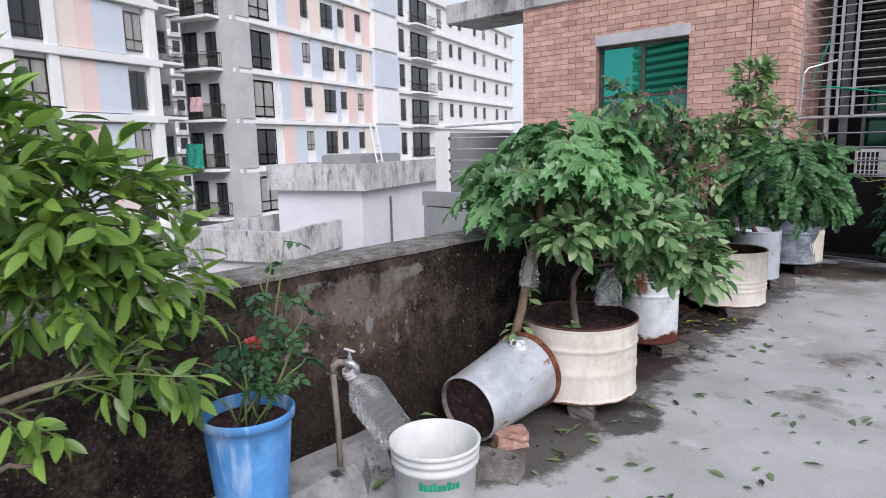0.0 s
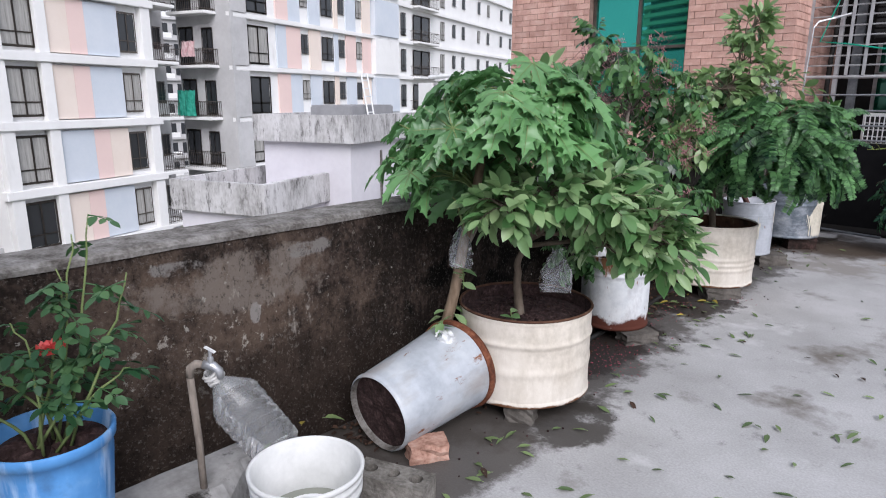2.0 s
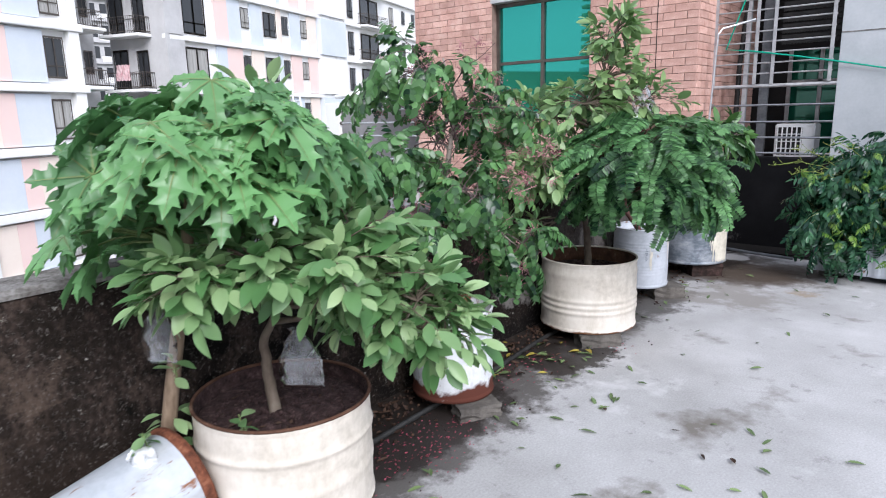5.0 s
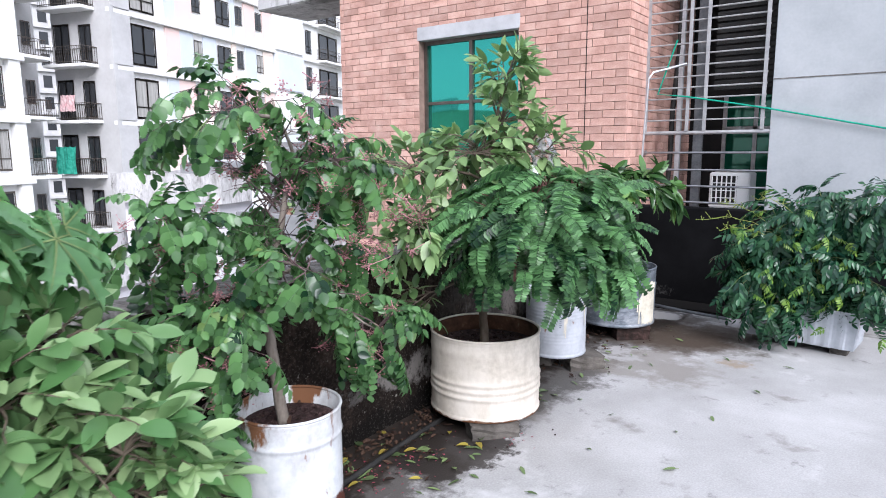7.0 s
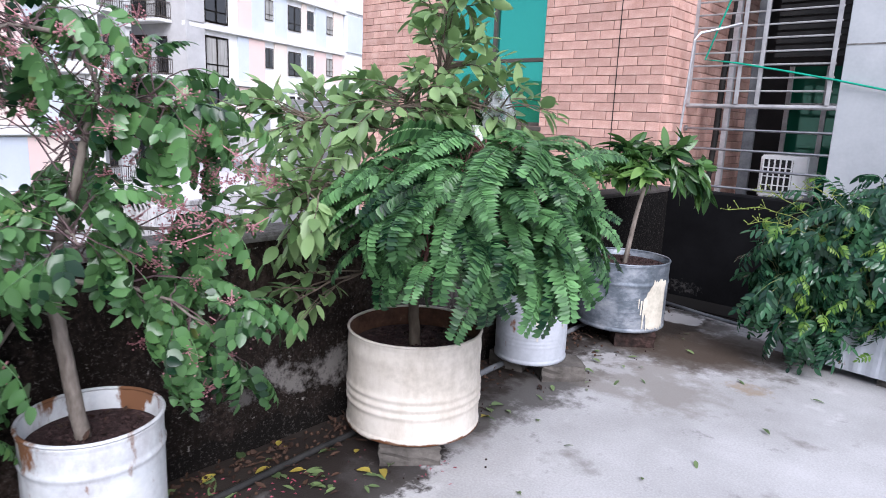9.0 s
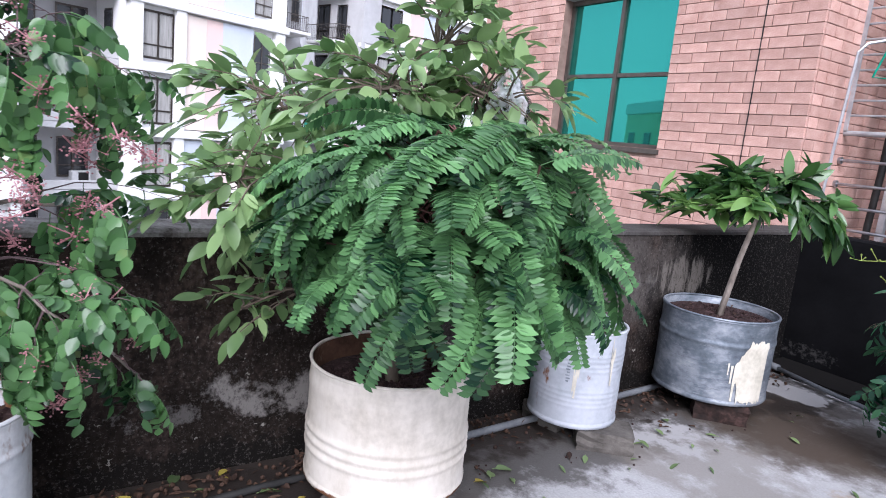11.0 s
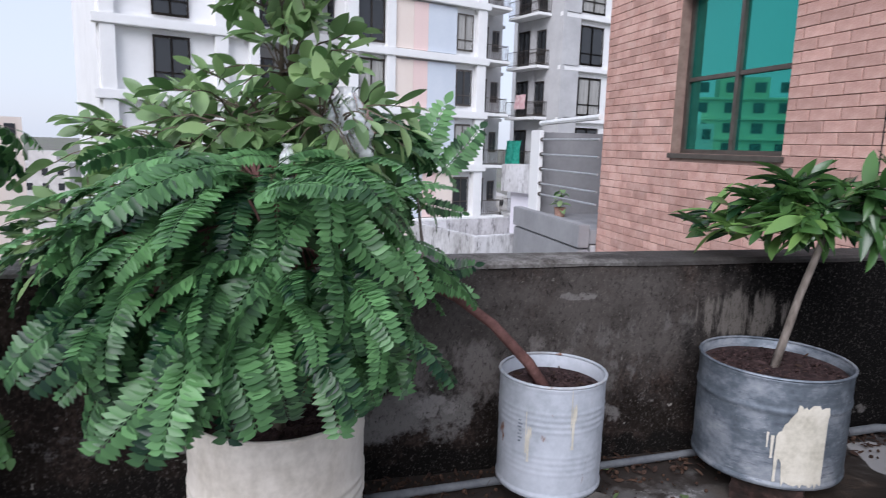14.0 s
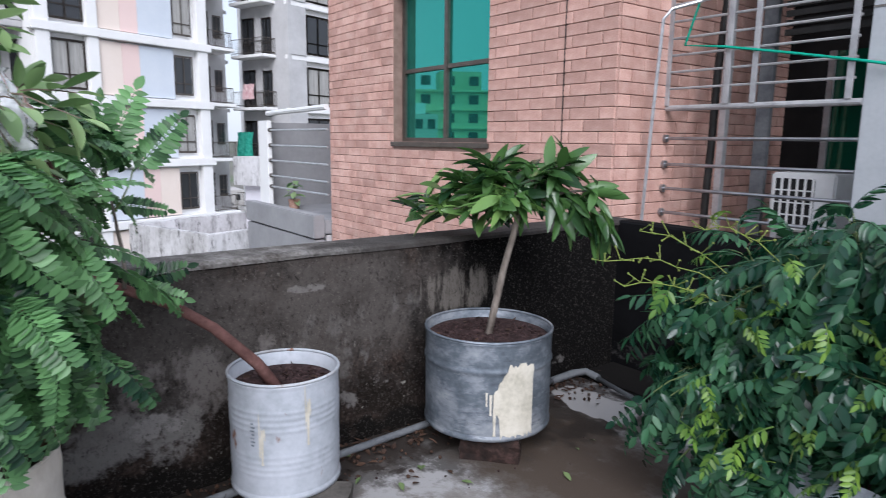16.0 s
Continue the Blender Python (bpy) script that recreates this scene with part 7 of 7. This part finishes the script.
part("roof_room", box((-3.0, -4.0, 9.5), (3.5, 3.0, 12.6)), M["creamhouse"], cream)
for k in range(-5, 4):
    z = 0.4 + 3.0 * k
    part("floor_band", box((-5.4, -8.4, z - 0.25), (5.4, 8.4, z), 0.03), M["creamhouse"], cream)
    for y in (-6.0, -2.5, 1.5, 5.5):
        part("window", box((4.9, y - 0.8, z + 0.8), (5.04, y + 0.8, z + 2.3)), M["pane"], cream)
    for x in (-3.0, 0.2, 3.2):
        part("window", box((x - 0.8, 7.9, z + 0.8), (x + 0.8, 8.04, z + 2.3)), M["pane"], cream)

for x, y, w, top in ((-97.0, -43.0, 9.0, 4.4), (-92.0, -32.0, 8.0, 3.2), (-88.0, -49.0, 6.0, 5.4)):
    hs = tagged(new("low_building"), "pale peach house with a flat roof", "building")
    hs.matrix_basis = pose(x, y, 0, 0, 0, 30)
    part("wall", box((-4.0, -w / 2, ROOF), (4.0, w / 2, top)), M["peach"], hs)
    part("roof_room", box((-2.0, -w / 5, top), (2.0, w / 6, top + 1.8)), M["facade"], hs)
    for k in range(3):
        part("window", box((3.95, -w / 3 + k * w / 3 - 0.6, top - 2.3), (4.05, -w / 3 + k * w / 3 + 0.6, top - 0.8)), M["pane"], hs)

# round tower mirrored in the window, with balconies all round
tower = tagged(new("apartment_tower"), "cream round-cornered tower with balcony bands on every floor", "apartment building", "apartment blocks")
tower.matrix_basis = pose(-31.5, -56.0, 0, 0, 0, 15)
part("wall", lathe([(3.4, ROOF), (3.4, 11.2)], 16), M["creamhouse"], tower)
part("roof", disc(3.9, 11.2, 16), M["creamhouse"], tower)
part("wing", box((-2.0, 1.5, ROOF), (5.6, 6.0, 5.6)), M["creamhouse"], tower)
for k in range(-8, 9):
    z = 1.25 * k + 0.6
    part("balcony_band", lathe([(3.42, z), (4.0, z), (4.0, z + 0.5), (3.9, z + 0.5), (3.9, z + 0.06), (3.42, z + 0.06)], 16), M["creamhouse"], tower)
for k in range(-5, 2):
    for x in (-0.8, 1.6, 4.0):
        part("window", box((x - 0.6, 5.96, 3.0 * k + 0.9), (x + 0.6, 6.05, 3.0 * k + 2.3)), M["pane"], tower)

# blocks behind the walk, mirrored in the window
stair = tagged(new("apartment_block"), "white apartment block with a tall louvred stair screen", "apartment building", "apartment blocks")
stair.matrix_basis = pose(-17.2, -18.1, 0, 0, 0, 24)
part("wall", box((0.0, -6.0, ROOF), (9.0, 0.0, 3.7)), M["facade"], stair)
# solid box coloured near black to give the shade of an open stair
part("upper_wall", box((0.3, -6.0, 3.7), (9.0, -0.6, 14.0)), M["dark"], stair, "solid wall behind the louvres, near black for an open stair's shade")
for k in range(24):
    part("louvre", box((0.0, -0.5, 3.9 + 0.42 * k), (9.0, -0.1, 4.08 + 0.42 * k)), M["creamhouse"], stair)
lowhouse = tagged(new("low_building"), "bright cream house with a row of windows", "building")
lowhouse.matrix_basis = pose(-23.5, -15.0, 0, 0, 0, 30)
part("wall", box((-2.0, -6.0, ROOF), (5.6, 0.0, 3.4)), M["creamhouse"], lowhouse)
part("parapet", box((-2.1, -0.3, 3.4), (5.7, 0.1, 4.0), 0.03), M["facade"], lowhouse)
for x in (-0.8, 1.6, 4.0):
    part("window", box((x - 0.45, -0.04, 1.1), (x + 0.45, 0.04, 2.4)), M["pane"], lowhouse)

# ladder on the low roof
lad = tagged(new("ladder"), "white metal ladder leaning on a rooftop tank", "ladder")
lad.matrix_basis = building_frame(-14.8, 13.0, 20)
for s in (-0.2, 0.2):
    part("rail", tube([(-2.3 + s, -0.55, 0.1), (-2.7 + s, -1.12, 2.1)], 0.03, 6), M["white"], lad)
for k in range(7):
    t = 0.1 + 0.13 * k
    c = Vector((-2.3, -0.55, 0.1)).lerp(Vector((-2.7, -1.12, 2.1)), t)
    part("rung", tube([c + Vector((-0.2, 0, 0)), c + Vector((0.2, 0, 0))], 0.02, 6), M["white"], lad)


# ---- small things ----
BAG1, BAG2, BAG3, FOIL = (-1.165, 2.44, 0.74), (-0.905, 2.735, 0.635), (-0.93, 5.295, 1.385), (-1.17, 2.36, 0.375)

M["film"] = film("clear_plastic_film", (0.84, 0.86, 0.88), 0.34, 0.2, 0.4, sheen=1.28)
M["thinfilm"] = film("thin_clear_film", (0.82, 0.85, 0.90), 0.06, 0.22, 0.35, sheen=1.22)
M["foil"] = film("milky_plastic_film", (0.85, 0.86, 0.87), 0.75)


def plastic_bag(place, size, seed, label, material=None, tilt=0, turn=0):
    """A thin pouch gathered at its neck, wider and flat along its bottom seam."""
    bm = bmesh.new()
    rows, cols, prev = 16, 28, None
    for i in range(rows + 1):
        t = i / rows
        wide = 0.22 + 0.78 * min(1, max(0, t - 0.08) / 0.45) ** 0.7
        deep = wide * (1 - 0.85 * max(0, t - 0.45) / 0.55)
        if t < 0.08:
            wide = deep = 0.22 + 2.2 * (0.08 - t)
        ring = []
        for j in range(cols):
            a = 2 * math.pi * j / cols
            c = Vector((math.cos(a), math.sin(a), t * 2.4))
            k = 1 - 0.34 * abs(noise.noise(c * 1.9 + Vector((seed, 0, 0)))) - 0.22 * abs(noise.noise(c * 4.7 + Vector((0, seed, 0)))) + 0.12 * math.sin(7 * a + seed) * (1 - t)
            sag = 0.10 * noise.noise(Vector((2 * math.cos(a), seed, 0))) * t
            ring.append(bm.verts.new((math.cos(a) * size[0] * wide * k, math.sin(a) * size[1] * deep * k, size[2] * (1 - 2 * t + sag))))
        if prev:
            for j in range(cols):
                bm.faces.new((prev[j], prev[(j + 1) % cols], ring[(j + 1) % cols], ring[j]))
        prev = ring
    bm.faces.new(prev)
    ob = part("plastic_bag", bm, material or M["film"], smooth=True)
    ob.matrix_basis = pose(*place, tilt, 0, turn)
    return tagged(ob, label, "plastic bag", "plastic bags")


plastic_bag(BAG3, (0.085, 0.060, 0.098), 1, "crumpled clear plastic bag tied round a guava shoot", turn=70)
plastic_bag((BAG3[0] + 0.02, BAG3[1] - 0.16, BAG3[2] - 0.14), (0.06, 0.05, 0.08), 2, "small clear plastic bag tied to a guava twig")
plastic_bag(BAG1, (0.055, 0.050, 0.085), 3, "clear plastic bag tied round the papaya trunk", M["thinfilm"], turn=40)
plastic_bag(BAG2, (0.072, 0.030, 0.100), 4, "clear plastic bag hanging in the guava shrub", M["thinfilm"], tilt=8, turn=38)
plastic_bag(FOIL, (0.05, 0.05, 0.05), 5, "scrap of milky plastic lying on the fallen drum", M["foil"], 50)

# drain pipe along the foot of the wall
drain = thing("drain_pipe", (0, 0, 0), "grey plastic drain pipe lying along the foot of the wall", "pipe")
part("hose", tube([(-1.20, 3.2, 0.016), (-1.24, 4.2, 0.016), (-1.28, 4.7, 0.016), (-1.30, 5.42, 0.018)], 0.014, 8), M["hose"], drain, "black rubber hose", smooth=True)
part("pipe", tube([(-1.30, 5.4, 0.024), (-1.36, 6.3, 0.024), (-1.42, 7.2, 0.024), (-1.43, 7.75, 0.03)], 0.0165, 10), M["pvc"], drain, smooth=True)
part("elbow", tube([(-1.43, 7.72, 0.03), (-1.435, 7.9, 0.035), (-1.40, 7.97, 0.04), (-1.30, 7.95, 0.04)], 0.021, 10), M["pvc"], drain, smooth=True)
part("pipe", tube([(-1.31, 7.952, 0.036), (-0.9, 7.86, 0.03), (-0.55, 7.80, 0.03)], 0.013, 10), M["pvc"], drain, smooth=True)

# litter along the wall: dead leaves and crumbs of soil
rnd = random.Random(61)
bm = bmesh.new()
for i in range(1500):
    y = rnd.uniform(1.7, 8.1)
    x = WALL_X + 0.03 + abs(rnd.gauss(0, 0.13))
    if x > -1.05 or (x > -1.2 and y < 2.3):
        continue
    p = Vector((x, y, 0.006 + 0.012 * rnd.random()))
    if rnd.random() < 0.55:
        blade(rnd.uniform(0.02, 0.055), rnd.uniform(0.01, 0.022), 3, rnd.uniform(0, 0.5), rnd.uniform(-0.3, 0.3), 1.2, 0, bm, frame_of(p, Vector((rnd.gauss(0, 1), rnd.gauss(0, 1), rnd.uniform(-0.1, 0.25))), Vector((0, 0, 1)), rnd.gauss(0, 0.4)))
    else:
        bmesh.ops.create_icosphere(bm, subdivisions=1, radius=rnd.uniform(0.004, 0.011), matrix=Matrix.Translation(p))
tagged(part("leaf_litter", bm, M["litter"]), "dry brown leaves and soil crumbs along the wall", "leaf litter", kind="stuff")
bm = bmesh.new()
for i in range(150):
    cx, cy, r = rnd.choice(((-1.10, 2.80, 0.42), (-1.15, 5.1, 0.40), (-1.2, 3.85, 0.34), (-1.23, 6.1, 0.34), (-1.18, 7.03, 0.42), (-1.15, 2.2, 0.30)))
    a, q = rnd.uniform(0, 6.28), r * rnd.uniform(0.6, 1.1)
    x, y = cx + math.cos(a) * q, cy + math.sin(a) * q
    if x < WALL_X + 0.03:
        continue
    bmesh.ops.create_icosphere(bm, subdivisions=1, radius=rnd.uniform(0.002, 0.006), matrix=Matrix.Translation((x, y, 0.002)))
tagged(part("soil_crumbs", bm, M["soil"]), "dark wet soil crumbs round the drums", "soil", kind="stuff")

fallen_meshes = simple_leaves("fallen_leaf", M["fallen"], 0.052, 0.016, 77, 5, n=5)
litter_meshes = simple_leaves("dry_leaf", M["litter"], 0.045, 0.018, 78, 4, n=5)
for i in range(190):
    if i >= 152:
        x, y = rnd.choice(((-1.22, 1.78), (-1.1, 1.72), (-0.86, 2.1), (-0.9, 2.3), (-1.36, 1.75), (-0.8, 2.42), (-1.05, 4.6), (-0.95, 4.55)))
        x, y = x + rnd.gauss(0, 0.07), y + rnd.gauss(0, 0.09)
        if x < WALL_X + 0.05:
            continue
    elif i < 110:
        y = rnd.uniform(1.9, 4.4)
        x = rnd.uniform(-0.95, 0.15) if rnd.random() < 0.75 else rnd.uniform(-0.2, 0.7)
    else:
        y = rnd.uniform(4.4, 7.4)
        x = rnd.uniform(-1.2, -0.7) if rnd.random() < 0.7 else rnd.uniform(-0.8, 0.3)
    if any(math.hypot(x - cx, y - cy) < r for cx, cy, r in ((-1.1, 2.8, 0.33), (-1.15, 5.1, 0.33), (-1.21, 3.84, 0.24), (-1.23, 6.1, 0.24), (-1.18, 7.03, 0.33), (-0.91, 1.5, 0.2), (-1.05, 2.05, 0.2))):
        continue
    green = rnd.random() < 0.9
    ob = new("fallen_leaf", rnd.choice(fallen_meshes if green else litter_meshes))
    ob.matrix_basis = pose(x, y, 0.012, rnd.uniform(-6, 6), rnd.uniform(-10, 10), rnd.uniform(0, 360)) @ Matrix.Scale(rnd.uniform(0.75, 1.35), 4)
    tagged(ob, "fallen green leaf lying on the concrete" if green else "dry brown leaf lying on the concrete", "leaf", "fallen leaves")

wall_leaves = simple_leaves("fallen_leaf", M["fallen"], 0.075, 0.034, 81, 4, n=5)
yellow_leaves = simple_leaves("fallen_leaf", M["yellowleaf"], 0.06, 0.03, 82, 3, n=5)
rnd = random.Random(64)
for i in range(90):
    y = rnd.uniform(4.15, 5.0) if i < 52 else rnd.uniform(5.4, 6.9) if i < 76 else rnd.uniform(1.5, 2.0)
    x = rnd.uniform(-1.42, -0.98) if i < 76 else rnd.uniform(-1.42, -1.2)
    if any(math.hypot(x - cx, y - cy) < r for cx, cy, r in ((-1.15, 5.095, 0.31), (-1.236, 6.096, 0.23), (-1.184, 7.035, 0.31), (-1.215, 3.845, 0.22), (-1.205, 2.1, 0.2))):
        continue
    sort = rnd.random()
    ob = new("fallen_leaf", rnd.choice(wall_leaves if sort < 0.5 else yellow_leaves if sort < 0.75 else litter_meshes))
    ob.matrix_basis = pose(x, y, 0.014 if y > 2.0 else 0.125 if x < -1.27 else 0.014, rnd.uniform(-8, 8), rnd.uniform(-12, 12), rnd.uniform(0, 360)) @ Matrix.Scale(rnd.uniform(0.7, 1.2), 4)
    tagged(ob, "fallen green leaf on the damp concrete by the wall" if sort < 0.5 else "yellowed leaf on the damp concrete by the wall" if sort < 0.75 else "dry brown leaf by the wall", "leaf", "fallen leaves")

# fallen blossom under the starfruit tree, and specks farther on
bm = bmesh.new()
for i in range(420):
    cx, cy, sx, sy = ((-1.05, 3.40, 0.11, 0.20), (-1.16, 4.25, 0.10, 0.25), (-0.86, 4.93, 0.04, 0.06))[0 if i < 260 else 1 if i < 405 else 2]
    p = Vector((cx + rnd.gauss(0, sx), cy + rnd.gauss(0, sy), 0.008))
    if p.x < WALL_X + 0.04 or math.hypot(p.x + 1.215, p.y - 3.845) < 0.2:
        continue
    blade(rnd.uniform(0.008, 0.02), rnd.uniform(0.005, 0.009), 2, 0.2, 0.1, 1.2, 0, bm, frame_of(p, Vector((rnd.gauss(0, 1), rnd.gauss(0, 1), 0)), Vector((0, 0, 1)), rnd.gauss(0, 0.3)))
tagged(part("fallen_petals", bm, M["fallenpetal"]), "dark pink fallen blossom on the damp concrete", "petals", kind="stuff")

# pot plant on the neighbour's balcony
sp = thing("pot_plant", (-6.85, 8.62, 0.44), "small green pot plant on the grey balcony", "plant")
part("pot", lathe([(0.06, 0.0), (0.075, 0.12), (0.068, 0.12), (0.055, 0.02)], 16), M["clay"], sp)
part("stem", tube([(0, 0, 0.02), (0, 0.01, 0.2), (0.01, 0, 0.36)], 0.006, 5), M["stem"], sp)
for k in range(14):
    ob = new("leaf", rnd.choice(L_guava))
    ob.parent = sp
    ob.matrix_basis = frame_of(Vector((0.005, 0.005, 0.12 + 0.018 * k)), Vector((math.cos(k * 2.4), math.sin(k * 2.4), rnd.uniform(-0.5, 0.4))), Vector((0, 0, 1)), 0, 1.7)

# small shoots at the foot of the papaya and in the cream drum
for c, n in (((-1.22, 2.40, 0.36), 12), ((-1.02, 2.60, 0.40), 7), ((-1.20, 2.50, 0.58), 5)):
    sp = thing("leafy_shoot", (c[0], c[1], c[2] - 0.03), "small green leafy shoot sprouting by the papaya trunk", "shoot", "leafy shoots")
    part("stem", tube([(0, 0, 0), (0.01, -0.01, 0.06), (0.005, -0.02, 0.11)], [0.003, 0.0025, 0.002], 5), M["stem"], sp)
    for k in range(n):
        ob = new("leaf", rnd.choice(L_guava))
        ob.parent = sp
        a = k * 2.4
        ob.matrix_basis = frame_of(Vector((0.005, -0.012, 0.03 + 0.08 * k / n)), Vector((math.cos(a), math.sin(a), rnd.uniform(-0.4, 0.5))), Vector((0, 0, 1)), rnd.gauss(0, 0.3), rnd.uniform(0.5, 0.85))

# dead leaves lying on the soil of the drums
for cx, cy, z, r in ((-1.10, 2.80, 0.395, 0.24), (-1.215, 3.845, 0.40, 0.15), (-1.15, 5.095, 0.40, 0.24), (-1.236, 6.096, 0.455, 0.16), (-1.184, 7.035, 0.485, 0.24)):
    bm = bmesh.new()
    for i in range(int(150 * r)):
        a, q = rnd.uniform(0, 6.28), r * math.sqrt(rnd.random())
        p = Vector((math.cos(a) * q, math.sin(a) * q, rnd.uniform(0.002, 0.012)))
        blade(rnd.uniform(0.015, 0.04), rnd.uniform(0.008, 0.016), 3, rnd.uniform(0, 0.5), rnd.uniform(-0.3, 0.3), 1.2, 0, bm, frame_of(p, Vector((rnd.gauss(0, 1), rnd.gauss(0, 1), rnd.uniform(-0.15, 0.35))), Vector((0, 0, 1)), rnd.gauss(0, 0.5)))
    cr = bmesh.new()
    for i in range(int(1300 * r)):
        a, q = rnd.uniform(0, 6.28), r * math.sqrt(rnd.random())
        bmesh.ops.create_icosphere(cr, subdivisions=1, radius=rnd.uniform(0.003, 0.009), matrix=Matrix.Translation((math.cos(a) * q, math.sin(a) * q, rnd.uniform(-0.004, 0.006))))
    ob = tagged(part("soil_crumbs", cr, M["soil"]), "dark purple-brown soil crumbs in a drum planter", "soil", kind="stuff")
    ob.location = (cx, cy, z)
    ob = tagged(part("leaf_litter", bm, M["litter"]), "dry brown leaves lying on a drum's soil", "leaf litter", kind="stuff")
    ob.location = (cx, cy, z)

# starfruit blossom and a few fruits
rnd = random.Random(19)
sb = Vector((-1.23, 3.83, 0.40))
for c, r, n in (((-1.22, 3.82, 1.42), 0.30, 40), ((-1.35, 3.55, 1.0), 0.26, 30), ((-1.05, 4.05, 1.15), 0.26, 44), ((-1.05, 4.1, 0.68), 0.18, 22), ((-1.15, 3.5, 0.75), 0.2, 18)):
    for _ in range(n):
        p = Vector(c) + Vector((rnd.gauss(0, 1), rnd.gauss(0, 1), rnd.gauss(0, 1))).normalized() * r * rnd.uniform(0.3, 1)
        if not clear_of_wall(p):
            continue
        bm = bmesh.new()
        for j in range(30):
            q = Vector((rnd.gauss(0, 1), rnd.gauss(0, 1), rnd.gauss(0, 0.8))) * 0.016
            bmesh.ops.create_icosphere(bm, subdivisions=1, radius=rnd.uniform(0.0016, 0.0036), matrix=Matrix.Translation(p - sb + q))
            if j % 3 == 0:
                tube([p - sb, p - sb + q], 0.0007, 3, bm, False)
        tube([p - sb, p - sb + Vector((rnd.uniform(-1, 1), rnd.uniform(-1, 1), 0.5)) * 0.06], 0.0018, 4, bm)
        part("blossom", bm, M["pinkflower"], star, "tiny pink blossom cluster")

# ---- brickwork ----
def brick_mesh(length, axis):
    """One facing brick with chamfered front edges, its front at 0, running along x or along y."""
    w, h, c, d = length / 2, COURSE / 2 - 0.0023, 0.003, 0.02
    w -= 0.0040
    pts = [(-w, d, -h), (w, d, -h), (w, d, h), (-w, d, h), (-w, c, -h), (w, c, -h), (w, c, h), (-w, c, h), (-w + c, 0, -h + c), (w - c, 0, -h + c), (w - c, 0, h - c), (-w + c, 0, h - c)]
    faces = [(0, 1, 5, 4), (1, 2, 6, 5), (2, 3, 7, 6), (3, 0, 4, 7), (4, 5, 9, 8), (5, 6, 10, 9), (6, 7, 11, 10), (7, 4, 8, 11), (8, 9, 10, 11)]
    if axis == "y":
        pts = [(-y, x, z) for x, y, z in pts]
    return pts, faces


brick_data = {}
joined_v, joined_f = [], []
rnd = random.Random(3)
count = 0


def lay(x, y, z, length, axis):
    """Lays one brick; those that stand near the end of the roof become objects."""
    global count
    key = (round(length, 3), axis)
    pts, faces = brick_mesh(length, axis)
    proud = rnd.uniform(-0.0015, 0.0015)
    near = axis == "x" and x > -2.95 and 0.95 < z < 2.35
    if near and count < 298:
        if key not in brick_data:
            me = bpy.data.meshes.new("brick")
            me.from_pydata(pts, [], faces)
            me.materials.append(M["brick"])
            brick_data[key] = me
        ob = new("brick", brick_data[key])
        ob.parent = brick_house
        ob.location = (x, y + proud, z)
        count += 1
        return
    off = len(joined_v)
    joined_v.extend((px + x, py + y + (proud if axis == "x" else 0), pz + z) for px, py, pz in pts)
    joined_f.extend(tuple(i + off for i in f) for f in faces)


row = 0
z = -0.9
while z < 4.3:
    zc = z + COURSE / 2
    x = BX1 - (0 if row % 2 else BLEN / 2)
    first = True
    right = BX1
    while right > BX0 + 0.01:
        left = max(BX0, (BX1 - (BLEN / 2 if row % 2 else BLEN)) if first else right - BLEN)
        first = False
        spans = [(left, right)]
        if WZ0 - 0.045 < zc < WZ1 + 0.15:
            spans = [s for s in ((left, min(right, WX0 - 0.001)), (max(left, WX1 + 0.001), right)) if s[1] - s[0] > 0.03]
        for a, b in spans:
            lay((a + b) / 2, BY, zc, b - a, "x")
        right = left
    y = BY + 0.024
    k = 0
    while y < 10.55:
        y1 = y + (BLEN / 2 if (k == 0 and row % 2 == 0) else BLEN)
        lay(BX1, (y + y1) / 2, zc, y1 - y, "y")
        y, k = y1, k + 1
    z += COURSE
    row += 1
me = bpy.data.meshes.new("brickwork")
me.from_pydata(joined_v, [], joined_f)
ob = mesh_part("brickwork", me, M["brick_far"], brick_house)
ob["kind"] = "stuff"
part("expansion_joint", box((-2.135, BY - 0.0035, -0.9), (-2.128, BY + 0.01, 4.3)), M["dark"], brick_house)
